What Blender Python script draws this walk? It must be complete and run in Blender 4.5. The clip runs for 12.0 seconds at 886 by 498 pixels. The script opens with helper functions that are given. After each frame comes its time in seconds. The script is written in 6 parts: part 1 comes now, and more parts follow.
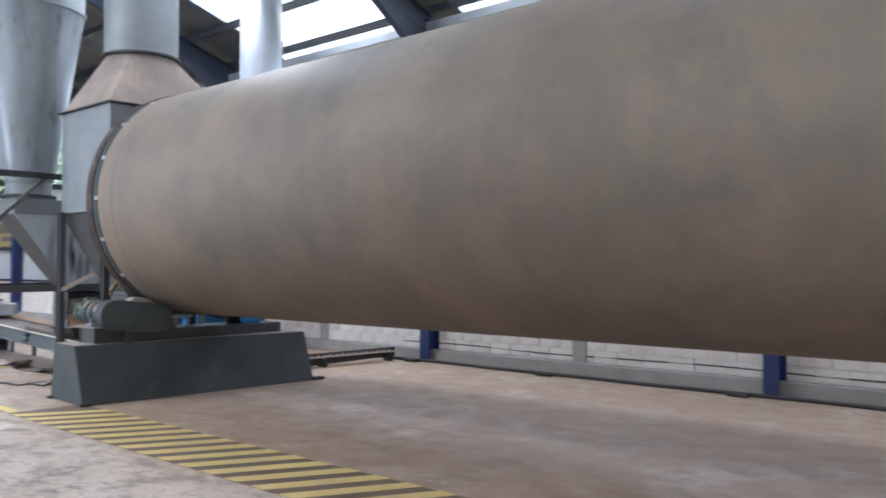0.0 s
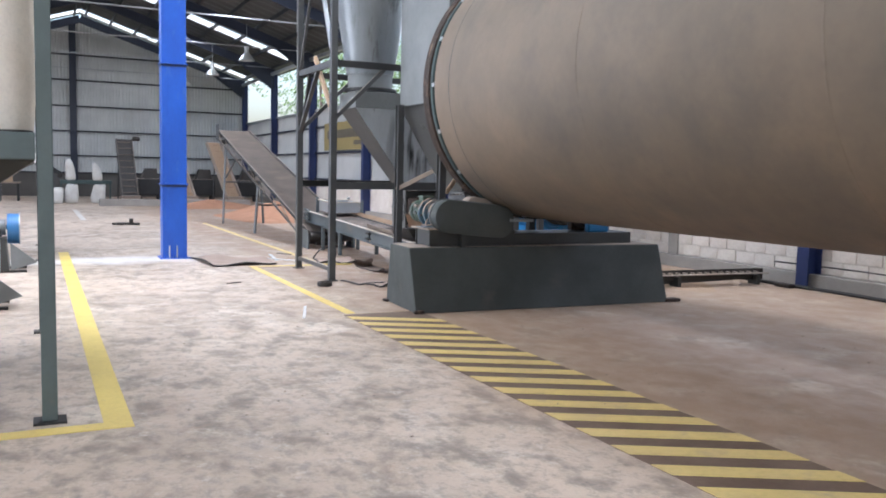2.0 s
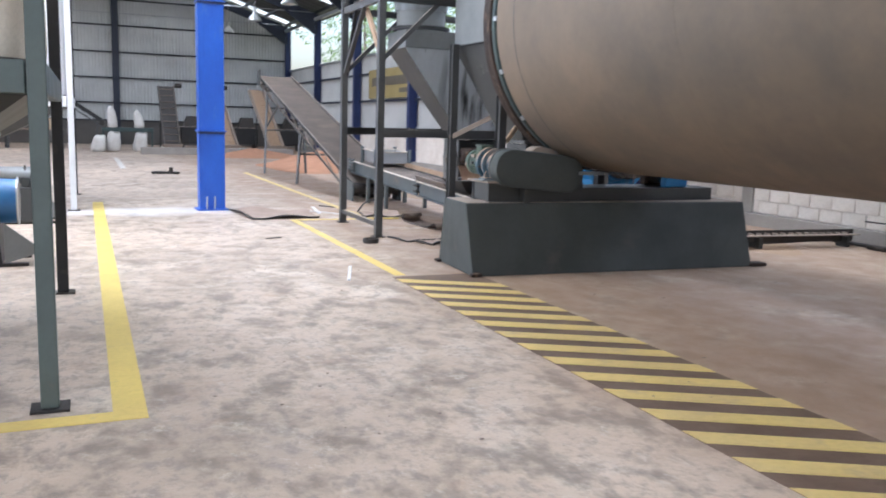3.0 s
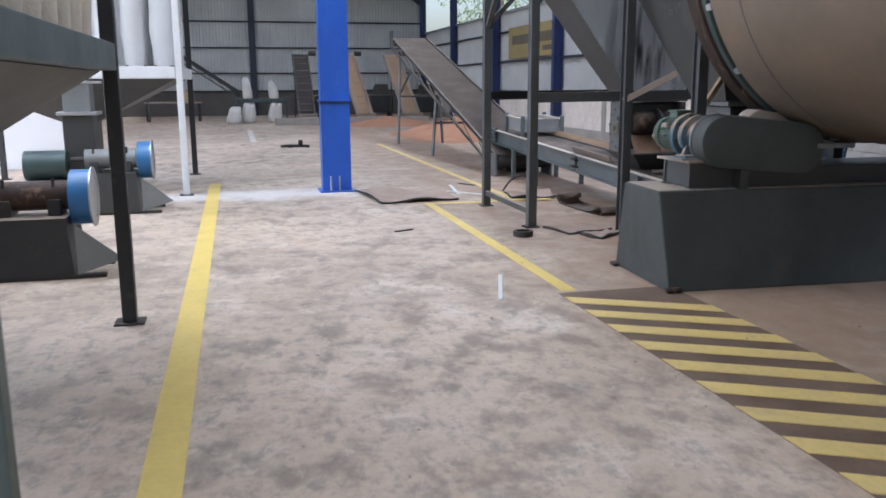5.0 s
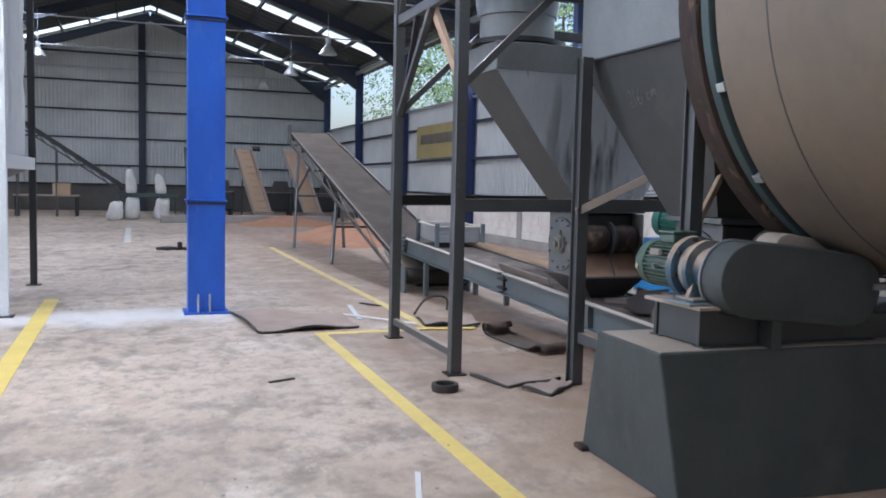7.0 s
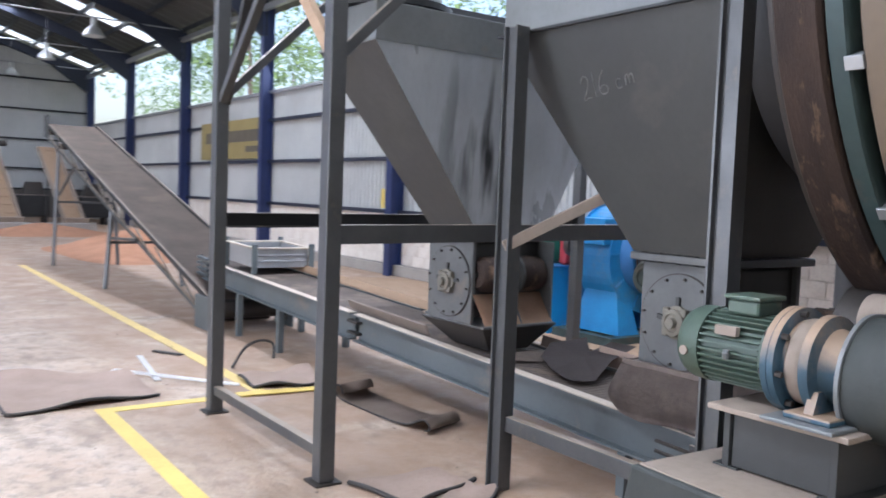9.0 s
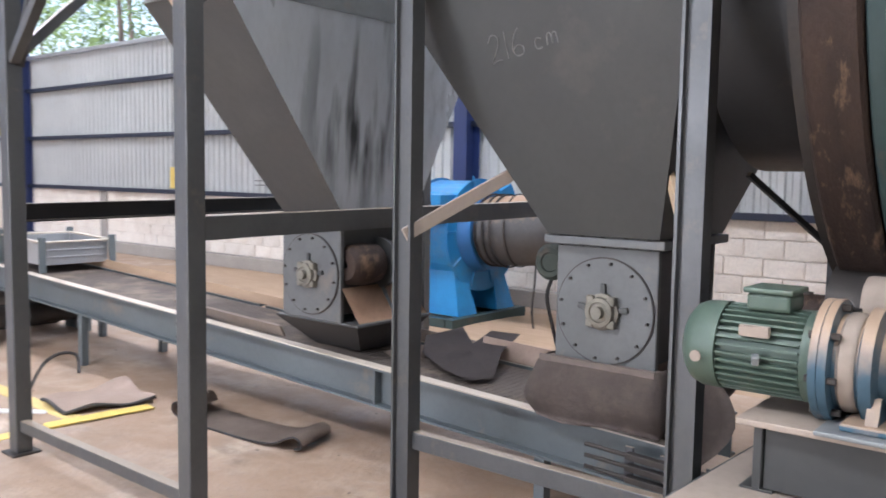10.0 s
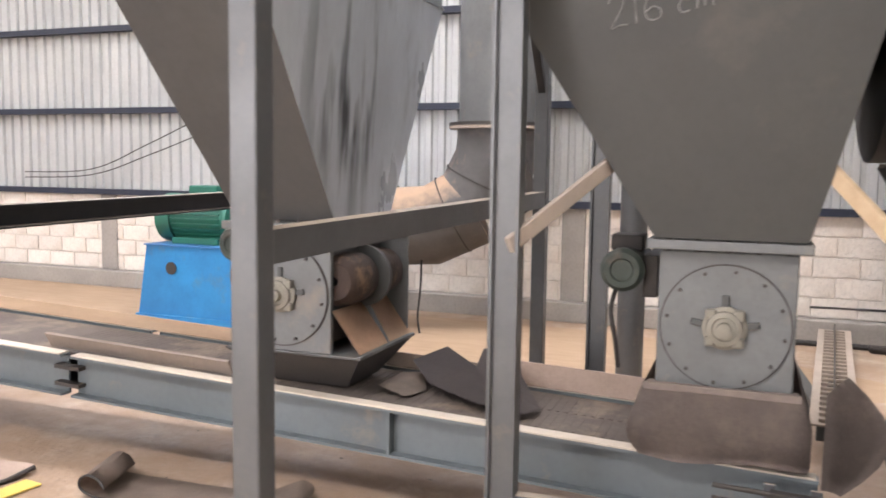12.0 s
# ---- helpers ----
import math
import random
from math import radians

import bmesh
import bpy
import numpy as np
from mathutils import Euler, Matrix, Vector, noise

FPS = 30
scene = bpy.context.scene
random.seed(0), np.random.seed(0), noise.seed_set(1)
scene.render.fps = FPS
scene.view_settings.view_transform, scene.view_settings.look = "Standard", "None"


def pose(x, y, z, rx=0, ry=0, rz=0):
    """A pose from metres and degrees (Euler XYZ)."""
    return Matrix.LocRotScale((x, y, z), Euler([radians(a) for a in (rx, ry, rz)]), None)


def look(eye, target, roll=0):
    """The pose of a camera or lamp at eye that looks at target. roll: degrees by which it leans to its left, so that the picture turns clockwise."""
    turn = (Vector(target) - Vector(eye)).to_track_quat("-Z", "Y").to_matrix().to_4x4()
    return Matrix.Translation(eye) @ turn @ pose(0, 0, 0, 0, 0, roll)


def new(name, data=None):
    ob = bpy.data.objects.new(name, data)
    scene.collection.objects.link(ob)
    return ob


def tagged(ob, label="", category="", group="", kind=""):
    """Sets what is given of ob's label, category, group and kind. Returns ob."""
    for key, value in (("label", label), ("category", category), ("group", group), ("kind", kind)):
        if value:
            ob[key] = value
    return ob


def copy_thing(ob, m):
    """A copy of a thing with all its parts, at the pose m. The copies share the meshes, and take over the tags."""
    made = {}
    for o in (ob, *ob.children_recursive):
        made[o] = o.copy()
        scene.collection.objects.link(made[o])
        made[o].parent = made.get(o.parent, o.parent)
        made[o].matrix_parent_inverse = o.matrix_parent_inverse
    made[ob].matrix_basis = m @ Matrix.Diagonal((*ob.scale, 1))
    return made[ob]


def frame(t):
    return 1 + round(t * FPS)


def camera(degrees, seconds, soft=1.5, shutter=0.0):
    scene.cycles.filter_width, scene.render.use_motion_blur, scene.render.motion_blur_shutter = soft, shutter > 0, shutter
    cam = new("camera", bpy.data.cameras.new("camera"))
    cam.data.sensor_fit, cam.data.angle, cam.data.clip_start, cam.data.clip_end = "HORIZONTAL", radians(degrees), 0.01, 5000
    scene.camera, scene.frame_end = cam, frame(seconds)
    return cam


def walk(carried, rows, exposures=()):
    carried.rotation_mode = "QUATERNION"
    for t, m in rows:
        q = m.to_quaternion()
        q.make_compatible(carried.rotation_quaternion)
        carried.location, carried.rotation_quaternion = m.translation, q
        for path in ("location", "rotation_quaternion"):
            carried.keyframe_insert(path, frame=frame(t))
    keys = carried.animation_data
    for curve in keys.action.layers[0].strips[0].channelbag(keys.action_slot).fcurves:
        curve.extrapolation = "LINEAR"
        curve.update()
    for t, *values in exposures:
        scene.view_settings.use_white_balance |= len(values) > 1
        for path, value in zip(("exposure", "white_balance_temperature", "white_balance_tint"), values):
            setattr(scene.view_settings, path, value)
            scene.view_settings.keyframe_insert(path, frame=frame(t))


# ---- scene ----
cam = camera(55.8, 12.0, 1.7, 0.4)
PATH = [
    (0, (-4.497, -9.747, 1.654), (-3.009, -8.411, 1.696), 0.1),
    (0.5, (-4.303, -9.49, 1.689), (-3.005, -7.968, 1.71), -0.5),
    (1, (-4.069, -9.075, 1.642), (-3.05, -7.355, 1.609), -0.5),
    (1.5, (-3.871, -8.604, 1.555), (-2.965, -6.824, 1.446), 0.1),
    (2, (-3.674, -8.18, 1.52), (-2.8, -6.39, 1.34), 1.3),
    (2.5, (-3.554, -7.743, 1.465), (-2.73, -5.935, 1.231), 1.8),
    (3, (-3.422, -7.248, 1.466), (-2.642, -5.431, 1.169), 1.7),
    (3.5, (-3.308, -6.767, 1.464), (-2.69, -4.899, 1.108), 1.7),
    (5.5, (-2.787, -4.705, 1.46), (-2.322, -2.799, 1.07), -0.3),
    (6, (-2.647, -4.194, 1.434), (-2.075, -2.315, 1.057), 0.8),
    (6.5, (-2.47, -3.691, 1.467), (-1.805, -1.821, 1.216), 1.2),
    (7, (-2.341, -3.148, 1.475), (-1.647, -1.278, 1.321), 1.3),
    (7.2, (-2.284, -2.944, 1.492), (-1.571, -1.082, 1.345), 0.9),
    (8.8, (-2.062, -1.233, 1.531), (-0.967, 0.436, 1.405), 2.5),
    (9, (-2.05, -1.031, 1.545), (-0.889, 0.592, 1.416), 2.2),
    (9.5, (-2.069, -0.576, 1.544), (-0.66, 0.836, 1.395), 0.7),
    (10, (-2.032, -0.154, 1.556), (-0.485, 1.102, 1.38), 0.9),
    (10.5, (-2.077, 0.263, 1.55), (-0.356, 1.269, 1.387), 1.2),
    (11, (-2.061, 0.677, 1.541), (-0.247, 1.504, 1.379), 1.3),
    (11.5, (-2.025, 1.094, 1.553), (-0.174, 1.835, 1.387), 1.1),
    (12, (-2.028, 1.513, 1.553), (-0.164, 2.21, 1.359), 0.8),
]
walk(cam, [(t, look(eye, target, roll)) for t, eye, target, roll in PATH],
     [(0, 1.4, 5600, 13), (1.0, 1.3, 6000, 15), (2.5, 1.5, 5900, 15), (3.5, 1.4, 5900, 15), (5.5, 0.85, 5750, 15), (7.2, 0.92, 5650, 15), (9.2, 1.5, 5900, 17), (10.0, 1.65, 6200, 18), (10.7, 1.8, 6900, 20), (12.0, 1.95, 7000, 20)])

# ---- world, sun, lights ----
world = bpy.data.worlds.new("world")
scene.world = world
world.use_nodes = True
wn = world.node_tree
sky = wn.nodes.new("ShaderNodeTexSky")
sky.sky_type = 'NISHITA'
sky.sun_disc = False
sky.sun_elevation = radians(58)
sky.sun_rotation = radians(250)
sky.air_density, sky.dust_density = 1.2, 4.0
wn.links.new(sky.outputs["Color"], wn.nodes["Background"].inputs["Color"])
wn.nodes["Background"].inputs["Strength"].default_value = 0.15

sun = new("sun", bpy.data.lights.new("sun", 'SUN'))
sun.data.energy, sun.data.angle, sun.data.color = 3.0, radians(12), (1.0, 0.96, 0.9)
sun.matrix_world = look((-18, -8, 40), (0, 6, 0))


def area_light(name, eye, target, sx, sy, power, color):
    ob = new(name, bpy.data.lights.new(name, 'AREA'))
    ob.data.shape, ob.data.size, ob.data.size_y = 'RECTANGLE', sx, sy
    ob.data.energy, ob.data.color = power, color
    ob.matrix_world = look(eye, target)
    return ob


DAY = (0.90, 0.95, 1.0)
# the open bands under both eaves
area_light("eave_light_east", (6.15, 2.5, 4.75), (0.0, 2.5, 1.5), 36.0, 1.6, 185, DAY)
area_light("eave_light_west", (-9.3, 2.5, 4.75), (-3.0, 2.5, 1.0), 36.0, 1.6, 150, DAY)
# added fill, as if through an opening in the unseen south wall
area_light("gate_light", (-4.6, -15.7, 2.4), (-3.0, 0.0, 1.0), 6.5, 4.4, 50, (1.0, 0.97, 0.92))
area_light("side_door_light", (-9.5, 7.5, 1.9), (-3.0, 6.6, 0.9), 4.0, 3.5, 260, DAY)
# lamps under the skylight strips; the pair at y -8.4 is added fill
for sy, power in ((-8.4, 70), (3.0, 230), (15.6, 170), (27.6, 90)):
    for sgn in (1, -1):
        area_light("skylight_light", (-1.6 + sgn * 3.7, sy, 7.2), (-1.6 + sgn * 3.0, sy, 0.0), 6.0, 0.8, power, DAY)


# ---- materials ----
def rgb(c):
    return (c[0], c[1], c[2], 1.0)


def material(name, base, rough=0.6, metal=0.0, second=None, scale=3.0, amount=0.5, fine=40.0, fine_amount=0.25,
             bump=0.15, stain=None, stain_scale=1.0, stain_lo=0.55, stain_hi=0.75, vary=0.0, island=False, stretch=(1, 1, 1), dust=None, dust_lo=0.35, dust_hi=0.85):
    """A painted, mineral or metal surface: two tones mixed by broad noise, fine grain, optional stains, relief."""
    m = bpy.data.materials.new(name)
    m.use_nodes = True
    nt = m.node_tree
    n, l = nt.nodes, nt.links
    bsdf = n["Principled BSDF"]
    co = n.new("ShaderNodeTexCoord")
    mp = n.new("ShaderNodeMapping")
    mp.inputs["Scale"].default_value = stretch
    l.new(co.outputs["Object"], mp.inputs["Vector"])

    def noise_tex(sc, det, rgh=0.6):
        t = n.new("ShaderNodeTexNoise")
        t.inputs["Scale"].default_value, t.inputs["Detail"].default_value, t.inputs["Roughness"].default_value = sc, det, rgh
        l.new(mp.outputs["Vector"], t.inputs["Vector"])
        return t

    def mix(a, b, fac, kind='MIX'):
        x = n.new("ShaderNodeMix")
        x.data_type, x.blend_type = 'RGBA', kind
        for sock, val in ((x.inputs[6], a), (x.inputs[7], b)):
            if isinstance(val, tuple):
                sock.default_value = val
            else:
                l.new(val, sock)
        if isinstance(fac, float):
            x.inputs[0].default_value = fac
        else:
            l.new(fac, x.inputs[0])
        return x.outputs[2]

    def ramp(src, lo, hi, top=1.0):
        r = n.new("ShaderNodeMapRange")
        r.inputs["From Min"].default_value, r.inputs["From Max"].default_value = lo, hi
        r.inputs["To Max"].default_value = top
        l.new(src, r.inputs["Value"])
        return r.outputs["Result"]

    broad = noise_tex(scale, 5.0)
    grain = noise_tex(fine, 4.0)
    if second is None:
        second = tuple(v * 0.72 for v in base)
    col = mix(rgb(base), rgb(second), ramp(broad.outputs["Fac"], 0.35, 0.68, amount))
    dark = tuple(v * 0.6 for v in base)
    col = mix(col, rgb(dark), ramp(grain.outputs["Fac"], 0.45, 0.75, fine_amount))
    if stain is not None:
        st = noise_tex(stain_scale, 7.0, 0.68)
        col = mix(col, rgb(stain), ramp(st.outputs["Fac"], stain_lo, stain_hi, 0.85))
    if vary > 0:
        src = n.new("ShaderNodeNewGeometry").outputs["Random Per Island"] if island else n.new("ShaderNodeObjectInfo").outputs["Random"]
        hsv = n.new("ShaderNodeHueSaturation")
        l.new(col, hsv.inputs["Color"])
        r = n.new("ShaderNodeMapRange")
        r.inputs["To Min"].default_value, r.inputs["To Max"].default_value = 1.0 - vary, 1.0 + vary
        l.new(src, r.inputs["Value"])
        l.new(r.outputs["Result"], hsv.inputs["Value"])
        col = hsv.outputs["Color"]
    if dust is not None:
        # dust that has settled on faces turned upward
        up = n.new("ShaderNodeSeparateXYZ")
        l.new(n.new("ShaderNodeNewGeometry").outputs["Normal"], up.inputs[0])
        add = n.new("ShaderNodeMath")
        add.operation = 'MULTIPLY_ADD'
        l.new(noise_tex(9.0, 5.0).outputs["Fac"], add.inputs[0])
        add.inputs[1].default_value = 0.8
        l.new(up.outputs["Z"], add.inputs[2])
        col = mix(col, rgb(dust), ramp(add.outputs[0], dust_lo + 0.4, dust_hi + 0.4, 0.92))
    l.new(col, bsdf.inputs["Base Color"])
    rr = n.new("ShaderNodeMapRange")
    rr.inputs["To Min"].default_value, rr.inputs["To Max"].default_value = max(0.05, rough - 0.12), min(1.0, rough + 0.12)
    l.new(broad.outputs["Fac"], rr.inputs["Value"])
    l.new(rr.outputs["Result"], bsdf.inputs["Roughness"])
    bsdf.inputs["Metallic"].default_value = metal
    if bump > 0:
        b = n.new("ShaderNodeBump")
        b.inputs["Strength"].default_value, b.inputs["Distance"].default_value = bump, 0.01
        l.new(grain.outputs["Fac"], b.inputs["Height"])
        l.new(b.outputs["Normal"], bsdf.inputs["Normal"])
    return m


def translucent(name, color, solid=0.25):
    m = bpy.data.materials.new(name)
    m.use_nodes = True
    n, l = m.node_tree.nodes, m.node_tree.links
    out = n["Material Output"]
    n.remove(n["Principled BSDF"])
    t, d, x = n.new("ShaderNodeBsdfTranslucent"), n.new("ShaderNodeBsdfDiffuse"), n.new("ShaderNodeMixShader")
    tex = n.new("ShaderNodeTexNoise")
    tex.inputs["Scale"].default_value = 1.3
    mx = n.new("ShaderNodeMix")
    mx.data_type = 'RGBA'
    mx.inputs[6].default_value, mx.inputs[7].default_value = rgb(color), rgb(tuple(c * 0.8 for c in color))
    l.new(tex.outputs["Fac"], mx.inputs[0])
    l.new(mx.outputs[2], t.inputs["Color"])
    l.new(mx.outputs[2], d.inputs["Color"])
    x.inputs[0].default_value = solid
    l.new(t.outputs[0], x.inputs[1])
    l.new(d.outputs[0], x.inputs[2])
    l.new(x.outputs[0], out.inputs["Surface"])
    return m


M = {}


def floor_material():
    """Worn concrete: beige ground, dark scuffed blotches, pale dust, sawdust spread along the machines and the wall,
    painted door glare.
    """
    m = bpy.data.materials.new("floor_concrete")
    m.use_nodes = True
    n, l = m.node_tree.nodes, m.node_tree.links
    bsdf = n["Principled BSDF"]
    co = n.new("ShaderNodeTexCoord")
    sep = n.new("ShaderNodeSeparateXYZ")
    l.new(co.outputs["Object"], sep.inputs[0])

    def nz(sc, det, rgh, stretch=(1, 1, 1), w=0.0):
        mp = n.new("ShaderNodeMapping")
        mp.inputs["Scale"].default_value = stretch
        mp.inputs["Location"].default_value = (w, w * 1.7, 0)
        l.new(co.outputs["Object"], mp.inputs["Vector"])
        t = n.new("ShaderNodeTexNoise")
        t.inputs["Scale"].default_value, t.inputs["Detail"].default_value, t.inputs["Roughness"].default_value = sc, det, rgh
        t.inputs["Distortion"].default_value = 0.15
        l.new(mp.outputs["Vector"], t.inputs["Vector"])
        return t.outputs["Fac"]

    def rng(src, lo, hi, top=1.0, smooth=True):
        r = n.new("ShaderNodeMapRange")
        r.interpolation_type = 'SMOOTHSTEP' if smooth else 'LINEAR'
        r.inputs["From Min"].default_value, r.inputs["From Max"].default_value, r.inputs["To Max"].default_value = lo, hi, top
        l.new(src, r.inputs["Value"])
        return r.outputs["Result"]

    def op(kind, a, b):
        x = n.new("ShaderNodeMath")
        x.operation = kind
        for s, v in ((x.inputs[0], a), (x.inputs[1], b)):
            if isinstance(v, (int, float)):
                s.default_value = v
            else:
                l.new(v, s)
        return x.outputs[0]

    def mix(a, b, f):
        x = n.new("ShaderNodeMix")
        x.data_type = 'RGBA'
        for s, v in ((x.inputs[6], a), (x.inputs[7], b)):
            if isinstance(v, tuple):
                s.default_value = rgb(v)
            else:
                l.new(v, s)
        l.new(f, x.inputs[0])
        return x.outputs[2]

    big, mid, fine = nz(0.45, 6, 0.6), nz(2.9, 6, 0.62, (1.15, 0.85, 1), 3.0), nz(26, 5, 0.6)
    col = mix((0.555, 0.440, 0.342), (0.415, 0.325, 0.250), rng(big, 0.38, 0.62))
    col = mix(col, (0.66, 0.575, 0.485), rng(nz(1.3, 7, 0.7, (1, 1, 1), 9.0), 0.50, 0.70, 0.8))
    area = rng(nz(0.42, 4, 0.55, (1, 1, 1), 5.0), 0.40, 0.58)
    # the trodden part of the aisle near the south end
    area = op('MAXIMUM', area, rng(op('ADD', sep.outputs["Y"], op('MULTIPLY', big, 2.0)), 1.2, -2.2))
    patch = op('MULTIPLY', rng(mid, 0.46, 0.66, 0.72), op('ADD', op('MULTIPLY', area, 0.75), 0.25))
    col = mix(col, (0.170, 0.138, 0.112), patch)
    col = mix(col, (0.245, 0.205, 0.172), rng(nz(9.0, 9, 0.75, (1.1, 0.8, 1), 17.0), 0.46, 0.64, 0.72))
    col = mix(col, (0.62, 0.54, 0.455), rng(nz(6.0, 8, 0.75, (1.1, 0.8, 1), 57.0), 0.55, 0.68, 0.6))
    col = mix(col, (0.40, 0.27, 0.19), rng(nz(1.9, 7, 0.7, (1, 1, 1), 67.0), 0.55, 0.70, 0.45))
    spots = op('MULTIPLY', rng(nz(5.5, 6, 0.7, (1, 1, 1), 13.0), 0.60, 0.72, 0.7), rng(mid, 0.42, 0.6))
    col = mix(col, (0.10, 0.09, 0.085), spots)
    # sawdust spread on the machine side
    edge = op('ADD', sep.outputs["X"], op('MULTIPLY', op('SUBTRACT', nz(0.7, 5, 0.6, (1, 1, 1), 21.0), 0.5), 2.4))
    dust = op('MULTIPLY', rng(edge, -1.4, 0.3), rng(nz(1.3, 6, 0.65, (1, 1, 1), 31.0), 0.22, 0.55, 0.88))
    col = mix(col, (0.345, 0.232, 0.158), dust)
    # daylight glare painted as a pale streak across the aisle by the blue column
    off = op('ABSOLUTE', op('SUBTRACT', op('ADD', sep.outputs["Y"], op('MULTIPLY', nz(1.2, 5, 0.6, (1, 1, 1), 41.0), 1.4)), 6.95), 0.0)
    door_glare = op('MULTIPLY', op('SUBTRACT', 1.0, rng(off, 0.05, 0.75)), op('MULTIPLY', rng(sep.outputs["X"], -5.2, -4.0), op('SUBTRACT', 1.0, rng(sep.outputs["X"], -1.6, -0.6))))
    col = mix(col, (0.66, 0.64, 0.62), op('MULTIPLY', door_glare, 0.75))
    col = mix(col, (0.20, 0.175, 0.16), rng(fine, 0.52, 0.78, 0.35))
    l.new(col, bsdf.inputs["Base Color"])
    l.new(rng(mid, 0.3, 0.7, 0.25), (r0 := n.new("ShaderNodeMath")).inputs[0])
    r0.inputs[1].default_value = 0.48
    l.new(r0.outputs[0], bsdf.inputs["Roughness"])
    b = n.new("ShaderNodeBump")
    b.inputs["Strength"].default_value, b.inputs["Distance"].default_value = 0.45, 0.012
    l.new(fine, b.inputs["Height"])
    l.new(b.outputs["Normal"], bsdf.inputs["Normal"])
    return m


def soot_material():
    """Blue-grey paint, lightened to look lit, with black vertical soot runs gathered in the middle of the plate."""
    m = material("lit_sooty_blue_grey_paint", (0.56, 0.60, 0.64), 0.30, 0.25, (0.42, 0.455, 0.49), 1.3, 0.9, 26, 0.2, 0.1,
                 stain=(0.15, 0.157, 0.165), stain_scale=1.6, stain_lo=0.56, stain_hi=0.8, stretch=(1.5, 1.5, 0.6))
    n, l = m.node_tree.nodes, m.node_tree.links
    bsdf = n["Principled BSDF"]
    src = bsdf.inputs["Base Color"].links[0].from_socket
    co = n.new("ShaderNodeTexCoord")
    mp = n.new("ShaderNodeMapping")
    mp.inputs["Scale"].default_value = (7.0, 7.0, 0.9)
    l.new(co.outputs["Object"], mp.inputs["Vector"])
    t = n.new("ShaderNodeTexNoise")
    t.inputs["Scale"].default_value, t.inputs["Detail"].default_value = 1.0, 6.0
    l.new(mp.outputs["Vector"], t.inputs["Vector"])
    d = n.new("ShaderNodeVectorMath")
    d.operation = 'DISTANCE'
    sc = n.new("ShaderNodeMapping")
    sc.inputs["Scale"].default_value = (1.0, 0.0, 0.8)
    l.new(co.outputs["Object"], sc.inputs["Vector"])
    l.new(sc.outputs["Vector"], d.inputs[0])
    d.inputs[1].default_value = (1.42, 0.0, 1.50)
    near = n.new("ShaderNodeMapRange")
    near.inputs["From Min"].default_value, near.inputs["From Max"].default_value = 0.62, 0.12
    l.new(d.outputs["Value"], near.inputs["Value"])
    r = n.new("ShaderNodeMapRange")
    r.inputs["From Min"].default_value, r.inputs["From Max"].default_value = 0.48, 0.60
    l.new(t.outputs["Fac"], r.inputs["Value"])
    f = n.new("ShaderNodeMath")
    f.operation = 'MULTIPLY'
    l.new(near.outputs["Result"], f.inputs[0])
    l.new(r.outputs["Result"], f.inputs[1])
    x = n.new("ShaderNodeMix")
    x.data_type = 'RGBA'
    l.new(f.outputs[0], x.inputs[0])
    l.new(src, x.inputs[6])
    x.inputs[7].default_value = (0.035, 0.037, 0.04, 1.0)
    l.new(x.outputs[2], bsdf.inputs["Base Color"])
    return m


M["concrete"] = floor_material()
M["sawdust"] = material("sawdust", (0.47, 0.235, 0.135), 0.95, 0, (0.35, 0.17, 0.095), 2.5, 0.8, 60, 0.4, 0.6)
M["yellow"] = material("yellow_floor_paint", (0.74, 0.56, 0.14), 0.55, 0, (0.62, 0.46, 0.14), 2.2, 0.7, 30, 0.3, 0.15,
                       stain=(0.36, 0.29, 0.20), stain_scale=4.0, stain_lo=0.60, stain_hi=0.78)
M["hazard_yellow"] = material("dusty_yellow_floor_paint", (0.72, 0.545, 0.185), 0.6, 0, (0.60, 0.45, 0.21), 2.2, 0.8, 30, 0.35, 0.15,
                              stain=(0.38, 0.29, 0.20), stain_scale=3.0, stain_lo=0.56, stain_hi=0.76)
M["hazard_dark"] = material("dark_floor_paint", (0.125, 0.076, 0.050), 0.65, 0, (0.22, 0.150, 0.108), 3.0, 0.8, 30, 0.3, 0.15)
M["white_paint"] = material("white_floor_paint", (0.72, 0.71, 0.68), 0.6, 0, (0.55, 0.52, 0.48), 4, 0.6, 30, 0.3, 0.1)
M["chalk_dust"] = material("pale_dust", (0.66, 0.64, 0.61), 0.95, 0, (0.50, 0.46, 0.42), 2.0, 0.9, 30, 0.3, 0.1)
M["block"] = material("whitewashed_block", (0.80, 0.745, 0.68), 0.85, 0, (0.66, 0.585, 0.51), 2.0, 0.9, 30, 0.4, 0.8,
                      stain=(0.50, 0.41, 0.34), stain_scale=1.6, stain_lo=0.56, stain_hi=0.80, vary=0.07)
M["mortar"] = material("mortar", (0.74, 0.68, 0.615), 0.95, 0, (0.62, 0.56, 0.50), 3.0, 0.7, 50, 0.4, 0.6)
M["cement"] = material("cement_render", (0.36, 0.33, 0.30), 0.9, 0, (0.27, 0.25, 0.23), 2.0, 0.8, 35, 0.4, 0.4)
M["dark_cement"] = material("dark_cement_wall", (0.13, 0.12, 0.11), 0.9, 0, (0.09, 0.085, 0.08), 1.0, 0.8, 30, 0.4, 0.4)
M["cladding"] = material("steel_cladding", (0.56, 0.57, 0.56), 0.42, 0.2, (0.43, 0.445, 0.45), 0.8, 0.7, 25, 0.2, 0.08,
                         stain=(0.46, 0.42, 0.36), stain_scale=0.8, stain_lo=0.62, stain_hi=0.85, vary=0.05)
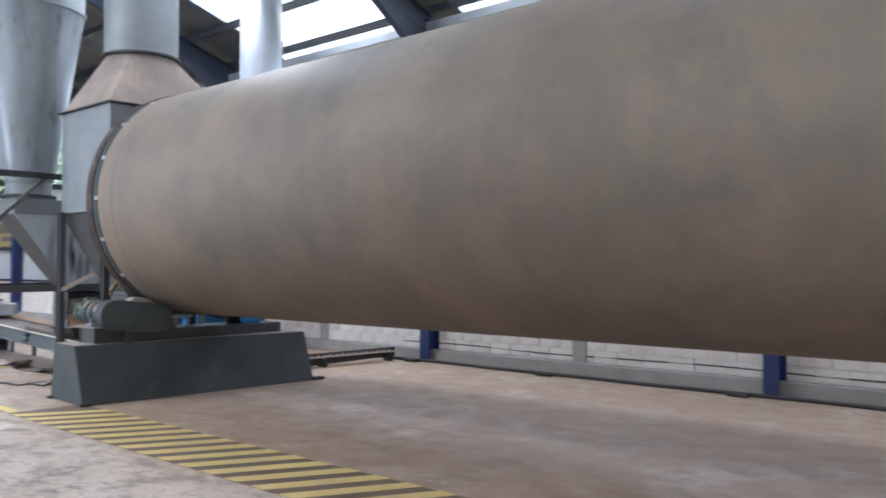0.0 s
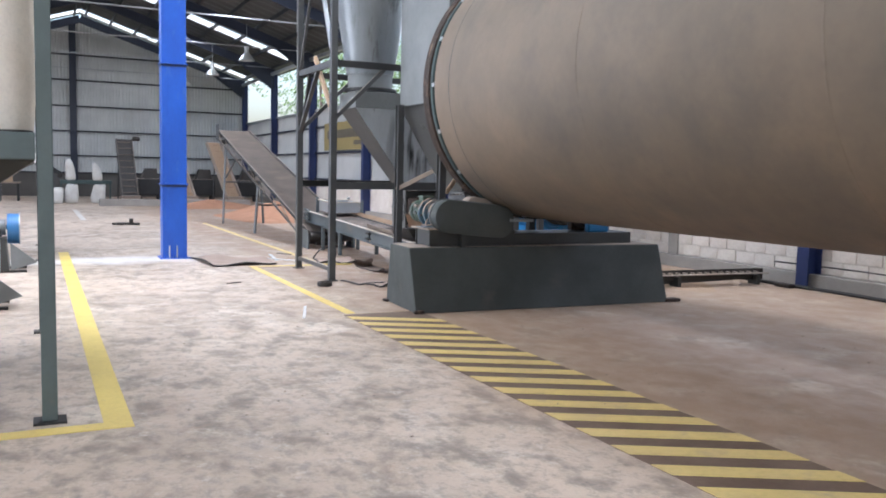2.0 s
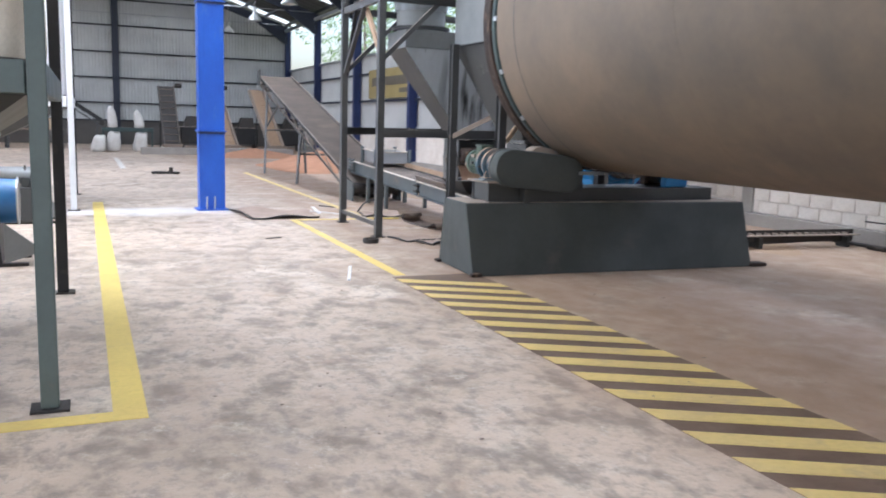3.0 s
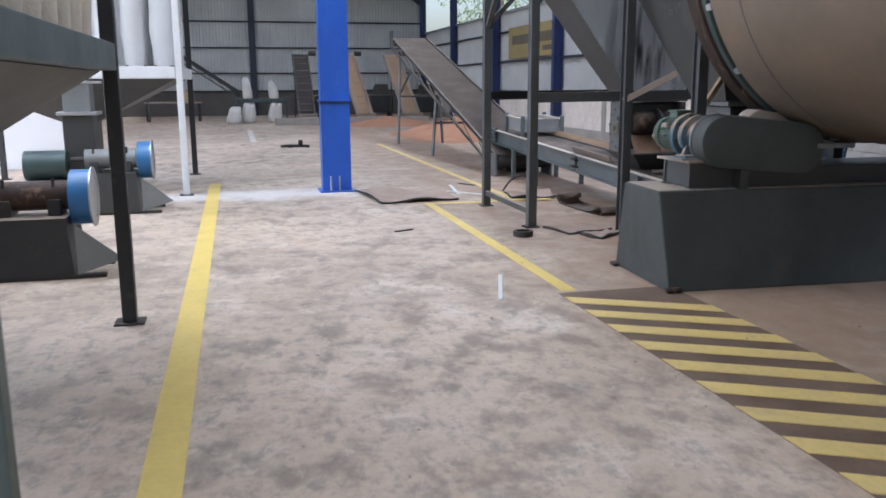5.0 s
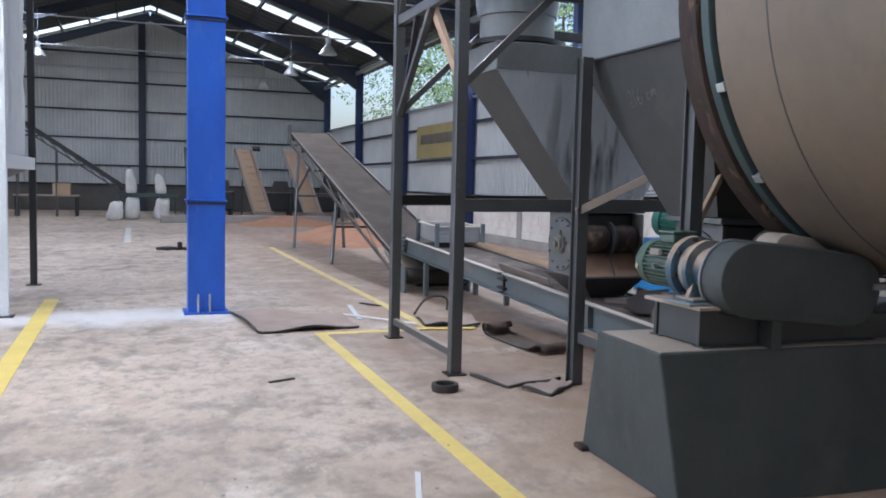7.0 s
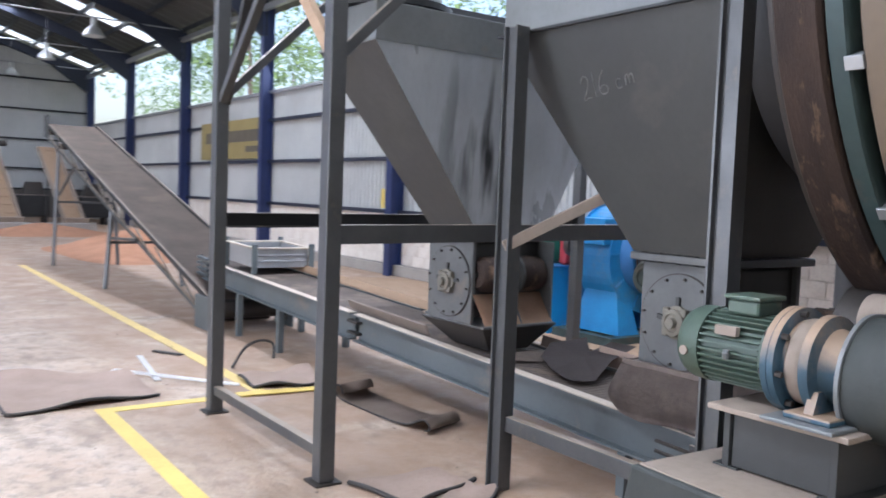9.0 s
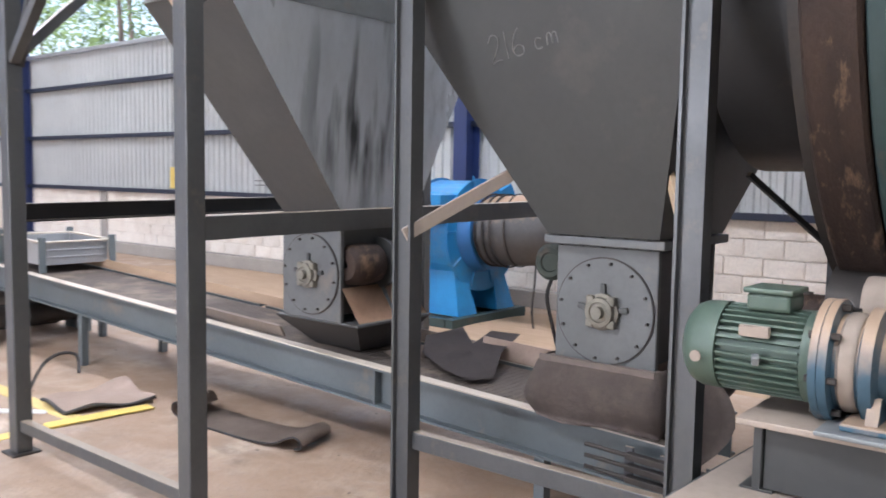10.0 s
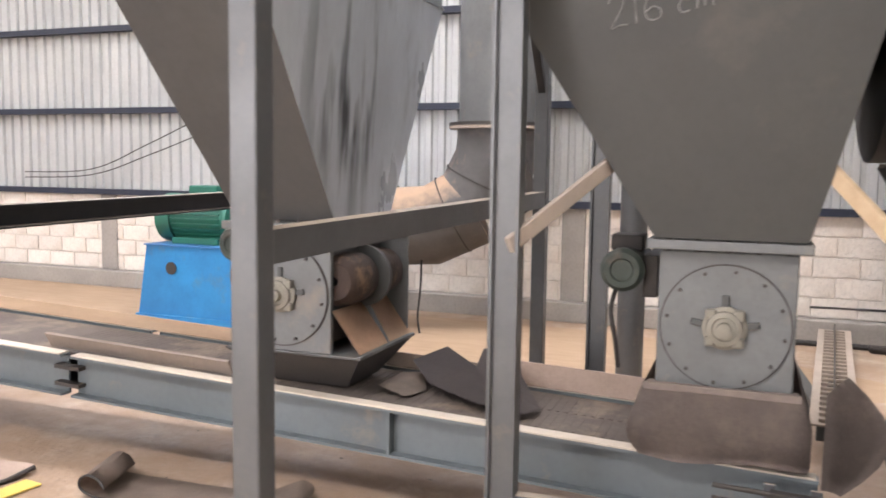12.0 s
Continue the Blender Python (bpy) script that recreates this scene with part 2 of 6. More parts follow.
M["roof"] = material("roof_sheet", (0.115, 0.12, 0.12), 0.55, 0.2, (0.085, 0.09, 0.09), 0.7, 0.8, 20, 0.25, 0.08)
M["skylight"] = translucent("skylight_sheet", (0.86, 0.90, 0.84))
M["blue"] = material("blue_column_paint", (0.020, 0.105, 0.50), 0.40, 0, (0.014, 0.072, 0.38), 1.6, 0.9, 30, 0.25, 0.1,
                     stain=(0.06, 0.14, 0.42), stain_scale=4.0, stain_lo=0.58, stain_hi=0.75, stretch=(1.5, 1.5, 0.6))
M["navy"] = material("dark_blue_steel_paint", (0.020, 0.036, 0.125), 0.45, 0, (0.015, 0.026, 0.08), 2.0, 0.7, 30, 0.2, 0.06)
M["rafter"] = material("dark_rafter_paint", (0.016, 0.022, 0.042), 0.5, 0, (0.018, 0.024, 0.044), 2.0, 0.7, 30, 0.2, 0.06)
M["purlin"] = material("dark_purlin_steel", (0.028, 0.031, 0.038), 0.5, 0.2, (0.019, 0.022, 0.026), 2.0, 0.7, 30, 0.2, 0.06)
M["drum"] = material("dusty_drum_steel", (0.204, 0.153, 0.106), 0.62, 0.15, (0.132, 0.109, 0.086), 0.9, 0.9, 14, 0.2, 0.12,
                     stain=(0.092, 0.084, 0.077), stain_scale=0.8, stain_lo=0.52, stain_hi=0.82)
M["rust"] = material("rusty_tyre", (0.056, 0.034, 0.025), 0.65, 0.4, (0.026, 0.019, 0.017), 4.0, 0.9, 60, 0.5, 0.5,
                     stain=(0.20, 0.128, 0.080), stain_scale=6.0, stain_lo=0.55, stain_hi=0.66, stretch=(1, 2.2, 0.7))
M["teal"] = material("teal_grey_paint", (0.041, 0.071, 0.071), 0.5, 0.1, (0.026, 0.045, 0.045), 3.0, 0.8, 30, 0.3, 0.15,
                     stain=(0.120, 0.090, 0.068), stain_scale=4.0, stain_lo=0.6, stain_hi=0.8)
M["grey"] = material("grey_machine_paint", (0.055, 0.057, 0.0545), 0.5, 0.1, (0.042, 0.043, 0.042), 1.2, 0.8, 26, 0.22, 0.1,
                     stain=(0.104, 0.092, 0.079), stain_scale=1.6, stain_lo=0.58, stain_hi=0.85)
M["grey_soot"] = material("sooty_grey_paint", (0.24, 0.262, 0.28), 0.34, 0.25, (0.15, 0.162, 0.17), 1.5, 0.8, 26, 0.2, 0.1,
                          stain=(0.055, 0.058, 0.06), stain_scale=1.7, stain_lo=0.56, stain_hi=0.68, stretch=(2.6, 2.6, 0.55))
M["grey_light"] = material("pale_grey_paint", (0.207, 0.219, 0.223), 0.48, 0.1, (0.161, 0.170, 0.172), 2.0, 0.8, 30, 0.25, 0.1,
                           stain=(0.248, 0.202, 0.156), stain_scale=3.0, stain_lo=0.6, stain_hi=0.82)
M["valve_grey"] = material("worn_valve_paint", (0.128, 0.133, 0.132), 0.5, 0.1, (0.095, 0.098, 0.097), 2.6, 0.9, 30, 0.3, 0.15,
                           stain=(0.21, 0.165, 0.125), stain_scale=3.5, stain_lo=0.57, stain_hi=0.8)
# darker copy of the hopper paint, for sides that lie in shade
M["hopper_shaded"] = material("shaded_hopper_paint", (0.077, 0.075, 0.072), 0.7, 0.05, (0.058, 0.056, 0.055), 1.4, 0.9, 26, 0.25, 0.12,
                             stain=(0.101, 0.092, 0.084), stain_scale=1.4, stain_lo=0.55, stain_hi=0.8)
M["grey_dusty"] = material("dust_covered_steel", (0.36, 0.29, 0.235), 0.85, 0, (0.25, 0.21, 0.18), 1.6, 0.8, 30, 0.3, 0.2)
M["green_grey"] = material("green_grey_post_paint", (0.101, 0.130, 0.123), 0.45, 0.05, (0.079, 0.101, 0.097), 3.0, 0.7, 40, 0.2, 0.08,
                           stain=(0.176, 0.154, 0.132), stain_scale=5.0, stain_lo=0.62, stain_hi=0.85)
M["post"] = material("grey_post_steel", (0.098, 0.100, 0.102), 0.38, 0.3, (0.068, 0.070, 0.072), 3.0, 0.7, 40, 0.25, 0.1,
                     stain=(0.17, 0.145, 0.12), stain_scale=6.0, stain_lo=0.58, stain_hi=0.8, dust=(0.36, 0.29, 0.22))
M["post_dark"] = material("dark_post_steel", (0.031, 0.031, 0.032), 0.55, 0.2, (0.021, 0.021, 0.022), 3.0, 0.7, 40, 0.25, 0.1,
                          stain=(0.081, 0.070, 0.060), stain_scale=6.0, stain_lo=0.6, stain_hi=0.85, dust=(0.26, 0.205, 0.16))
M["foundation"] = material("painted_foundation", (0.056, 0.063, 0.060), 0.7, 0, (0.031, 0.037, 0.035), 1.5, 0.8, 30, 0.3, 0.25,
                           stain=(0.102, 0.085, 0.072), stain_scale=1.8, stain_lo=0.6, stain_hi=0.88)
M["motor_green"] = material("green_motor_paint", (0.078, 0.118, 0.088), 0.45, 0.1, (0.058, 0.088, 0.068), 4.0, 0.7, 40, 0.25, 0.1,
                            stain=(0.26, 0.20, 0.145), stain_scale=5.0, stain_lo=0.56, stain_hi=0.8)
M["gear_dusty"] = material("dusty_blue_gearbox", (0.05, 0.115, 0.165), 0.5, 0.1, (0.04, 0.08, 0.11), 6.0, 0.9, 40, 0.35, 0.2,
                           stain=(0.33, 0.24, 0.17), stain_scale=5.0, stain_lo=0.56, stain_hi=0.72, dust=(0.40, 0.28, 0.19), dust_lo=0.0, dust_hi=0.5)
M["green_bright"] = material("bright_green_paint", (0.014, 0.145, 0.10), 0.4, 0.05, (0.010, 0.10, 0.07), 4.0, 0.7, 40, 0.2, 0.08)
M["cyan"] = material("sky_blue_paint", (0.016, 0.235, 0.52), 0.4, 0.05, (0.012, 0.15, 0.36), 1.8, 0.9, 30, 0.25, 0.08,
                     stain=(0.13, 0.17, 0.20), stain_scale=2.4, stain_lo=0.55, stain_hi=0.75)
M["guard_blue"] = material("blue_guard_paint", (0.03, 0.16, 0.38), 0.45, 0, (0.03, 0.12, 0.30), 4.0, 0.7, 30, 0.2, 0.08)
M["red"] = material("red_paint", (0.42, 0.035, 0.05), 0.45, 0, None, 4.0, 0.5, 30, 0.2, 0.08)
M["rubber"] = material("black_rubber", (0.030, 0.027, 0.026), 0.7, 0, (0.05, 0.043, 0.038), 4.0, 0.8, 50, 0.3, 0.2)
M["belt"] = material("dusty_belt", (0.235, 0.188, 0.153), 0.85, 0, (0.165, 0.132, 0.11), 2.0, 0.8, 50, 0.3, 0.25,
                     stain=(0.33, 0.25, 0.19), stain_scale=1.5, stain_lo=0.55, stain_hi=0.8)
M["skirt"] = material("brown_rubber_skirt", (0.165, 0.128, 0.110), 0.8, 0, (0.10, 0.080, 0.072), 3.0, 0.9, 40, 0.4, 0.4,
                      stain=(0.27, 0.21, 0.17), stain_scale=2.5, stain_lo=0.55, stain_hi=0.75)
M["mat_dusty"] = material("dusty_mat_rubber", (0.36, 0.265, 0.215), 0.85, 0, (0.27, 0.20, 0.16), 3.0, 0.8, 50, 0.3, 0.25)
M["plywood"] = material("dusty_plywood", (0.42, 0.29, 0.19), 0.75, 0, (0.34, 0.23, 0.15), 3.0, 0.8, 40, 0.25, 0.15, stretch=(6, 1, 6))
M["pine"] = material("raw_timber", (0.50, 0.37, 0.24), 0.7, 0, (0.42, 0.30, 0.19), 3.0, 0.8, 40, 0.25, 0.15, stretch=(6, 1, 6))
M["rail_edge"] = material("worn_steel_edge", (0.60, 0.53, 0.44), 0.6, 0.1, (0.46, 0.40, 0.33), 5.0, 0.8, 50, 0.3, 0.1)
# white stands in for strong daylight falling on the steel
M["daylit_steel"] = material("daylit_steel_paint", (0.76, 0.77, 0.78), 0.4, 0.1, (0.66, 0.67, 0.68), 3.0, 0.6, 30, 0.2, 0.06)
M["scrap_dark"] = material("dark_scrap_rubber", (0.070, 0.056, 0.054), 0.8, 0, (0.10, 0.08, 0.073), 4.0, 0.8, 50, 0.3, 0.2)
M["cast_tan"] = material("dusty_cast_bearing", (0.215, 0.198, 0.158), 0.65, 0.15, (0.14, 0.13, 0.11), 6.0, 0.9, 40, 0.3, 0.2)
M["chute_dust"] = material("chute_brown_dust", (0.50, 0.32, 0.21), 0.85, 0, (0.38, 0.25, 0.165), 4.0, 0.9, 40, 0.3, 0.2)
M["elbow_dust"] = material("dust_topped_duct_steel", (0.105, 0.100, 0.098), 0.5, 0.2, (0.075, 0.072, 0.07), 2.5, 0.9, 30, 0.3, 0.12,
                           stain=(0.17, 0.14, 0.12), stain_scale=3.0, stain_lo=0.58, stain_hi=0.8, dust=(0.44, 0.29, 0.19), dust_lo=0.25, dust_hi=0.75)
M["belt_dark"] = material("dark_ribbed_belt", (0.105, 0.082, 0.068), 0.85, 0, (0.07, 0.055, 0.047), 3.0, 0.8, 50, 0.3, 0.3,
                          stain=(0.27, 0.20, 0.15), stain_scale=2.2, stain_lo=0.50, stain_hi=0.72)
M["motor_dark"] = material("grimy_green_motor", (0.060, 0.078, 0.064), 0.55, 0.1, (0.038, 0.048, 0.042), 6.0, 0.8, 40, 0.35, 0.2,
                           stain=(0.12, 0.095, 0.075), stain_scale=8.0, stain_lo=0.55, stain_hi=0.75)
M["curl"] = material("dusty_belt_offcut", (0.29, 0.225, 0.185), 0.85, 0, (0.21, 0.16, 0.13), 3.0, 0.8, 50, 0.3, 0.25)
M["hopper_lit_soot"] = soot_material()
M["beam"] = material("blue_grey_channel_paint", (0.125, 0.147, 0.155), 0.45, 0.1, (0.095, 0.112, 0.118), 1.5, 0.9, 30, 0.25, 0.08,
                     stain=(0.24, 0.19, 0.145), stain_scale=3.0, stain_lo=0.58, stain_hi=0.78)
M["galv"] = material("galvanised_steel", (0.46, 0.48, 0.50), 0.38, 0.7, (0.38, 0.40, 0.42), 2.0, 0.7, 30, 0.2, 0.06)
M["fabric_cream"] = material("dusty_cream_filter_cloth", (0.74, 0.67, 0.57), 0.95, 0, (0.62, 0.53, 0.43), 3.0, 0.8, 60, 0.3, 0.4,
                             stain=(0.42, 0.28, 0.19), stain_scale=2.5, stain_lo=0.6, stain_hi=0.8)
M["fabric_white"] = translucent("white_filter_cloth", (0.92, 0.92, 0.92), 0.5)
M["sack"] = material("woven_white_sack", (0.66, 0.65, 0.62), 0.85, 0, (0.52, 0.49, 0.45), 4.0, 0.8, 60, 0.3, 0.3)
M["chalk"] = material("chalk", (0.18, 0.18, 0.174), 0.95, 0, (0.09, 0.09, 0.086), 30.0, 0.9, 90, 0.5, 0.0)
M["banner_yellow"] = material("yellow_banner", (0.31, 0.25, 0.10), 0.6, 0, None, 1.5, 0.4, 40, 0.2, 0.05)
M["banner_dark"] = material("banner_print", (0.115, 0.10, 0.075), 0.6, 0, None, 3.0, 0.4, 40, 0.2, 0.05)
M["dark_metal"] = material("dark_oily_metal", (0.045, 0.042, 0.040), 0.55, 0.5, (0.07, 0.055, 0.045), 4.0, 0.7, 40, 0.3, 0.2)
M["lamp_metal"] = material("lamp_reflector", (0.60, 0.62, 0.62), 0.4, 0.5, None, 4.0, 0.4, 40, 0.2, 0.05)
M["foliage"] = material("far_foliage", (0.12, 0.19, 0.07), 0.9, 0, (0.07, 0.12, 0.04), 0.6, 0.9, 5, 0.5, 0.3)
M["grass"] = material("outside_ground", (0.16, 0.14, 0.09), 0.95, 0, (0.08, 0.12, 0.04), 0.15, 0.9, 3, 0.4, 0.3)


# ---- building blocks ----
def thing(name, base, label, category, group="", kind=""):
    ob = new(name)
    ob.empty_display_size = 0.2
    ob.location = base
    return tagged(ob, label, category, group, kind)


def part(name, bm, mat, parent=None, label="", smooth=False, kind=""):
    """Links bm (in world coordinates) as one mesh object under a thing or a part."""
    me = bpy.data.meshes.new(name)
    bm.to_mesh(me)
    bm.free()
    me.materials.append(M[mat] if isinstance(mat, str) else mat)
    if smooth:
        me.polygons.foreach_set("use_smooth", [True] * len(me.polygons))
        if smooth == "auto":
            me.set_sharp_from_angle(angle=radians(40))
    ob = new(name, me)
    if parent is not None:
        ob.parent = parent
        if parent.type == 'EMPTY':
            ob.matrix_parent_inverse = Matrix.Translation(-Vector(parent.location))
    return tagged(ob, label, "", "", kind)


def structure(name, bm, mat, label, smooth=False):
    ob = part(name, bm, mat, None, label, smooth)
    return tagged(ob, label, "structure", "", "structure")


def xf(bm, verts, m):
    bmesh.ops.transform(bm, matrix=m, verts=verts)


def box(bm, lo, hi, bevel=0.0, m=None):
    r = bmesh.ops.create_cube(bm, size=1.0)
    v = r["verts"]
    c = [(a + b) / 2 for a, b in zip(lo, hi)]
    s = [b - a for a, b in zip(lo, hi)]
    xf(bm, v, Matrix.Translation(c) @ Matrix.Diagonal((*s, 1)))
    if bevel > 0:
        es = list({e for q in v for e in q.link_edges})
        out = bmesh.ops.bevel(bm, geom=es, offset=bevel, segments=2, affect='EDGES', profile=0.5)
        v = list({q for f in out["faces"] for q in f.verts} | {q for q in v if q.is_valid})
    if m is not None:
        xf(bm, v, m)
    return bm


def Box(lo, hi, bevel=0.0, m=None):
    return box(bmesh.new(), lo, hi, bevel, m)


def cyl(bm, a, b, ra, rb=None, seg=24, caps=True):
    a, b = Vector(a), Vector(b)
    rb = ra if rb is None else rb
    d = b - a
    r = bmesh.ops.create_cone(bm, cap_ends=caps, cap_tris=False, segments=seg, radius1=ra, radius2=rb, depth=d.length)
    xf(bm, r["verts"], Matrix.Translation((a + b) / 2) @ d.to_track_quat('Z', 'Y').to_matrix().to_4x4())
    return bm


def Cyl(a, b, ra, rb=None, seg=24, caps=True):
    return cyl(bmesh.new(), a, b, ra, rb, seg, caps)


def bar(bm, a, b, w, h=None, bevel=0.004, roll=0.0):
    """A square or flat bar from a to b."""
    a, b = Vector(a), Vector(b)
    h = w if h is None else h
    d = b - a
    q = d.to_track_quat('Z', 'Y').to_matrix().to_4x4()
    L = d.length
    return box(bm, (-w / 2, -h / 2, 0), (w / 2, h / 2, L), bevel, Matrix.Translation(a) @ q @ pose(0, 0, 0, 0, 0, roll))


def Bar(a, b, w, h=None, bevel=0.004, roll=0.0):
    return bar(bmesh.new(), a, b, w, h, bevel, roll)


def hull(bm, lower, upper, thick=0.0):
    """A solid between two rings of four points."""
    v = [bm.verts.new(p) for p in (*lower, *upper)]
    n = len(lower)
    for i in range(n):
        j = (i + 1) % n
        bm.faces.new((v[i], v[j], v[n + j], v[n + i]))
    bm.faces.new(list(reversed(v[:n])))
    bm.faces.new(v[n:])
    bmesh.ops.recalc_face_normals(bm, faces=bm.faces[:])
    return bm


def rect(x0, x1, y0, y1, z):
    return [(x0, y0, z), (x1, y0, z), (x1, y1, z), (x0, y1, z)]


def lathe(bm, prof, origin, axis, seg=64):
    """Turns (along, radius) points round an axis through origin."""
    q = Vector(axis).to_track_quat('Z', 'Y').to_matrix().to_4x4()
    mm = Matrix.Translation(origin) @ q
    rings = []
    for h, r in prof:
        rings.append([bm.verts.new(mm @ Vector((r * math.cos(2 * math.pi * k / seg), r * math.sin(2 * math.pi * k / seg), h))) for k in range(seg)])
    for a, b in zip(rings, rings[1:]):
        for k in range(seg):
            j = (k + 1) % seg
            bm.faces.new((a[k], a[j], b[j], b[k]))
    return bm


def tube(bm, pts, r, seg=12, smooth_steps=0):
    """A round pipe or cable along points."""
    P = [Vector(p) for p in pts]
    if smooth_steps:
        Q = []
        for i in range(len(P) - 1):
            p0, p1, p2, p3 = P[max(i - 1, 0)], P[i], P[i + 1], P[min(i + 2, len(P) - 1)]
            for s in range(smooth_steps):
                t = s / smooth_steps
                Q.append(0.5 * ((2 * p1) + (p2 - p0) * t + (2 * p0 - 5 * p1 + 4 * p2 - p3) * t * t + (3 * p1 - p0 - 3 * p2 + p3) * t ** 3))
        P = Q + [P[-1]]
    rings, up = [], Vector((0.13, 0.21, 0.97))
    for i, p in enumerate(P):
        d = (P[min(i + 1, len(P) - 1)] - P[max(i - 1, 0)]).normalized()
        u = d.cross(up).normalized()
        w = u.cross(d)
        rr = r[i] if isinstance(r, (list, tuple)) else r
        rings.append([bm.verts.new(p + rr * (math.cos(2 * math.pi * k / seg) * u + math.sin(2 * math.pi * k / seg) * w)) for k in range(seg)])
    for a, b in zip(rings, rings[1:]):
        for k in range(seg):
            j = (k + 1) % seg
            bm.faces.new((a[k], a[j], b[j], b[k]))
    bm.faces.new(list(reversed(rings[0])))
    bm.faces.new(rings[-1])
    bmesh.ops.recalc_face_normals(bm, faces=bm.faces[:])
    return bm


def hbeam(bm, a, b, w, h, t=0.012, roll=0.0):
    """An H section from a to b: flanges w wide, h deep."""
    a, b = Vector(a), Vector(b)
    d = b - a
    mm = Matrix.Translation(a) @ d.to_track_quat('Z', 'Y').to_matrix().to_4x4() @ pose(0, 0, 0, 0, 0, roll)
    L = d.length
    for lo, hi in (((-w / 2, -h / 2, 0), (w / 2, -h / 2 + t, L)), ((-w / 2, h / 2 - t, 0), (w / 2, h / 2, L)),
                   ((-t / 2, -h / 2 + t, 0), (t / 2, h / 2 - t, L))):
        box(bm, lo, hi, 0.0, mm)
    return bm


# ---- the hall ----
X_E, X_W, Y_N, Y_S = 6.45, -9.65, 36.5, -16.0
RIDGE_X, RIDGE_Z, FALL = -1.6, 8.85, 0.33
BAYS = [0.25 + 6 * k for k in range(-2, 7)]


def roof_z(x):
    return RIDGE_Z - FALL * abs(x - RIDGE_X)


structure("floor", Box((X_W - 0.2, Y_S - 0.2, -0.25), (X_E + 0.2, Y_N + 0.2, 0.0)), "concrete", "worn beige concrete hall floor with dark scuffs")
bm = bmesh.new()
for lo, hi in (((-400, -400), (400, Y_S - 0.2)), ((-400, Y_N + 0.2), (400, 400)), ((-400, Y_S - 0.2), (X_W - 0.2, Y_N + 0.2)), ((X_E + 0.2, Y_S - 0.2), (400, Y_N + 0.2))):
    v = [bm.verts.new((x, y, -0.12)) for x, y in ((lo[0], lo[1]), (hi[0], lo[1]), (hi[0], hi[1]), (lo[0], hi[1]))]
    bm.faces.new(v)
structure("ground", bm, "grass", "bare and grassy ground outside the hall")


def corrugated(name, p0, along, length, z0, z1, label, out, pitch=0.15, depth=0.036, top=None):
    """A ribbed sheet wall; top(s) gives the height of its upper edge."""
    bm = bmesh.new()
    along, out = Vector(along), Vector(out)
    prof = ((0.0, 0.0), (0.42, 0.0), (0.58, 1.0), (0.90, 1.0))
    cols = []
    k = 0
    while k * pitch < length:
        for f, h in prof:
            s = min((k + f) * pitch, length)
            p = Vector(p0) + along * s + out * depth * h
            zt = z1 if top is None else top(s)
            cols.append((bm.verts.new((p.x, p.y, z0)), bm.verts.new((p.x, p.y, zt)), bm.verts.new((p.x + out.x * 0.01, p.y + out.y * 0.01, zt))))
        k += 1
    for a, b in zip(cols, cols[1:]):
        bm.faces.new((a[0], b[0], b[1], a[1]))
        bm.faces.new((a[1], b[1], b[2], a[2]))
    return structure(name, bm, "cladding", label)


wall_east = structure("wall_east", Box((X_E, Y_S, 0), (X_E + 0.18, Y_N, 1.16)), "mortar", "low whitewashed concrete-block wall under steel cladding")
for ya, yb in ((Y_S, 5.4), (9.6, Y_N)):
    structure("wall_west", Box((X_W - 0.18, ya, 0), (X_W, yb, 1.16)), "block", "low whitewashed block wall beside the side door")
structure("wall_north", Box((X_W - 0.18, Y_N, 0), (X_E + 0.18, Y_N + 0.18, 1.12)), "dark_cement", "dark cement base wall under the gable cladding")
# south end is unseen; its gap is added to let light in
structure("wall_south", Box((X_W - 0.18, Y_S - 0.18, 0), (-8.0, Y_S, 1.12)), "dark_cement", "dark cement base wall")
structure("wall_south", Box((-1.2, Y_S - 0.18, 0), (X_E + 0.18, Y_S, 1.12)), "dark_cement", "dark cement base wall")
corrugated("cladding_east", (X_E + 0.02, Y_S, 0), (0, 1, 0), Y_N - Y_S, 1.16, 3.86, "ribbed grey steel wall cladding with light streaks", (1, 0, 0))
for ya, yb in ((Y_S, 5.4), (9.6, Y_N)):
    corrugated("cladding_west", (X_W - 0.02, ya, 0), (0, 1, 0), yb - ya, 1.16, 3.86, "ribbed grey steel wall cladding", (-1, 0, 0))
corrugated("cladding_north", (X_W, Y_N + 0.02, 0), (1, 0, 0), X_E - X_W, 1.12, 6, "ribbed grey steel gable cladding", (0, 1, 0), top=lambda s: roof_z(X_W + s) - 0.32)
for xa, xb, za in ((X_W, -8.0, 1.12), (-8.0, -1.2, 4.7), (-1.2, X_E, 1.12)):
    corrugated("cladding_south", (xa, Y_S - 0.02, 0), (1, 0, 0), xb - xa, za, 6, "ribbed grey steel gable cladding round an added opening", (0, -1, 0), top=lambda s, xa=xa: roof_z(xa + s) - 0.05)

for z in (1.19, 2.2, 3.2, 3.88):
    structure("wall_rail_east", Box((X_E - 0.09, Y_S, z - 0.035), (X_E + 0.015, Y_N, z + 0.035)), "rafter" if z < 3.7 else "galv", "dark blue horizontal wall rail")
    for ya, yb in ((Y_S, 5.4), (9.6, Y_N)):
        structure("wall_rail_west", Box((X_W - 0.015, ya, z - 0.035), (X_W + 0.09, yb, z + 0.035)), "rafter", "dark blue horizontal wall rail")
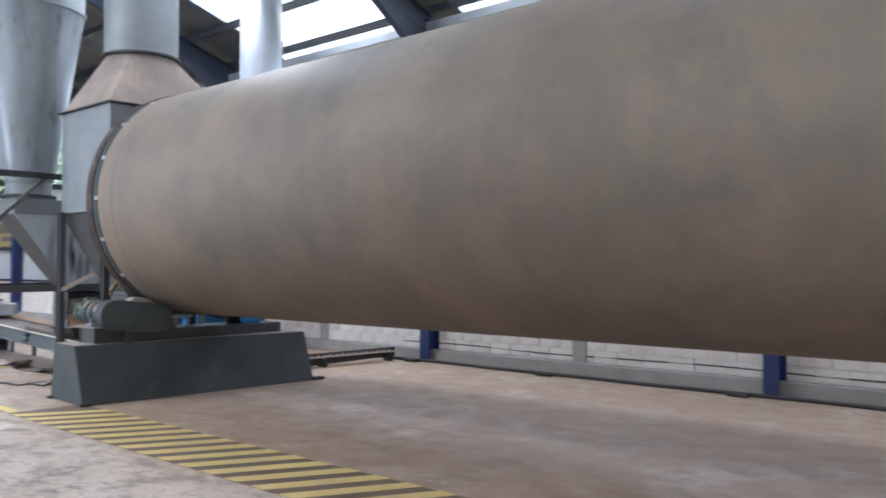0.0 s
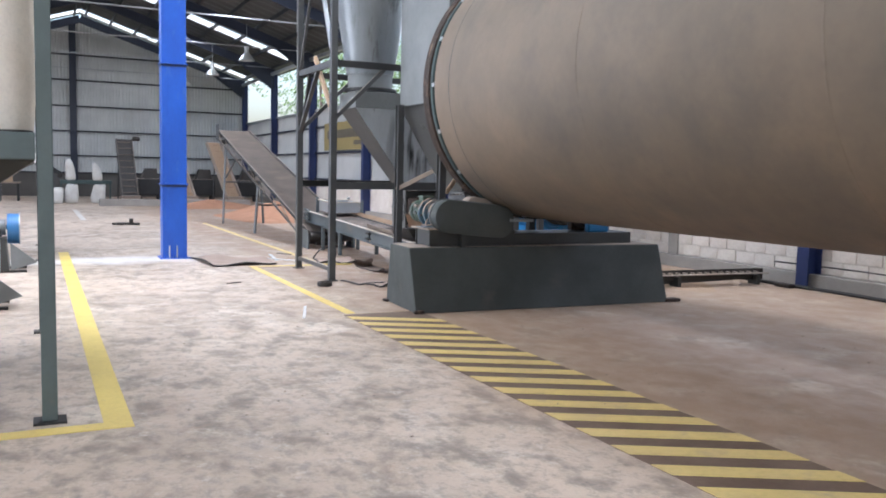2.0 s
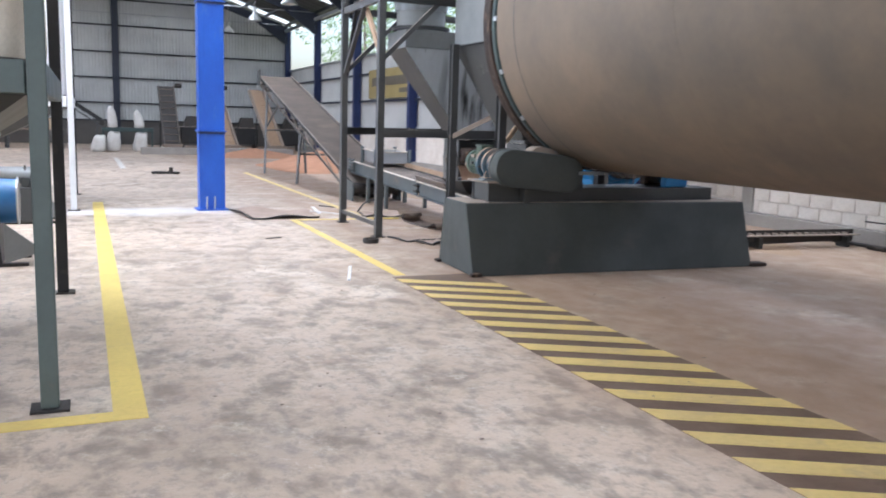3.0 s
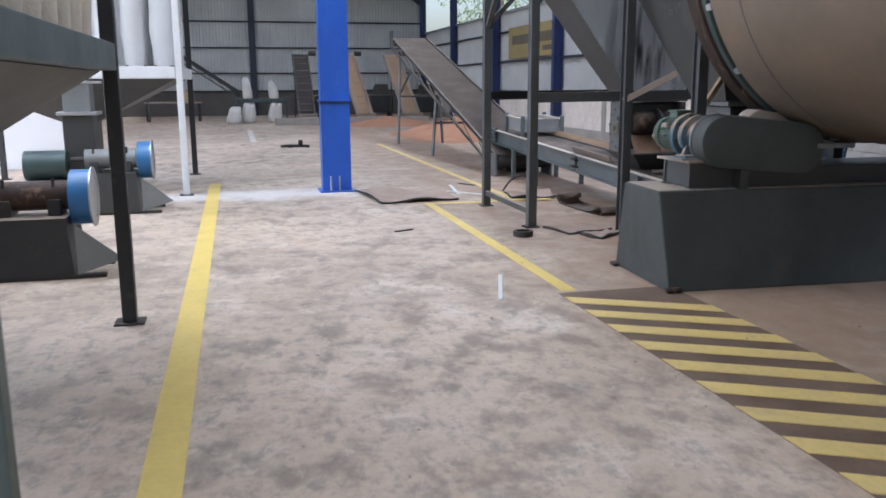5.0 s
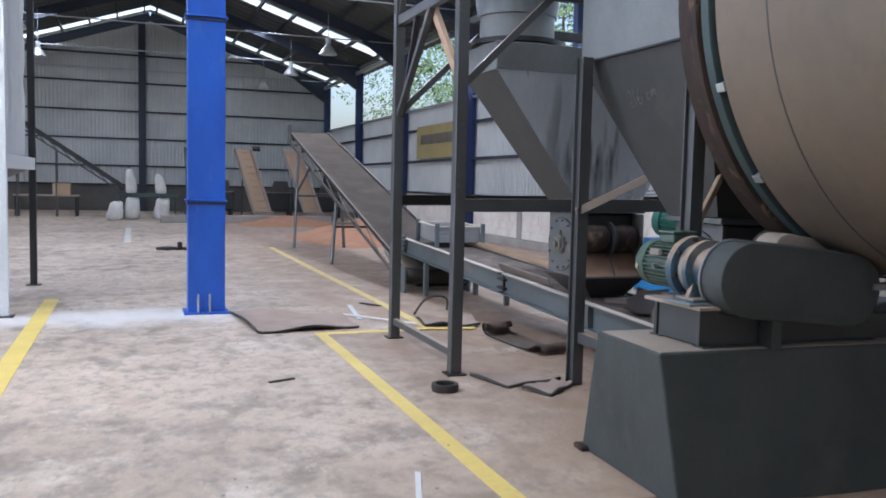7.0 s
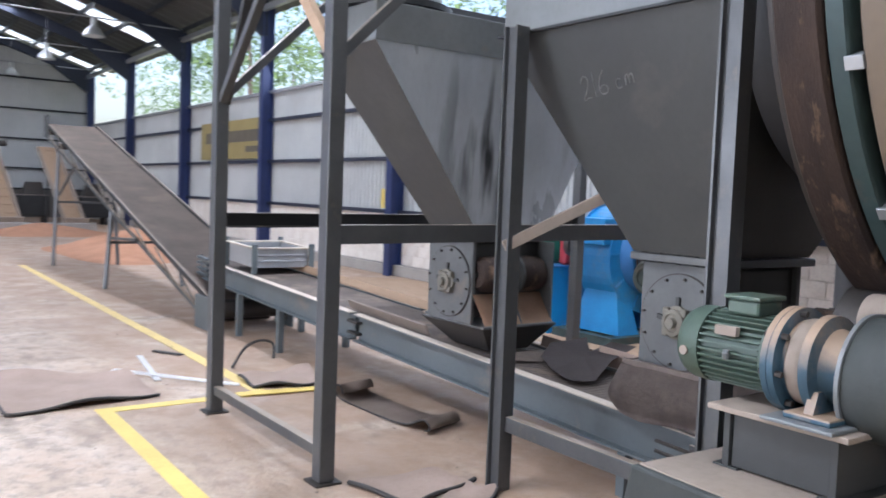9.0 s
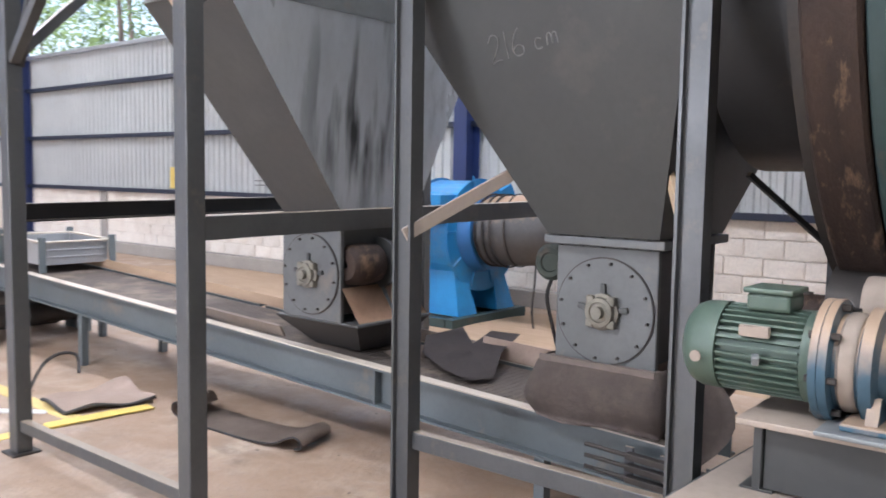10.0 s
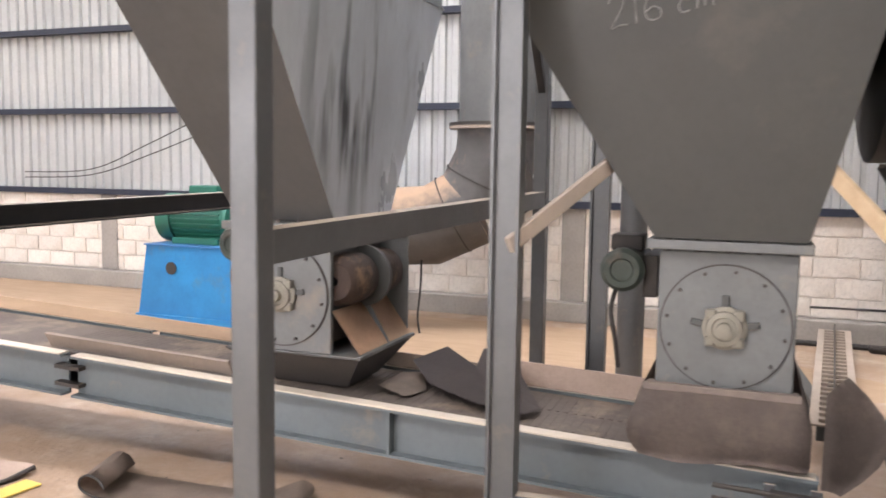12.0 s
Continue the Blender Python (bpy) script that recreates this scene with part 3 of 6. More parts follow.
for z in (1.15, 1.98, 3.16, 4.36, 5.6, 6.8):
    half = min(8.0, (RIDGE_Z - 0.4 - z) / FALL)
    structure("wall_rail_north", Box((max(X_W, RIDGE_X - half), Y_N - 0.09, z - 0.035), (min(X_E, RIDGE_X + half), Y_N + 0.015, z + 0.035)), "purlin", "dark horizontal gable rail")

# columns, rafters, purlins
for y in BAYS:
    for x in (X_E - 0.16, X_W + 0.16):
        structure("wall_column", hbeam(bmesh.new(), (x, y, 0), (x, y, roof_z(x) - 0.25), 0.2, 0.28, 0.014, 90), "navy", "dark blue steel wall column")
    for sgn in (1, -1):
        bm = bmesh.new()
        x0, x1 = RIDGE_X, RIDGE_X + sgn * 7.85
        hbeam(bm, (x0, y, roof_z(x0) - 0.36), (x1, y, roof_z(x1) - 0.36), 0.16, 0.36, 0.014)
        # haunch at the eave
        zz = roof_z(x1) - 0.5
        hull(bm, [(x1, y - 0.07, zz - 0.55), (x1, y + 0.07, zz - 0.55), (x1 - sgn * 0.12, y + 0.07, zz - 0.55), (x1 - sgn * 0.12, y - 0.07, zz - 0.55)],
             [(x1, y - 0.07, zz + 0.1), (x1, y + 0.07, zz + 0.1), (x1 - sgn * 1.5, y + 0.07, zz + 0.42), (x1 - sgn * 1.5, y - 0.07, zz + 0.42)])
        structure("rafter", bm, "rafter", "dark steel roof rafter with eave haunch")
    if y > 14:
        structure("tie_rod", Cyl((X_W + 0.3, y, 6.15), (X_E - 0.3, y, 6.15), 0.022, None, 8), "galv", "thin steel tie rod under the roof")
for sgn in (1, -1):
    for k in range(8):
        x = RIDGE_X + sgn * (0.25 + k * 1.08)
        z = roof_z(x) - 0.10
        structure("purlin", Box((x - 0.035, Y_S, z - 0.09), (x + 0.035, Y_N, z + 0.05)), "purlin", "dark steel roof purlin")
    structure("eave_beam", Box((RIDGE_X + sgn * 7.75 - 0.05, Y_S, roof_z(X_E) - 0.42), (RIDGE_X + sgn * 7.75 + 0.05, Y_N, roof_z(X_E) - 0.28)), "galv", "grey eave beam over the open band")

# the first strip is unseen, added above its own fill lamps
STRIPS = [(-9.2, -7.6), (-2.6, -0.2), (1.2, 4.9), (15.15, 16.05), (27.1, 28.0), (35.75, 36.45)]


def roof_panel(name, y0, y1, sgn, mat, label):
    bm = bmesh.new()
    xe = RIDGE_X + sgn * 8.6
    n = max(2, int((y1 - y0) / 0.33))
    rows = []
    for k in range(n + 1):
        y = y0 + (y1 - y0) * k / n
        up = 0.03 if k % 2 else 0.0
        rows.append([bm.verts.new((RIDGE_X, y, RIDGE_Z + up)), bm.verts.new((xe, y, roof_z(xe) + up))])
    for a, b in zip(rows, rows[1:]):
        bm.faces.new((a[0], a[1], b[1], b[0]))
    return structure(name, bm, mat, label)


for sgn in (1, -1):
    y = Y_S - 0.6
    for s0, s1 in STRIPS:
        roof_panel("ceiling", y, s0, sgn, "roof", "grey ribbed steel roof sheeting")
        roof_panel("roof_skylight", s0, s1, sgn, "skylight", "bright translucent skylight strip in the roof")
        y = s1
    roof_panel("ceiling", y, Y_N + 0.6, sgn, "roof", "grey ribbed steel roof sheeting")

# gable post
structure("gable_column", hbeam(bmesh.new(), (-1.95, Y_N - 0.16, 0), (-1.95, Y_N - 0.16, roof_z(-1.95) - 0.4), 0.3, 0.24, 0.014), "rafter", "dark steel gable column")

# floor markings
structure("marking_line", Box((-3.335, -3.09, 0.0), (-3.175, 7.75, 0.004), 0, None), "yellow", "worn yellow painted floor line")
structure("marking_line", Box((-6.6, -3.09, 0.0), (-3.336, -2.96, 0.004)), "yellow", "worn yellow painted floor line")
bm = bmesh.new()
hull(bm, [(-0.71, 0.22, 0), (-0.60, 0.22, 0), (-0.585, 4.86, 0), (-0.69, 4.86, 0)], [(-0.71, 0.22, .004), (-0.60, 0.22, .004), (-0.585, 4.86, .004), (-0.69, 4.86, .004)])
structure("marking_line", bm, "yellow", "worn yellow painted floor line")
structure("marking_line", Box((-0.584, 4.75, 0), (0.75, 4.86, 0.004)), "yellow", "worn yellow painted floor line")
structure("marking_line", Box((0.45, 4.87, 0), (0.56, 15.5, 0.004)), "hazard_yellow", "worn yellow painted floor line")
hazard = structure("hazard_strip", Box((-0.76, -10.2, 0.0), (0.10, 0.16, 0.003)), "hazard_dark", "dark brown floor band with slanting yellow hazard stripes")
for k in range(29):
    y = 0.04 - k * 0.345
    a, b = (-0.76, y), (0.10, y - 0.46)
    r = [(a[0], a[1] - 0.165), (b[0], b[1] - 0.165), (b[0], b[1]), (a[0], a[1])]
    part("stripe", hull(bmesh.new(), [(*p, 0.003) for p in r], [(*p, 0.007) for p in r]), "hazard_yellow", hazard)
structure("marking_line", Box((-2.55, 17.0, 0), (-2.40, 23.0, 0.004)), "chalk_dust", "faded white floor line")

# ---- the blue column ----
col = thing("blue_column", (-1.59, 6.42, 0), "bright blue steel column with welded collars standing on the aisle floor", "column")
part("shaft", hbeam(bmesh.new(), (-1.59, 6.43, 0.02), (-1.59, 6.43, roof_z(-1.59) - 0.5), 0.27, 0.39, 0.016, 90), "blue", col)
part("front_plate", Box((-1.775, 6.30, 0.02), (-1.405, 6.315, roof_z(-1.59) - 0.55), 0.003), "blue", col)
part("base_plate", Box((-1.83, 6.22, 0.0), (-1.35, 6.64, 0.02), 0.003), "blue", col)
for z in (1.23, 3.2, 5.2):
    part("collar", Box((-1.81, 6.27, z + 0.002), (-1.37, 6.59, z + 0.020), 0.004), "blue", col)
    part("collar_seam", Box((-1.795, 6.288, z - 0.035), (-1.385, 6.575, z), 0.003), "navy", col, "dark seam under the collar")
for x in (-1.68, -1.56):
    part("anchor_bolt", Cyl((x, 6.26, 0.02), (x, 6.26, 0.22), 0.012, None, 10), "galv", col, "bare steel anchor bolt")

# ---- the dryer drum and its foundation ----
DX, DZ, DR = 1.80, 2.495, 1.488
drum = thing("rotary_drum", (DX, -5.0, DZ - DR), "huge dusty tan steel rotary dryer drum on a grey foundation", "dryer drum")
bm = bmesh.new()
lathe(bm, [(0.0, 0.9), (0.0, DR - 0.03), (0.02, DR)] + [(0.2 + k * 0.5, DR) for k in range(23)] + [(11.74, DR), (11.76, DR - 0.03), (11.76, 0.9)], (DX, -11.45, DZ), (0, 1, 0), 96)
part("shell", bm, "drum", drum, "", "auto")
for y in (-9.6, -7.2, -4.8, -2.4, -0.06):
    part("weld_seam", lathe(bmesh.new(), [(-0.008, DR - 0.004), (-0.004, DR + 0.002), (0.004, DR + 0.002), (0.008, DR - 0.004)], (DX, y, DZ), (0, 1, 0), 96), "drum" if y < -1 else "grey", drum, "", True)
part("gear_ring", lathe(bmesh.new(), [(0, DR - 0.35), (0, DR - 0.012), (0.008, DR), (0.062, DR), (0.07, DR - 0.012), (0.07, DR - 0.35)], (DX, 0.338, DZ), (0, 1, 0), 96), "teal", drum, "teal painted ring beside the tyre", "auto")
part("tyre", lathe(bmesh.new(), [(0, DR - 0.3), (0, DR + 0.0), (0.012, DR + 0.015), (0.150, DR + 0.015), (0.162, DR + 0.0), (0.162, DR - 0.3)], (DX, 0.412, DZ), (0, 1, 0), 96), "rust", drum, "rusty worn running tyre", "auto")
part("retaining_ring", lathe(bmesh.new(), [(0, DR - 0.3), (0, DR - 0.03), (0.035, DR - 0.03), (0.035, DR - 0.3)], (DX, 0.578, DZ), (0, 1, 0), 96), "dark_metal", drum, "dark ring behind the tyre", "auto")
part("end_plate", lathe(bmesh.new(), [(0, DR - 0.12), (0.012, DR - 0.12), (0.02, 0.74), (0.48, 0.74)], (DX, 0.60, DZ), (0, 1, 0), 64), "drum", drum, "dusty brown end cone and neck", "auto")
for k in range(18):
    a = 2 * math.pi * k / 18
    c = (DX + (DR + 0.0) * math.cos(a), 0.325, DZ + DR * math.sin(a))
    mm = Matrix.Translation(c) @ Euler((0, -a, 0)).to_matrix().to_4x4()
    part("lug", Box((-0.06, -0.03, -0.022), (0.006, 0.03, 0.022), 0.003, mm), "galv", drum, "bare steel lug")

blk = thing("foundation_block", (1.68, 0.35, 0), "grey painted concrete foundation block with sloping faces", "foundation")
rotm = pose(0, 0, 0, 0, 0, -2.9)
bm = hull(bmesh.new(), rect(0.0, 3.33, -0.03, 0.95, 0.0), rect(-0.025, 3.29, 0.147, 0.765, 0.70))
bmesh.ops.bevel(bm, geom=bm.edges[:], offset=0.012, segments=2, affect='EDGES', profile=0.5)
xf(bm, bm.verts[:], rotm)
part("block", bm, "foundation", blk)
part("dust_layer", Box((-0.005, 0.165, 0.698), (3.26, 0.748, 0.705), 0.002, rotm), "grey_dusty", blk, "brown dust lying on the top")
part("footing_lump", Box((-0.03, -0.07, 0.0), (0.09, -0.01, 0.04), 0.015, rotm), "rust", blk, "rusty lump at the corner")
part("footing_lump", Box((-0.045, 0.86, 0.0), (0.02, 0.97, 0.03), 0.012, rotm), "rust", blk, "rusty lump at the corner")
part("footing_lump", Box((3.30, -0.05, 0.0), (3.52, 0.08, 0.04), 0.012, rotm), "rust", blk, "rusty steel offcut at the foot")
blk2 = copy_thing(blk, pose(1.68, -10.6, 0))

# drive station on the block
MX, MZ = 0.375, 1.075
base = thing("motor_pedestal", (0.75, 0.40, 0.7), "grey steel base frame bolted to the foundation", "base frame")
for y in (0.22, 0.58):
    part("base_channel", Box((0.25, y - 0.012, 0.712), (1.35, y + 0.012, 0.893), 0.003), "grey", base)
    part("channel_flange", Box((0.25, y - 0.045, 0.705), (1.35, y + 0.045, 0.712), 0.001), "grey", base)
part("base_top", Box((0.21, 0.16, 0.893), (0.66, 0.63, 0.912), 0.004), "grey_dusty", base, "dusty base plate")
part("end_plate", Box((0.262, 0.235, 0.712), (0.277, 0.565, 0.893), 0.003), "grey", base)
part("gear_plate", Box((MX - 0.20, 0.19, 0.912), (MX + 0.20, 0.42, 0.925), 0.004), "grey_light", base, "pale dusty bearing plate")
part("roller_beam", Box((0.95, 0.22, 0.70), (3.05, 0.745, 0.84), 0.008), "grey", base)


def roller(x):
    r = thing("support_roller", (x, 0.43, 0.84), "steel support roller under the drum tyre", "roller", "drum support rollers")
    part("roller_wheel", Cyl((x, 0.41, 1.07), (x, 0.58, 1.07), 0.21, None, 40), "dark_metal", r, "", "auto")
    for y in (0.30, 0.68):
        part("pillow_block", Box((x - 0.15, y - 0.05, 0.84), (x + 0.15, y + 0.05, 1.12), 0.02), "cyan" if y < 0.5 else "rust", r, "blue bearing block" if y < 0.5 else "rusty bearing block")
        part("bearing_cap", Cyl((x, y - 0.07, 1.07), (x, y + 0.07, 1.07), 0.095, None, 24), "rust", r, "rusty bearing cap", "auto")
        part("grease_cup", Cyl((x, y, 1.12), (x, y, 1.17), 0.018, None, 10), "dark_metal", r)
    part("shaft", Cyl((x, 0.22, 1.07), (x, 0.78, 1.07), 0.05, None, 20), "dark_metal", r, "", "auto")


roller(DX - 0.78)
roller(DX + 0.78)

motor = thing("drive_motor", (MX, 0.6, 0.925), "dusty green electric motor with cooling fins", "motor")
bm = lathe(bmesh.new(), [(0, 0.0), (0.0, 0.09), (0.018, 0.114), (0.045, 0.126), (0.105, 0.128), (0.105, 0.11)], (MX, 0.82, MZ), (0, -1, 0), 40)
part("fan_cowl", bm, "motor_green", motor, "", "auto")
part("stator", Cyl((MX, 0.72, MZ), (MX, 0.475, MZ), 0.108, None, 40), "motor_green", motor, "", "auto")
for k in range(34):
    mm = Matrix.Translation((MX, 0.60, MZ)) @ Euler((0, -2 * math.pi * k / 34, 0)).to_matrix().to_4x4()
    part("fin", Box((0.104, -0.112, -0.0035), (0.126, 0.112, 0.0035), 0.001, mm), "motor_green", motor)
part("end_bell", lathe(bmesh.new(), [(0, 0.127), (0.03, 0.127), (0.055, 0.11), (0.055, 0.0)], (MX, 0.485, MZ), (0, -1, 0), 40), "motor_green", motor, "", "auto")
part("mount_flange", Cyl((MX, 0.452, MZ), (MX, 0.432, MZ), 0.165, None, 40), "gear_dusty", motor, "dusty bolted flange", "auto")
tb = part("terminal_box", Box((MX - 0.065, 0.53, MZ + 0.118), (MX + 0.065, 0.65, MZ + 0.168), 0.01), "motor_green", motor)
part("box_lid", Box((MX - 0.074, 0.522, MZ + 0.168), (MX + 0.074, 0.658, MZ + 0.183), 0.005), "motor_green", tb)
part("name_plate", Box((MX - 0.130, 0.565, MZ + 0.055), (MX - 0.108, 0.645, MZ + 0.085), 0.001), "grey_dusty", motor, "dusty name plate")
part("arrow_disc", Cyl((MX - 0.131, 0.765, MZ - 0.02), (MX - 0.122, 0.765, MZ - 0.02), 0.016, None, 20), "grey_dusty", motor, "round white arrow sticker")
part("hook", Bar((MX - 0.145, 0.59, MZ - 0.01), (MX - 0.12, 0.60, MZ + 0.0), 0.02, 0.025), "grey_light", motor, "pale lifting lug")

gear = thing("gear_reducer", (MX, 0.33, 0.925), "round blue-grey cycloidal gear reducer streaked with rust", "gearbox")
part("gear_case", lathe(bmesh.new(), [(0, 0.10), (0, 0.165), (0.022, 0.165), (0.026, 0.128), (0.085, 0.122), (0.095, 0.152), (0.125, 0.152), (0.135, 0.115), (0.21, 0.09), (0.21, 0.0)], (MX, 0.43, MZ), (0, -1, 0), 40), "gear_dusty", gear, "dusty blue case", "auto")
part("rust_band", lathe(bmesh.new(), [(0, 0.127), (0.008, 0.134), (0.035, 0.134), (0.045, 0.127)], (MX, 0.395, MZ), (0, -1, 0), 40), "grey_dusty", gear, "brown dusty band", "auto")
part("gear_foot", Box((MX - 0.16, 0.22, 0.925), (MX + 0.16, 0.37, 0.945), 0.006), "gear_dusty", gear)
part("gear_web", hull(bmesh.new(), rect(MX - 0.14, MX + 0.14, 0.285, 0.315, 0.944), rect(MX - 0.115, MX + 0.115, 0.285, 0.315, 1.01)), "gear_dusty", gear)
for k in range(8):
    a = 2 * math.pi * k / 8 + 0.2
    part("flange_bolt", Cyl((MX + 0.150 * math.cos(a), 0.462, MZ + 0.150 * math.sin(a)), (MX + 0.150 * math.cos(a), 0.385, MZ + 0.150 * math.sin(a)), 0.010, None, 6), "dark_metal", gear)

guard = thing("chain_guard", (0.75, 0.16, 0.85), "rounded grey sheet-metal chain guard on the drive", "guard")


def racetrack(bm, c0, r0, c1, r1, y0, y1, seg=20, bevel=0.012):
    """A solid with two round ends in the x-z plane."""
    ax = Vector((c1[0] - c0[0], c1[1] - c0[1]))
    th = math.atan2(ax.y, ax.x)
    ring = [(c1[0] + r1 * math.cos(th - math.pi / 2 + math.pi * k / seg), c1[1] + r1 * math.sin(th - math.pi / 2 + math.pi * k / seg)) for k in range(seg + 1)]
    ring += [(c0[0] + r0 * math.cos(th + math.pi / 2 + math.pi * k / seg), c0[1] + r0 * math.sin(th + math.pi / 2 + math.pi * k / seg)) for k in range(seg + 1)]
    hull(bm, [(x, y0, z) for x, z in ring], [(x, y1, z) for x, z in ring])
    if bevel:
        es = [e for e in bm.edges if abs(e.verts[0].co.y - e.verts[1].co.y) < 1e-6]
        bmesh.ops.bevel(bm, geom=es, offset=bevel, segments=2, affect='EDGES', profile=0.5)
    return bm


part("guard_shell", racetrack(bmesh.new(), (0.445, 1.045), 0.185, (1.075, 0.985), 0.185, 0.075, 0.235), "foundation", guard, "", "auto")
part("guard_flange", racetrack(bmesh.new(), (0.445, 1.045), 0.195, (1.075, 0.985), 0.195, 0.225, 0.238, 20, 0), "grey_light", guard, "pale back flange")
part("guard_bracket", Box((0.60, 0.10, 0.70), (0.66, 0.20, 0.90), 0.004), "grey", guard)
g2 = thing("roller_guard", (1.02, 0.35, 1.2), "dusty half-round sheet guard over the roller", "guard")
part("guard_shell", racetrack(bmesh.new(), (0.86, 1.16), 0.10, (1.06, 1.13), 0.10, 0.30, 0.46, 14), "grey_dusty", g2, "", "auto")
part("guard_lip", Box((1.20, 0.05, 0.985), (1.50, 0.13, 1.02), 0.004), "grey_light", g2, "dusty flat bracket")

# ---- discharge box, hopper and duct ----
BX0, BX1, BY0, BY1, BZ0, BZ1 = 0.85, 2.75, 1.06, 2.53, 2.41, 3.86
dis = thing("discharge_hopper", (1.6, 1.6, 1.3), "tall grey steel discharge hopper with a chalk mark", "hopper")
bm = Box((BX0, BY0, BZ0), (BX1, BY1, BZ1), 0.006)
part("box_body", bm, "grey_light", dis, "pale grey box")
part("rim", Box((BX0 - 0.025, BY0 - 0.025, BZ0 - 0.012), (BX1 + 0.025, BY1 + 0.025, BZ0 + 0.002)), "post_dark", dis)
part("cone", hull(bmesh.new(), rect(1.22, 1.92, 1.33, 1.87, 1.30), rect(BX0, BX1, BY0, BY1, BZ0 - 0.012)), "grey", dis, "dark grey tapering hopper")
part("top_rim", Box((BX0 - 0.05, BY0 - 0.05, BZ1), (BX1 + 0.05, BY1 + 0.05, BZ1 + 0.02)), "post_dark", dis)
# square-to-round transition
bm = bmesh.new()
N = 48
low, up = [], []
cx, cy = (BX0 + BX1) / 2 - 0.12, (BY0 + BY1) / 2
for k in range(N):
    a = 2 * math.pi * k / N
    c, s = math.cos(a), math.sin(a)
    f = 1 / max(abs(c) / (0.95 + 0.05), abs(s) / 0.74)
    low.append(((BX0 + BX1) / 2 + c * f * 0.99, cy + s * f, BZ1 + 0.02))
    up.append((cx + 0.50 * c, cy + 0.50 * s, 4.68))
hull(bm, low, up)
part("transition", bm, "belt", dis, "rust-brown dusty tapering hood")
part("hood_flange", Cyl((cx, cy, 4.68), (cx, cy, 4.71), 0.56, None, 48), "post_dark", dis)
# seal hood round the drum's neck
part("seal_hood", lathe(bmesh.new(), [(0, 0.86), (0, 0.98), (0.02, 0.98), (0.02, 0.90), (0.34, 0.90), (0.34, 0.5)], (DX, 0.76, DZ), (0, 1, 0), 64), "post_dark", dis, "dark round seal hood", "auto")
part("hood_leg", Bar((1.93, 0.80, 0.70), (1.93, 0.80, 1.66), 0.09, 0.09), "post_dark", dis)
part("leg_gusset", hull(bmesh.new(), rect(1.885, 1.975, 0.76, 0.84, 1.48), rect(1.80, 2.06, 0.76, 0.84, 1.70)), "post_dark", dis)
part("leg_brace", Bar((1.52, 1.08, 1.58), (1.93, 0.82, 1.24), 0.026, 0.026), "post_dark", dis)
duct = thing("exhaust_duct", (cx, cy, 4.71), "wide round grey sheet-metal exhaust duct rising to the roof", "duct")
part("pipe", Cyl((cx, cy, 4.71), (cx, cy, 7.55), 0.52, None, 48), "grey_light", duct, "", "auto")
part("flange", Cyl((cx, cy, 6.1), (cx, cy, 6.13), 0.57, None, 48), "grey_light", duct, "", "auto")

# chalk writing on the hopper's sloping face
f0, f1 = Vector((1.22, 1.87, 1.30)), Vector((BX0, BY1, BZ0 - 0.012))
up_dir = (Vector((BX0, 1.6, BZ0)) - Vector((1.22, 1.6, 1.30))).normalized()
right_dir = Vector((0, -1, 0))
nrm = right_dir.cross(up_dir)


def chalk_stroke(pts, y, z, size):
    """One hand-drawn stroke; pts run right and up from the figure's foot."""
    x = BX0 + (BZ0 - z) / (BZ0 - 1.30) * (1.22 - BX0)
    o = Vector((x, y, z)) + nrm * 0.003
    part("chalk_mark", tube(bmesh.new(), [o + right_dir * (u * size) + up_dir * (v * size) for u, v in pts], 0.0038, 5, 5), "chalk", dis, "handwritten chalk figure 216 cm")


chalk_stroke([(0.02, 0.62), (0.18, 0.86), (0.40, 0.80), (0.38, 0.50), (0.10, 0.0), (0.30, 0.06), (0.52, 0.08)], 2.03, 2.045, 0.135)
chalk_stroke([(0.68, 0.98), (0.70, 0.55), (0.74, 0.10)], 2.03, 2.045, 0.135)
chalk_stroke([(1.22, 1.02), (1.02, 0.72), (0.94, 0.40), (1.06, 0.18), (1.30, 0.22), (1.34, 0.42), (1.16, 0.50), (0.98, 0.38)], 2.03, 2.045, 0.135)
chalk_stroke([(2.02, 0.62), (1.86, 0.64), (1.78, 0.46), (1.86, 0.32), (2.04, 0.36)], 2.03, 2.045, 0.135)
chalk_stroke([(2.22, 0.40), (2.24, 0.72), (2.36, 0.74), (2.40, 0.46), (2.44, 0.74), (2.56, 0.76), (2.60, 0.46)], 2.03, 2.045, 0.135)

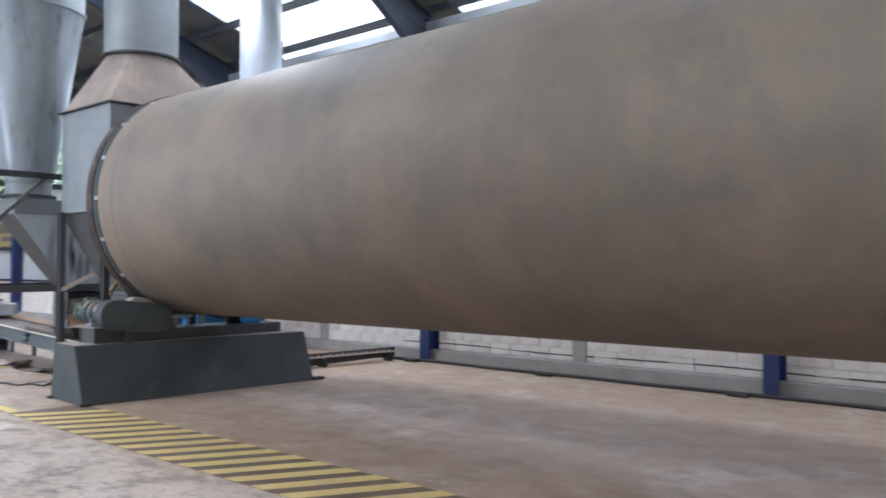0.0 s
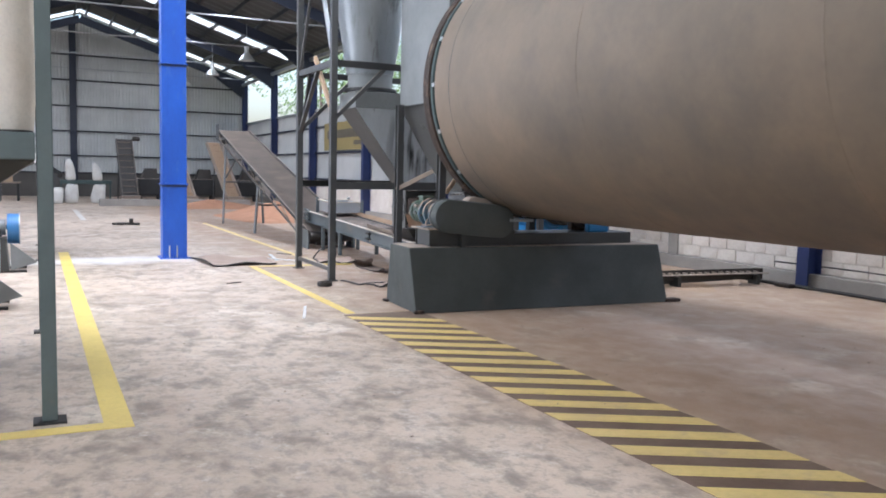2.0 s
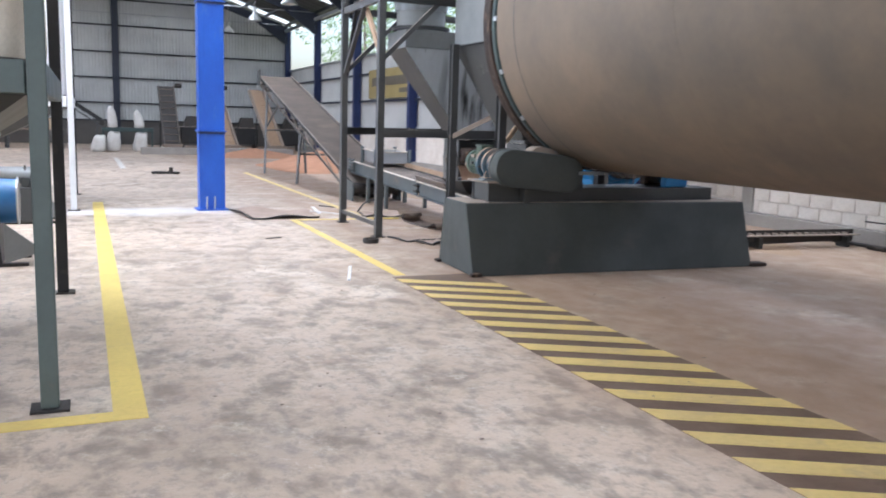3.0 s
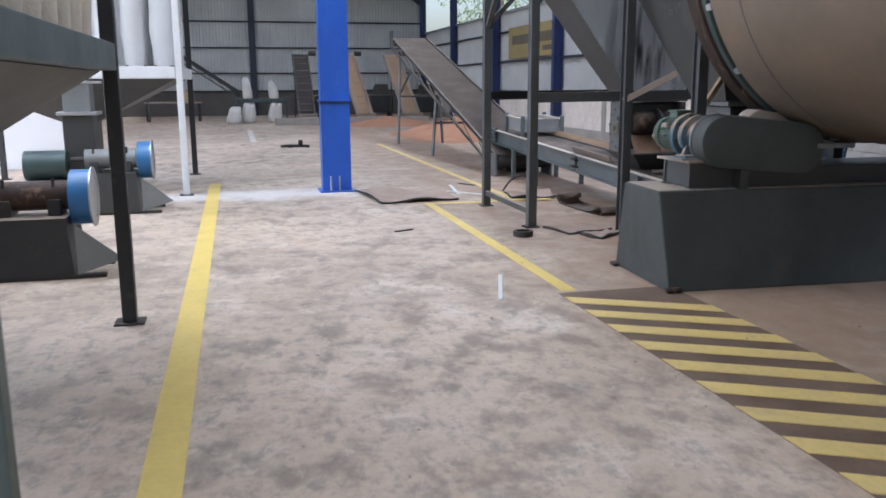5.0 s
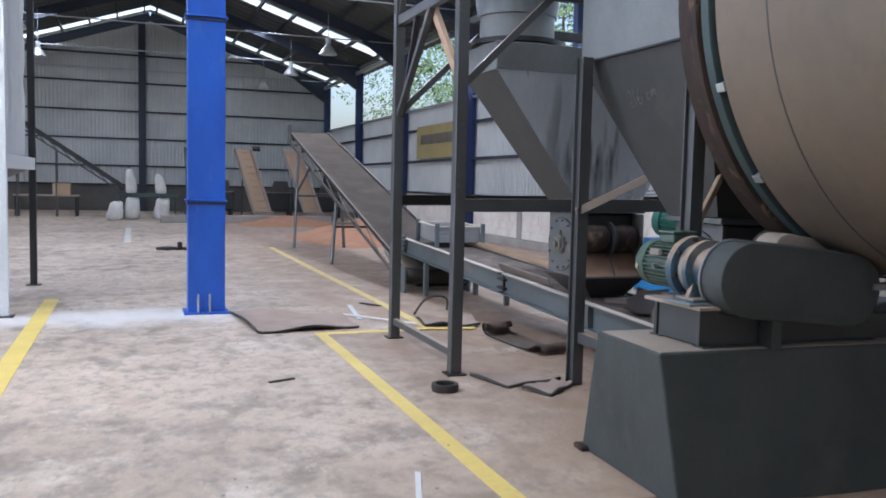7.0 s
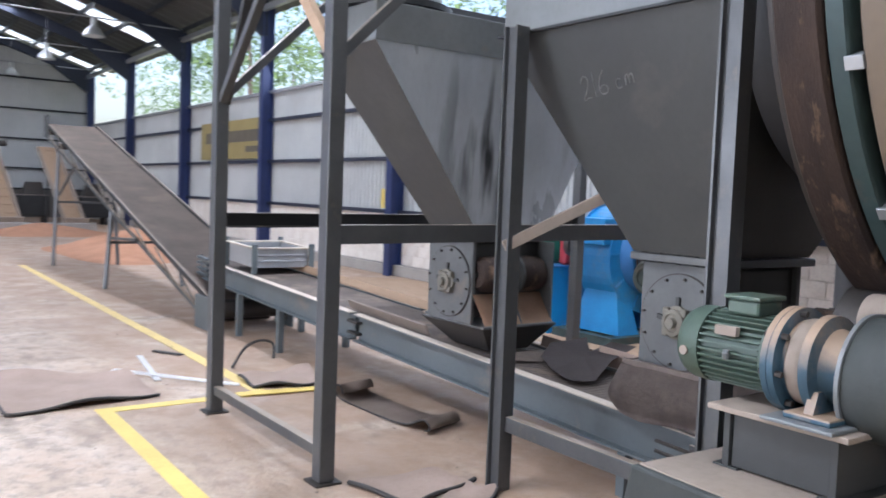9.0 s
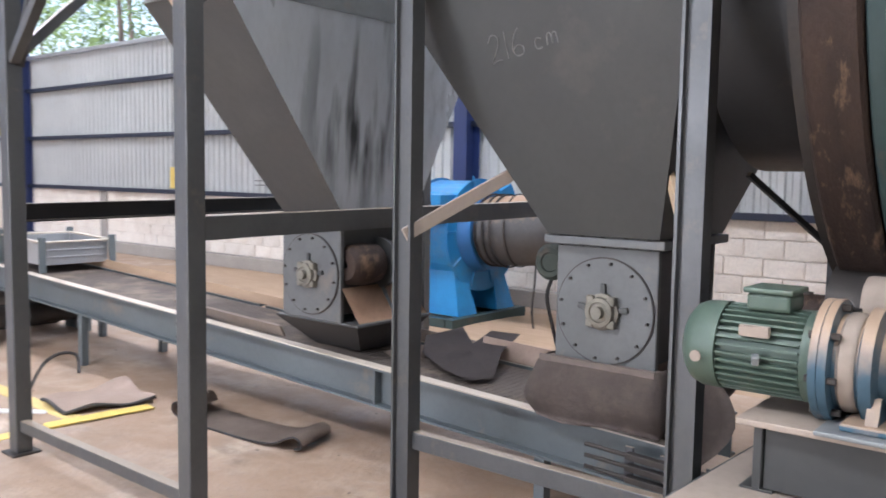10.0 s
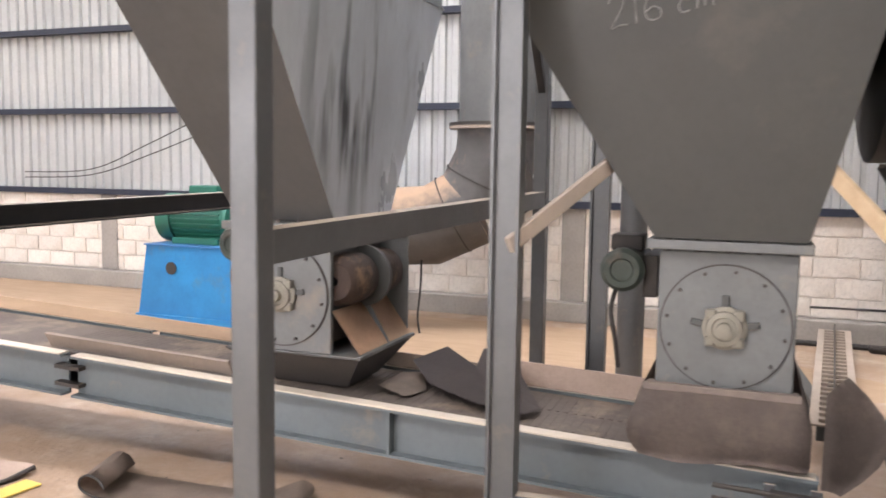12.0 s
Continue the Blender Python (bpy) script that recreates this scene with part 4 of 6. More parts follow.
# ---- rotary valves ----
def rotary_valve(y0, y1, group_label):
    x0, x1 = 1.28, 1.90
    yc = (y0 + y1) / 2
    v = thing("rotary_valve", (1.6, yc, 0.62), group_label, "rotary valve", "rotary valves under the hoppers")
    bm = bmesh.new()
    box(bm, (x0 + 0.03, y0 + 0.03, 0.74), (x1 - 0.03, y1 - 0.03, 1.24), 0.01)
    part("housing", bm, "grey", v)
    for x in (x0, x1 - 0.03):
        part("end_cover", Box((x, y0 + 0.005, 0.70), (x + 0.03, y1 - 0.005, 1.25), 0.006), "valve_grey", v, "worn grey end cover")
    part("cover_disc", Cyl((x0 - 0.012, yc, 0.965), (x0, yc, 0.965), 0.235, None, 48), "valve_grey", v, "round bearing cover", "auto")
    part("cover_joint", lathe(bmesh.new(), [(0, 0.234), (0.008, 0.234), (0.008, 0.241), (0, 0.241)], (x0, yc, 0.965), (-1, 0, 0), 48), "dark_metal", v, "dark joint round the cover")
    for k in range(12):
        a = 2 * math.pi * k / 12 + 0.15
        part("cover_bolt", Cyl((x0 - 0.026, yc + 0.215 * math.cos(a), 0.965 + 0.215 * math.sin(a)), (x0 - 0.01, yc + 0.215 * math.cos(a), 0.965 + 0.215 * math.sin(a)), 0.007, None, 6), "dark_metal", v)
    part("bearing", lathe(bmesh.new(), [(0, 0.082), (0.02, 0.082), (0.025, 0.068), (0.045, 0.064), (0.05, 0.046), (0.044, 0.042), (0.044, 0.028), (0.07, 0.026), (0.07, 0.0)], (x0 - 0.012, yc, 0.965), (-1, 0, 0), 32), "cast_tan", v, "round shaft bearing", "auto")
    for k in range(4):
        a = math.pi / 4 + k * math.pi / 2
        part("bearing_ear", Box((x0 - 0.05, -0.02, -0.02), (x0 - 0.012, 0.02, 0.02), 0.008, Matrix.Translation((0, yc + 0.072 * math.cos(a), 0.965 + 0.072 * math.sin(a)))), "cast_tan", v)
    for a in (0.15, math.pi - 0.15, math.pi / 2):
        part("stay", Bar((x0 - 0.02, yc + 0.07 * math.cos(a), 0.965 + 0.07 * math.sin(a)), (x0 - 0.02, yc + 0.125 * math.cos(a), 0.965 + 0.125 * math.sin(a)), 0.012, 0.025), "grey", v)
    part("top_flange", Box((x0 - 0.05, y0 - 0.04, 1.255), (x1 + 0.05, y1 + 0.04, 1.295), 0.006), "valve_grey", v)
    for k in range(5):
        part("flange_bolt", Cyl((x0 - 0.03, y0 + 0.04 + k * (y1 - y0 - 0.08) / 4, 1.25), (x0 - 0.03, y0 + 0.04 + k * (y1 - y0 - 0.08) / 4, 1.312), 0.012, None, 6), "dark_metal", v)
    return v


rotary_valve(1.35, 1.86, "grey cast rotary valve bolted under the discharge hopper")
va = rotary_valve(3.28, 3.79, "grey cast rotary valve open at the side under the settling hopper")
for xa, xb in ((1.32, 1.585), (1.615, 1.87)):
    part("rotor_drum", lathe(bmesh.new(), [(0, 0.02), (0.0, 0.085), (0.03, 0.115), ((xb - xa) / 2, 0.125), (xb - xa - 0.03, 0.115), (xb - xa, 0.085), (xb - xa, 0.02)], (xa, 3.29, 1.03), (1, 0, 0), 28), "rust", va, "rust-brown rotor", "auto")
part("rotor_ring", Cyl((1.588, 3.28, 1.03), (1.612, 3.28, 1.03), 0.15, None, 28), "grey", va, "", "auto")
part("side_cheek", Box((1.872, 3.16, 0.72), (1.884, 3.31, 1.25), 0.003), "valve_grey", va)
for xa, xb in ((1.29, 1.598), (1.604, 1.88)):
    bm = bmesh.new()
    rows = []
    for k in range(7):
        f = k / 6
        rows.append([bm.verts.new((xa + (xb - xa) * g, 3.285 - 0.14 * f, 0.90 - 0.19 * f - 0.03 * math.sin(math.pi * f) * math.sin(math.pi * g))) for g in (0, 0.25, 0.5, 0.75, 1)])
    for r0, r1 in zip(rows, rows[1:]):
        for k in range(4):
            bm.faces.new((r0[k], r0[k + 1], r1[k + 1], r1[k]))
    bmesh.ops.solidify(bm, geom=bm.faces[:], thickness=0.012)
    part("chute_lip", bm, "chute_dust", va, "dust-covered chute lip", True)
part("chute_divider", hull(bmesh.new(), [(1.598, 3.14, 0.71), (1.604, 3.14, 0.71), (1.604, 3.29, 0.86), (1.598, 3.29, 0.86)], [(1.598, 3.15, 0.735), (1.604, 3.15, 0.735), (1.604, 3.29, 0.97), (1.598, 3.29, 0.97)]), "valve_grey", va)
part("chute_rim", Box((1.27, 3.13, 0.69), (1.90, 3.15, 0.706), 0.003), "valve_grey", va)
vm = thing("valve_motor", (1.62, 1.98, 1.1), "small round green valve motor", "motor")
part("motor_body", Cyl((1.36, 2.0, 1.10), (1.75, 2.0, 1.10), 0.086, None, 32), "dark_metal", vm, "", "auto")
part("end_cover", lathe(bmesh.new(), [(0, 0.092), (0.03, 0.092), (0.05, 0.074), (0.05, 0.05), (0.042, 0.045), (0.042, 0.0)], (1.36, 2.0, 1.10), (-1, 0, 0), 32), "motor_dark", vm, "", "auto")
part("terminal_box", Box((1.45, 1.93, 1.17), (1.60, 2.07, 1.24), 0.01), "dark_metal", vm)
part("bracket", Box((1.40, 1.86, 0.98), (1.80, 1.92, 1.16), 0.005), "dark_metal", vm)
part("cable", tube(bmesh.new(), [(1.40, 2.03, 1.02), (1.38, 2.05, 0.92), (1.40, 2.03, 0.78), (1.44, 2.02, 0.66)], 0.010, 8, 6), "rubber", vm, "black cable")


vm.location = (1.80, 2.01, 1.135)
copy_thing(vm, pose(2.04, 4.10, 1.13))


def skirt(name, x0, x1, y0, y1, z0, z1, label, mat):
    """A loose rubber skirt that bulges along its lower edge."""
    s = thing(name, ((x0 + x1) / 2, (y0 + y1) / 2, z0), label, "rubber skirt")
    bm = bmesh.new()
    loops = []
    n = 28
    for lev in range(9):
        f = lev / 8
        z = z1 + (z0 - z1) * f
        ring = []
        g = 0.008 + 0.045 * math.sin(math.pi * f * 0.86)
        pts = [(x0 - g, y0 - g), (x1 + g, y0 - g), (x1 + g, y1 + g), (x0 - g, y1 + g)]
        for e in range(4):
            p, q = pts[e], pts[(e + 1) % 4]
            for k in range(n // 4):
                t = k / (n // 4)
                w = 0.012 * f * math.sin(9 * t + e * 2 + lev)
                ring.append(bm.verts.new((p[0] + (q[0] - p[0]) * t + w, p[1] + (q[1] - p[1]) * t - w, z + 0.01 * f * math.sin(7 * t + e))))
        loops.append(ring)
    for a, b in zip(loops, loops[1:]):
        m = len(a)
        for k in range(m):
            bm.faces.new((a[k], a[(k + 1) % m], b[(k + 1) % m], b[k]))
    bmesh.ops.solidify(bm, geom=bm.faces[:], thickness=0.008)
    part("flap", bm, mat, s, "", True)
    part("clamp_strip", Box((x0 - 0.016, y0 - 0.01, z1 - 0.02), (x0 - 0.004, y1 + 0.01, z1 + 0.008), 0.002), mat, s)
    return s


sk_b = skirt("rubber_skirt", 1.225, 2.02, 1.335, 1.885, 0.455, 0.735, "brown dusty rubber skirt around the valve outlet", "skirt")
part("top_fold", Box((1.222, 1.335, 0.722), (1.31, 1.885, 0.732), 0.003), "skirt", sk_b)
part("top_fold", Box((1.87, 1.335, 0.722), (2.02, 1.885, 0.732), 0.003), "skirt", sk_b)
fun = thing("rubber_skirt", (1.6, 3.5, 0.5), "black rubber funnel skirt hanging from the valve outlet", "rubber skirt")
lo4, up4 = rect(1.44, 1.78, 3.28, 3.66, 0.515), rect(1.27, 1.90, 3.14, 3.84, 0.69)
for k in range(4):
    q = [Vector(lo4[k]), Vector(lo4[(k + 1) % 4]), Vector(up4[(k + 1) % 4]), Vector(up4[k])]
    nq = (q[1] - q[0]).cross(q[3] - q[0]).normalized() * 0.008
    part("flap", hull(bmesh.new(), [p - nq for p in q], q), "rubber", fun)
part("clamp_frame", Box((1.275, 3.155, 0.687), (1.895, 3.83, 0.699), 0.003), "valve_grey", fun)
loose = thing("bent_rubber_sheet", (1.45, 1.10, 0.45), "brown rubber sheet bent beside the valve outlet", "rubber sheet")
bm = bmesh.new()
grid = [[bm.verts.new((1.20 + 0.05 * v + 0.10 * math.sin(u * 1.5), 1.245 - 0.23 * u * (0.12 + 0.88 * math.sin(math.pi * (0.08 + 0.84 * v))), 0.76 - 0.37 * v + 0.05 * u * (1 - 2 * v))) for u in [k / 4 for k in range(5)]] for v in [k / 7 for k in range(8)]]
for r0, r1 in zip(grid, grid[1:]):
    for k in range(4):
        bm.faces.new((r0[k], r0[k + 1], r1[k + 1], r1[k]))
bmesh.ops.solidify(bm, geom=bm.faces[:], thickness=0.008)
part("sheet", bm, "skirt", loose, "", True)

# ---- settling hopper, cyclone and their frame ----
HX0, HX1, HY0, HY1 = 0.45, 2.45, 3.21, 3.91
hop = thing("settling_hopper", (1.55, 3.53, 1.32), "grey steel pyramid hopper streaked with black soot", "hopper")
lowr, uppr = rect(1.31, 1.90, 3.28, 3.79, 1.30), rect(HX0, HX1, HY0, HY1, 2.43)
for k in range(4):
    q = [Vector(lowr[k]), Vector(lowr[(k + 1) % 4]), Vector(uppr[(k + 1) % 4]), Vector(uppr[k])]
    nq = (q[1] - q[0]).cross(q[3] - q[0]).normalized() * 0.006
    # light is in the paint: front plates as lit, side plates as shaded
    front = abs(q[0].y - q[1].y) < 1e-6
    part("hopper_plate", hull(bmesh.new(), [p - nq for p in q], [p + nq * 0.2 for p in q]), "hopper_lit_soot" if front else "hopper_shaded", hop,
         "blue-grey plate painted as lit, with black soot runs" if front else "brown-grey side plate painted as shaded")
part("collar", Box((HX0, HY0, 2.436), (HX1, HY1, 2.66), 0.005), "grey_light", hop, "paler grey collar")
part("rim", Box((HX0 - 0.008, HY0 - 0.008, 2.428), (HX1 + 0.008, HY1 + 0.008, 2.436)), "grey_light", hop)
cyc = thing("cyclone", (0.86, 3.70, 2.68), "tall pale grey sheet-metal cyclone over the hopper", "cyclone")
CX, CY = 0.86, 3.72
part("lower_flange", Cyl((CX, CY, 2.70), (CX, CY, 2.74), 0.40, None, 40), "post_dark", cyc)
part("neck", Cyl((CX, CY, 2.68), (CX, CY, 2.95), 0.33, None, 40), "grey_light", cyc, "", "auto")
part("cone", Cyl((CX, CY, 2.95), (CX, CY, 5.60), 0.35, 0.78, 48), "grey_soot", cyc, "", "auto")
part("barrel", Cyl((CX, CY, 5.60), (CX, CY, 7.45), 0.78, None, 48), "grey_light", cyc, "", "auto")
part("band", Cyl((CX, CY, 5.58), (CX, CY, 5.63), 0.80, None, 48), "grey_light", cyc, "", "auto")

fr = thing("hopper_frame", (1.3, 3.65, 0), "dark square-tube frame carrying the hopper and cyclone", "frame")
for x, y, top in ((0.0, 4.46, 6.3), (0.0, 2.85, 6.3), (3.38, 2.85, 3.4), (3.38, 4.46, 3.4)):
    p = part("post", Bar((x, y, 0.012), (x, y, top), 0.09, 0.09, 0.006), "post", fr)
    part("foot_plate", Box((x - 0.075, y - 0.075, 0), (x + 0.075, y + 0.075, 0.012)), "dark_metal", p)
for y in (2.85, 4.46):
    face = -0.04 if y < 3 else 0.04
    flange = [(face, -0.05), (face, 0.05), (-face, 0.05), (-face, 0.042), (face * 0.8, 0.042), (face * 0.8, -0.042), (-face, -0.042), (-face, -0.05)]
    ch = hull(bmesh.new(), [(0.045, y + u, 1.318 + v) for u, v in flange], [(3.335, y + u, 1.352 + v) for u, v in flange])
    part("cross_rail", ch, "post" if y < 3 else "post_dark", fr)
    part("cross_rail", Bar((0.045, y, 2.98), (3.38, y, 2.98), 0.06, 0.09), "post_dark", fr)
part("side_rail", Bar((0, 2.895, 0.16), (0, 4.415, 0.16), 0.05, 0.06), "post", fr)
part("side_rail", Bar((0, 2.895, 2.98), (0, 4.415, 2.98), 0.06, 0.09), "post", fr)
part("brace", Bar((0.0, 4.42, 2.12), (0.0, 3.55, 2.95), 0.055, 0.055), "post", fr)
part("brace", Bar((0.0, 2.90, 2.20), (0.75, 2.87, 2.95), 0.055, 0.055), "post", fr)
part("brace", Bar((0.03, 4.46, 2.15), (0.85, 4.46, 2.95), 0.055, 0.055), "post", fr)
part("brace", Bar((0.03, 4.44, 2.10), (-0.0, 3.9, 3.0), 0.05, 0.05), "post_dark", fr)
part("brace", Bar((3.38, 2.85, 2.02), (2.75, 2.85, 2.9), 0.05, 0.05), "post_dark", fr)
part("timber_prop", Bar((0.05, 2.90, 2.19), (0.05, 3.85, 3.16), 0.045, 0.075), "plywood", fr, "weathered timber prop")
part("tall_brace", Bar((0.0, 2.85, 3.0), (0.0, 4.46, 6.2), 0.05, 0.05), "galv", fr, "pale diagonal tube")
part("tall_brace", Bar((0.0, 4.46, 3.0), (0.0, 2.85, 6.2), 0.04, 0.04), "post", fr)

fr2 = thing("box_frame", (1.6, 1.65, 0), "dark channel-post frame carrying the discharge hopper", "frame")
for x, y in ((0.775, 2.32), (0.775, 1.0), (2.62, 2.32)):
    p = bmesh.new()
    bar(p, (x, y, 0.0), (x, y, 2.42), 0.065, 0.10, 0.004)
    box(p, (x - 0.055, y - 0.052, 0.0), (x - 0.030, y - 0.040, 2.42))
    box(p, (x - 0.055, y + 0.040, 0.0), (x - 0.030, y + 0.052, 2.42))
    part("post", p, "post", fr2)
part("low_rail", Bar((0.775, 2.27, 0.36), (0.775, 1.05, 0.36), 0.05, 0.08), "post", fr2)
part("tie_angle", Bar((0.72, 2.30, 1.29), (1.21, 2.03, 1.585), 0.025, 0.06), "grey_dusty", fr2, "dusty flat tie")
part("tie_angle", Bar((0.86, 1.05, 1.29), (1.20, 1.29, 1.575), 0.025, 0.06), "pine", fr2, "pale timber tie")

# ---- belt conveyor under the hoppers ----
conv = thing("belt_conveyor", (1.62, 4.9, 0), "long blue-grey channel conveyor with a dusty flat belt", "conveyor")
for x, s in ((1.30, 1), (1.95, -1)):
    for y0, y1 in ((1.25, 4.77), (4.83, 8.30)):
        prof = [(x + s * 0.012, 0.36), (x + s * 0.012, 0.575), (x - s * 0.055, 0.575), (x - s * 0.055, 0.563),
                (x, 0.563), (x, 0.372), (x - s * 0.055, 0.372), (x - s * 0.055, 0.36)]
        bm = hull(bmesh.new(), [(px, y0, pz) for px, pz in prof], [(px, y1, pz) for px, pz in prof])
        part("side_channel", bm, "beam", conv)
        part("edge_strip", Box((min(x - s * 0.056, x + s * 0.012), y0 + 0.01, 0.576), (max(x - s * 0.056, x + s * 0.012), y1 - 0.01, 0.583)), "rail_edge", conv, "bare worn top edge")
    part("stiffener", Box((min(x, x - s * 0.05), 2.98, 0.372), (max(x, x - s * 0.05), 2.995, 0.563)), "beam", conv)
    for z in (0.41, 0.50):
        part("splice_plate", Box((min(x, x - s * 0.05), 4.72, z), (max(x, x - s * 0.05), 4.88, z + 0.02)), "dark_metal", conv)
bm = Box((1.34, 1.35, 0.555), (1.91, 8.25, 0.567))
part("belt", bm, "belt_dark", conv, "dusty dark brown belt")
bm = bmesh.new()
for k in range(92):
    y = 1.42 + 0.04 * k
    box(bm, (1.37, y, 0.566), (1.62, y + 0.018, 0.5690))
    box(bm, (1.63, y + 0.006, 0.566), (1.88, y + 0.024, 0.5690))
part("belt_ribs", bm, "belt_dark", conv, "dusty raised belt ribs", kind="stuff")
part("return_belt", Box((1.36, 1.35, 0.38), (1.89, 8.2, 0.390)), "rubber", conv)
for y in (1.4, 8.2):
    part("drum_roller", Cyl((1.33, y, 0.472), (1.92, y, 0.472), 0.09, None, 28), "dark_metal", conv, "", "auto")
for y, h in ((1.9, 0.36), (6.2, 0.36), (7.2, 0.36)):
    for x in (1.27, 1.98):
        part("leg", Bar((x, y, 0), (x, y, h), 0.06, 0.06), "beam", conv)
for z in (0.41, 0.46, 0.51):
    part("tail_bar", Box((1.15, 1.02, z), (1.19, 1.42, z + 0.028), 0.003), "dark_metal", conv)
    part("take_up_screw", Cyl((1.17, 1.40, z + 0.014), (1.17, 1.62, z + 0.014), 0.010, None, 10), "dark_metal", conv)
for y in (1.04, 1.24, 1.40):
    part("tail_plate", Box((1.19, y, 0.395), (1.205, y + 0.04, 0.555), 0.003), "post", conv)

def rise(top):
    """Lets a thing follow the conveyor's slight rise; what stands on the floor stays there."""
    for ob in top.children:
        for v in ob.data.vertices:
            if v.co.z > 0.02:
                v.co.z += 0.04 * v.co.y - 0.202
    return top


for z in (0.40, 0.46, 0.52, 0.58):
    part("head_bar", Box((1.235, 8.10, z), (1.275, 8.42, z + 0.03), 0.003), "beam", conv)
for y in (8.12, 8.36):
    part("head_plate", Box((1.275, y, 0.37), (1.288, y + 0.05, 0.63), 0.003), "post", conv)
rise(conv)
# side boards on the belt
for i, (x, y0, y1, z0, z1, tilt) in enumerate(((1.93, 1.95, 2.75, 0.585, 0.70, 8), (1.93, 4.0, 8.3, 0.585, 0.66, 10), (1.36, 3.86, 5.0, 0.585, 0.67, -30), (1.93, 2.7, 3.3, 0.585, 0.66, 12))):
    b = thing("side_board", (x, (y0 + y1) / 2, z0), "dusty plywood board lying along the conveyor edge", "board", "conveyor side boards")
    part("board", Box((-0.008, y0, 0), (0.008, y1, z1 - z0), 0.002, Matrix.Translation((x, 0, z0)) @ Euler((0, radians(tilt), 0)).to_matrix().to_4x4()), ("mat_dusty", "plywood", "belt", "belt")[i], b)
    rise(b)

# scrap on the belt
def ragged(name, pts, z, label, mat, bend=0.05, lean=0.0):
    s = thing(name, (sum(p[0] for p in pts) / len(pts), sum(p[1] for p in pts) / len(pts), z), label, "rubber scrap", "rubber scraps")
    bm = bmesh.new()
    vs = [bm.verts.new((x, y, z + lean * (x - 1.36) + bend * (0.5 + 0.5 * math.sin(5 * x + 7 * y + k)))) for k, (x, y) in enumerate(pts)]
    c = bm.verts.new((sum(p[0] for p in pts) / len(pts), sum(p[1] for p in pts) / len(pts), z + bend + lean * 0.27))
    for k in range(len(vs)):
        bm.faces.new((vs[k], vs[(k + 1) % len(vs)], c))
    bmesh.ops.solidify(bm, geom=bm.faces[:], thickness=0.008)
    part("scrap", bm, mat, s)
    return rise(s)


ragged("rubber_scrap", [(1.85, 3.12), (2.09, 3.02), (1.89, 2.79), (2.13, 2.83), (2.17, 2.64), (1.83, 2.54), (1.50, 2.36), (1.38, 2.44), (1.42, 2.64), (1.58, 2.92)], 0.59, "torn dark rubber sheet with pointed corners on the belt", "scrap_dark", 0.018, 0.11)
ragged("rubber_scrap", [(1.42, 2.98), (1.62, 2.95), (1.85, 3.05), (1.80, 3.16), (1.5, 3.15)], 0.572, "torn dark rubber scrap lying on the belt", "belt", 0.03)

# pan standing on the conveyor
pan = thing("metal_trough", (1.67, 7.4, 0.6), "dented pale metal trough clamped on the conveyor", "trough")
TX0, TX1, TY0, TY1 = 1.36, 1.96, 7.05, 7.74
bm = bmesh.new()
for lo, hi in (((TX0, TY0, 0.64), (TX0 + 0.012, TY1, 0.835)), ((TX1 - 0.012, TY0, 0.64), (TX1, TY1, 0.835)), ((TX0, TY0, 0.64), (TX1, TY0 + 0.012, 0.835)), ((TX0, TY1 - 0.012, 0.64), (TX1, TY1, 0.835))):
    box(bm, lo, hi, 0.003)
part("trough_wall", bm, "galv", pan)
part("trough_floor", Box((TX0 + 0.013, TY0 + 0.013, 0.64), (TX1 - 0.013, TY1 - 0.013, 0.65)), "grey_dusty", pan)
for lo, hi in (((TX0 - 0.03, TY0 - 0.03, 0.836), (TX1 + 0.03, TY0 + 0.012, 0.852)), ((TX0 - 0.03, TY1 - 0.012, 0.836), (TX1 + 0.03, TY1 + 0.03, 0.852)),
               ((TX0 - 0.03, TY0 + 0.013, 0.836), (TX0 + 0.012, TY1 - 0.013, 0.852)), ((TX1 - 0.012, TY0 + 0.013, 0.836), (TX1 + 0.03, TY1 - 0.013, 0.852))):
    part("rim", Box(lo, hi, 0.003), "rail_edge", pan, "worn pale rim")
for x, y in ((TX0 - 0.02, TY0 - 0.045), (TX1 + 0.02, TY0 - 0.045), (TX0 - 0.02, TY1 + 0.045), (TX1 + 0.02, TY1 + 0.045)):
    part("clamp", Box((x - 0.03, y - 0.012, 0.584), (x + 0.03, y + 0.012, 0.89), 0.004), "beam", pan)
for z in (0.70, 0.76):
    part("pressed_rib", Box((TX0 + 0.03, TY0 - 0.008, z), (TX1 - 0.03, TY0 - 0.001, z + 0.018), 0.003), "galv", pan)
rise(pan)

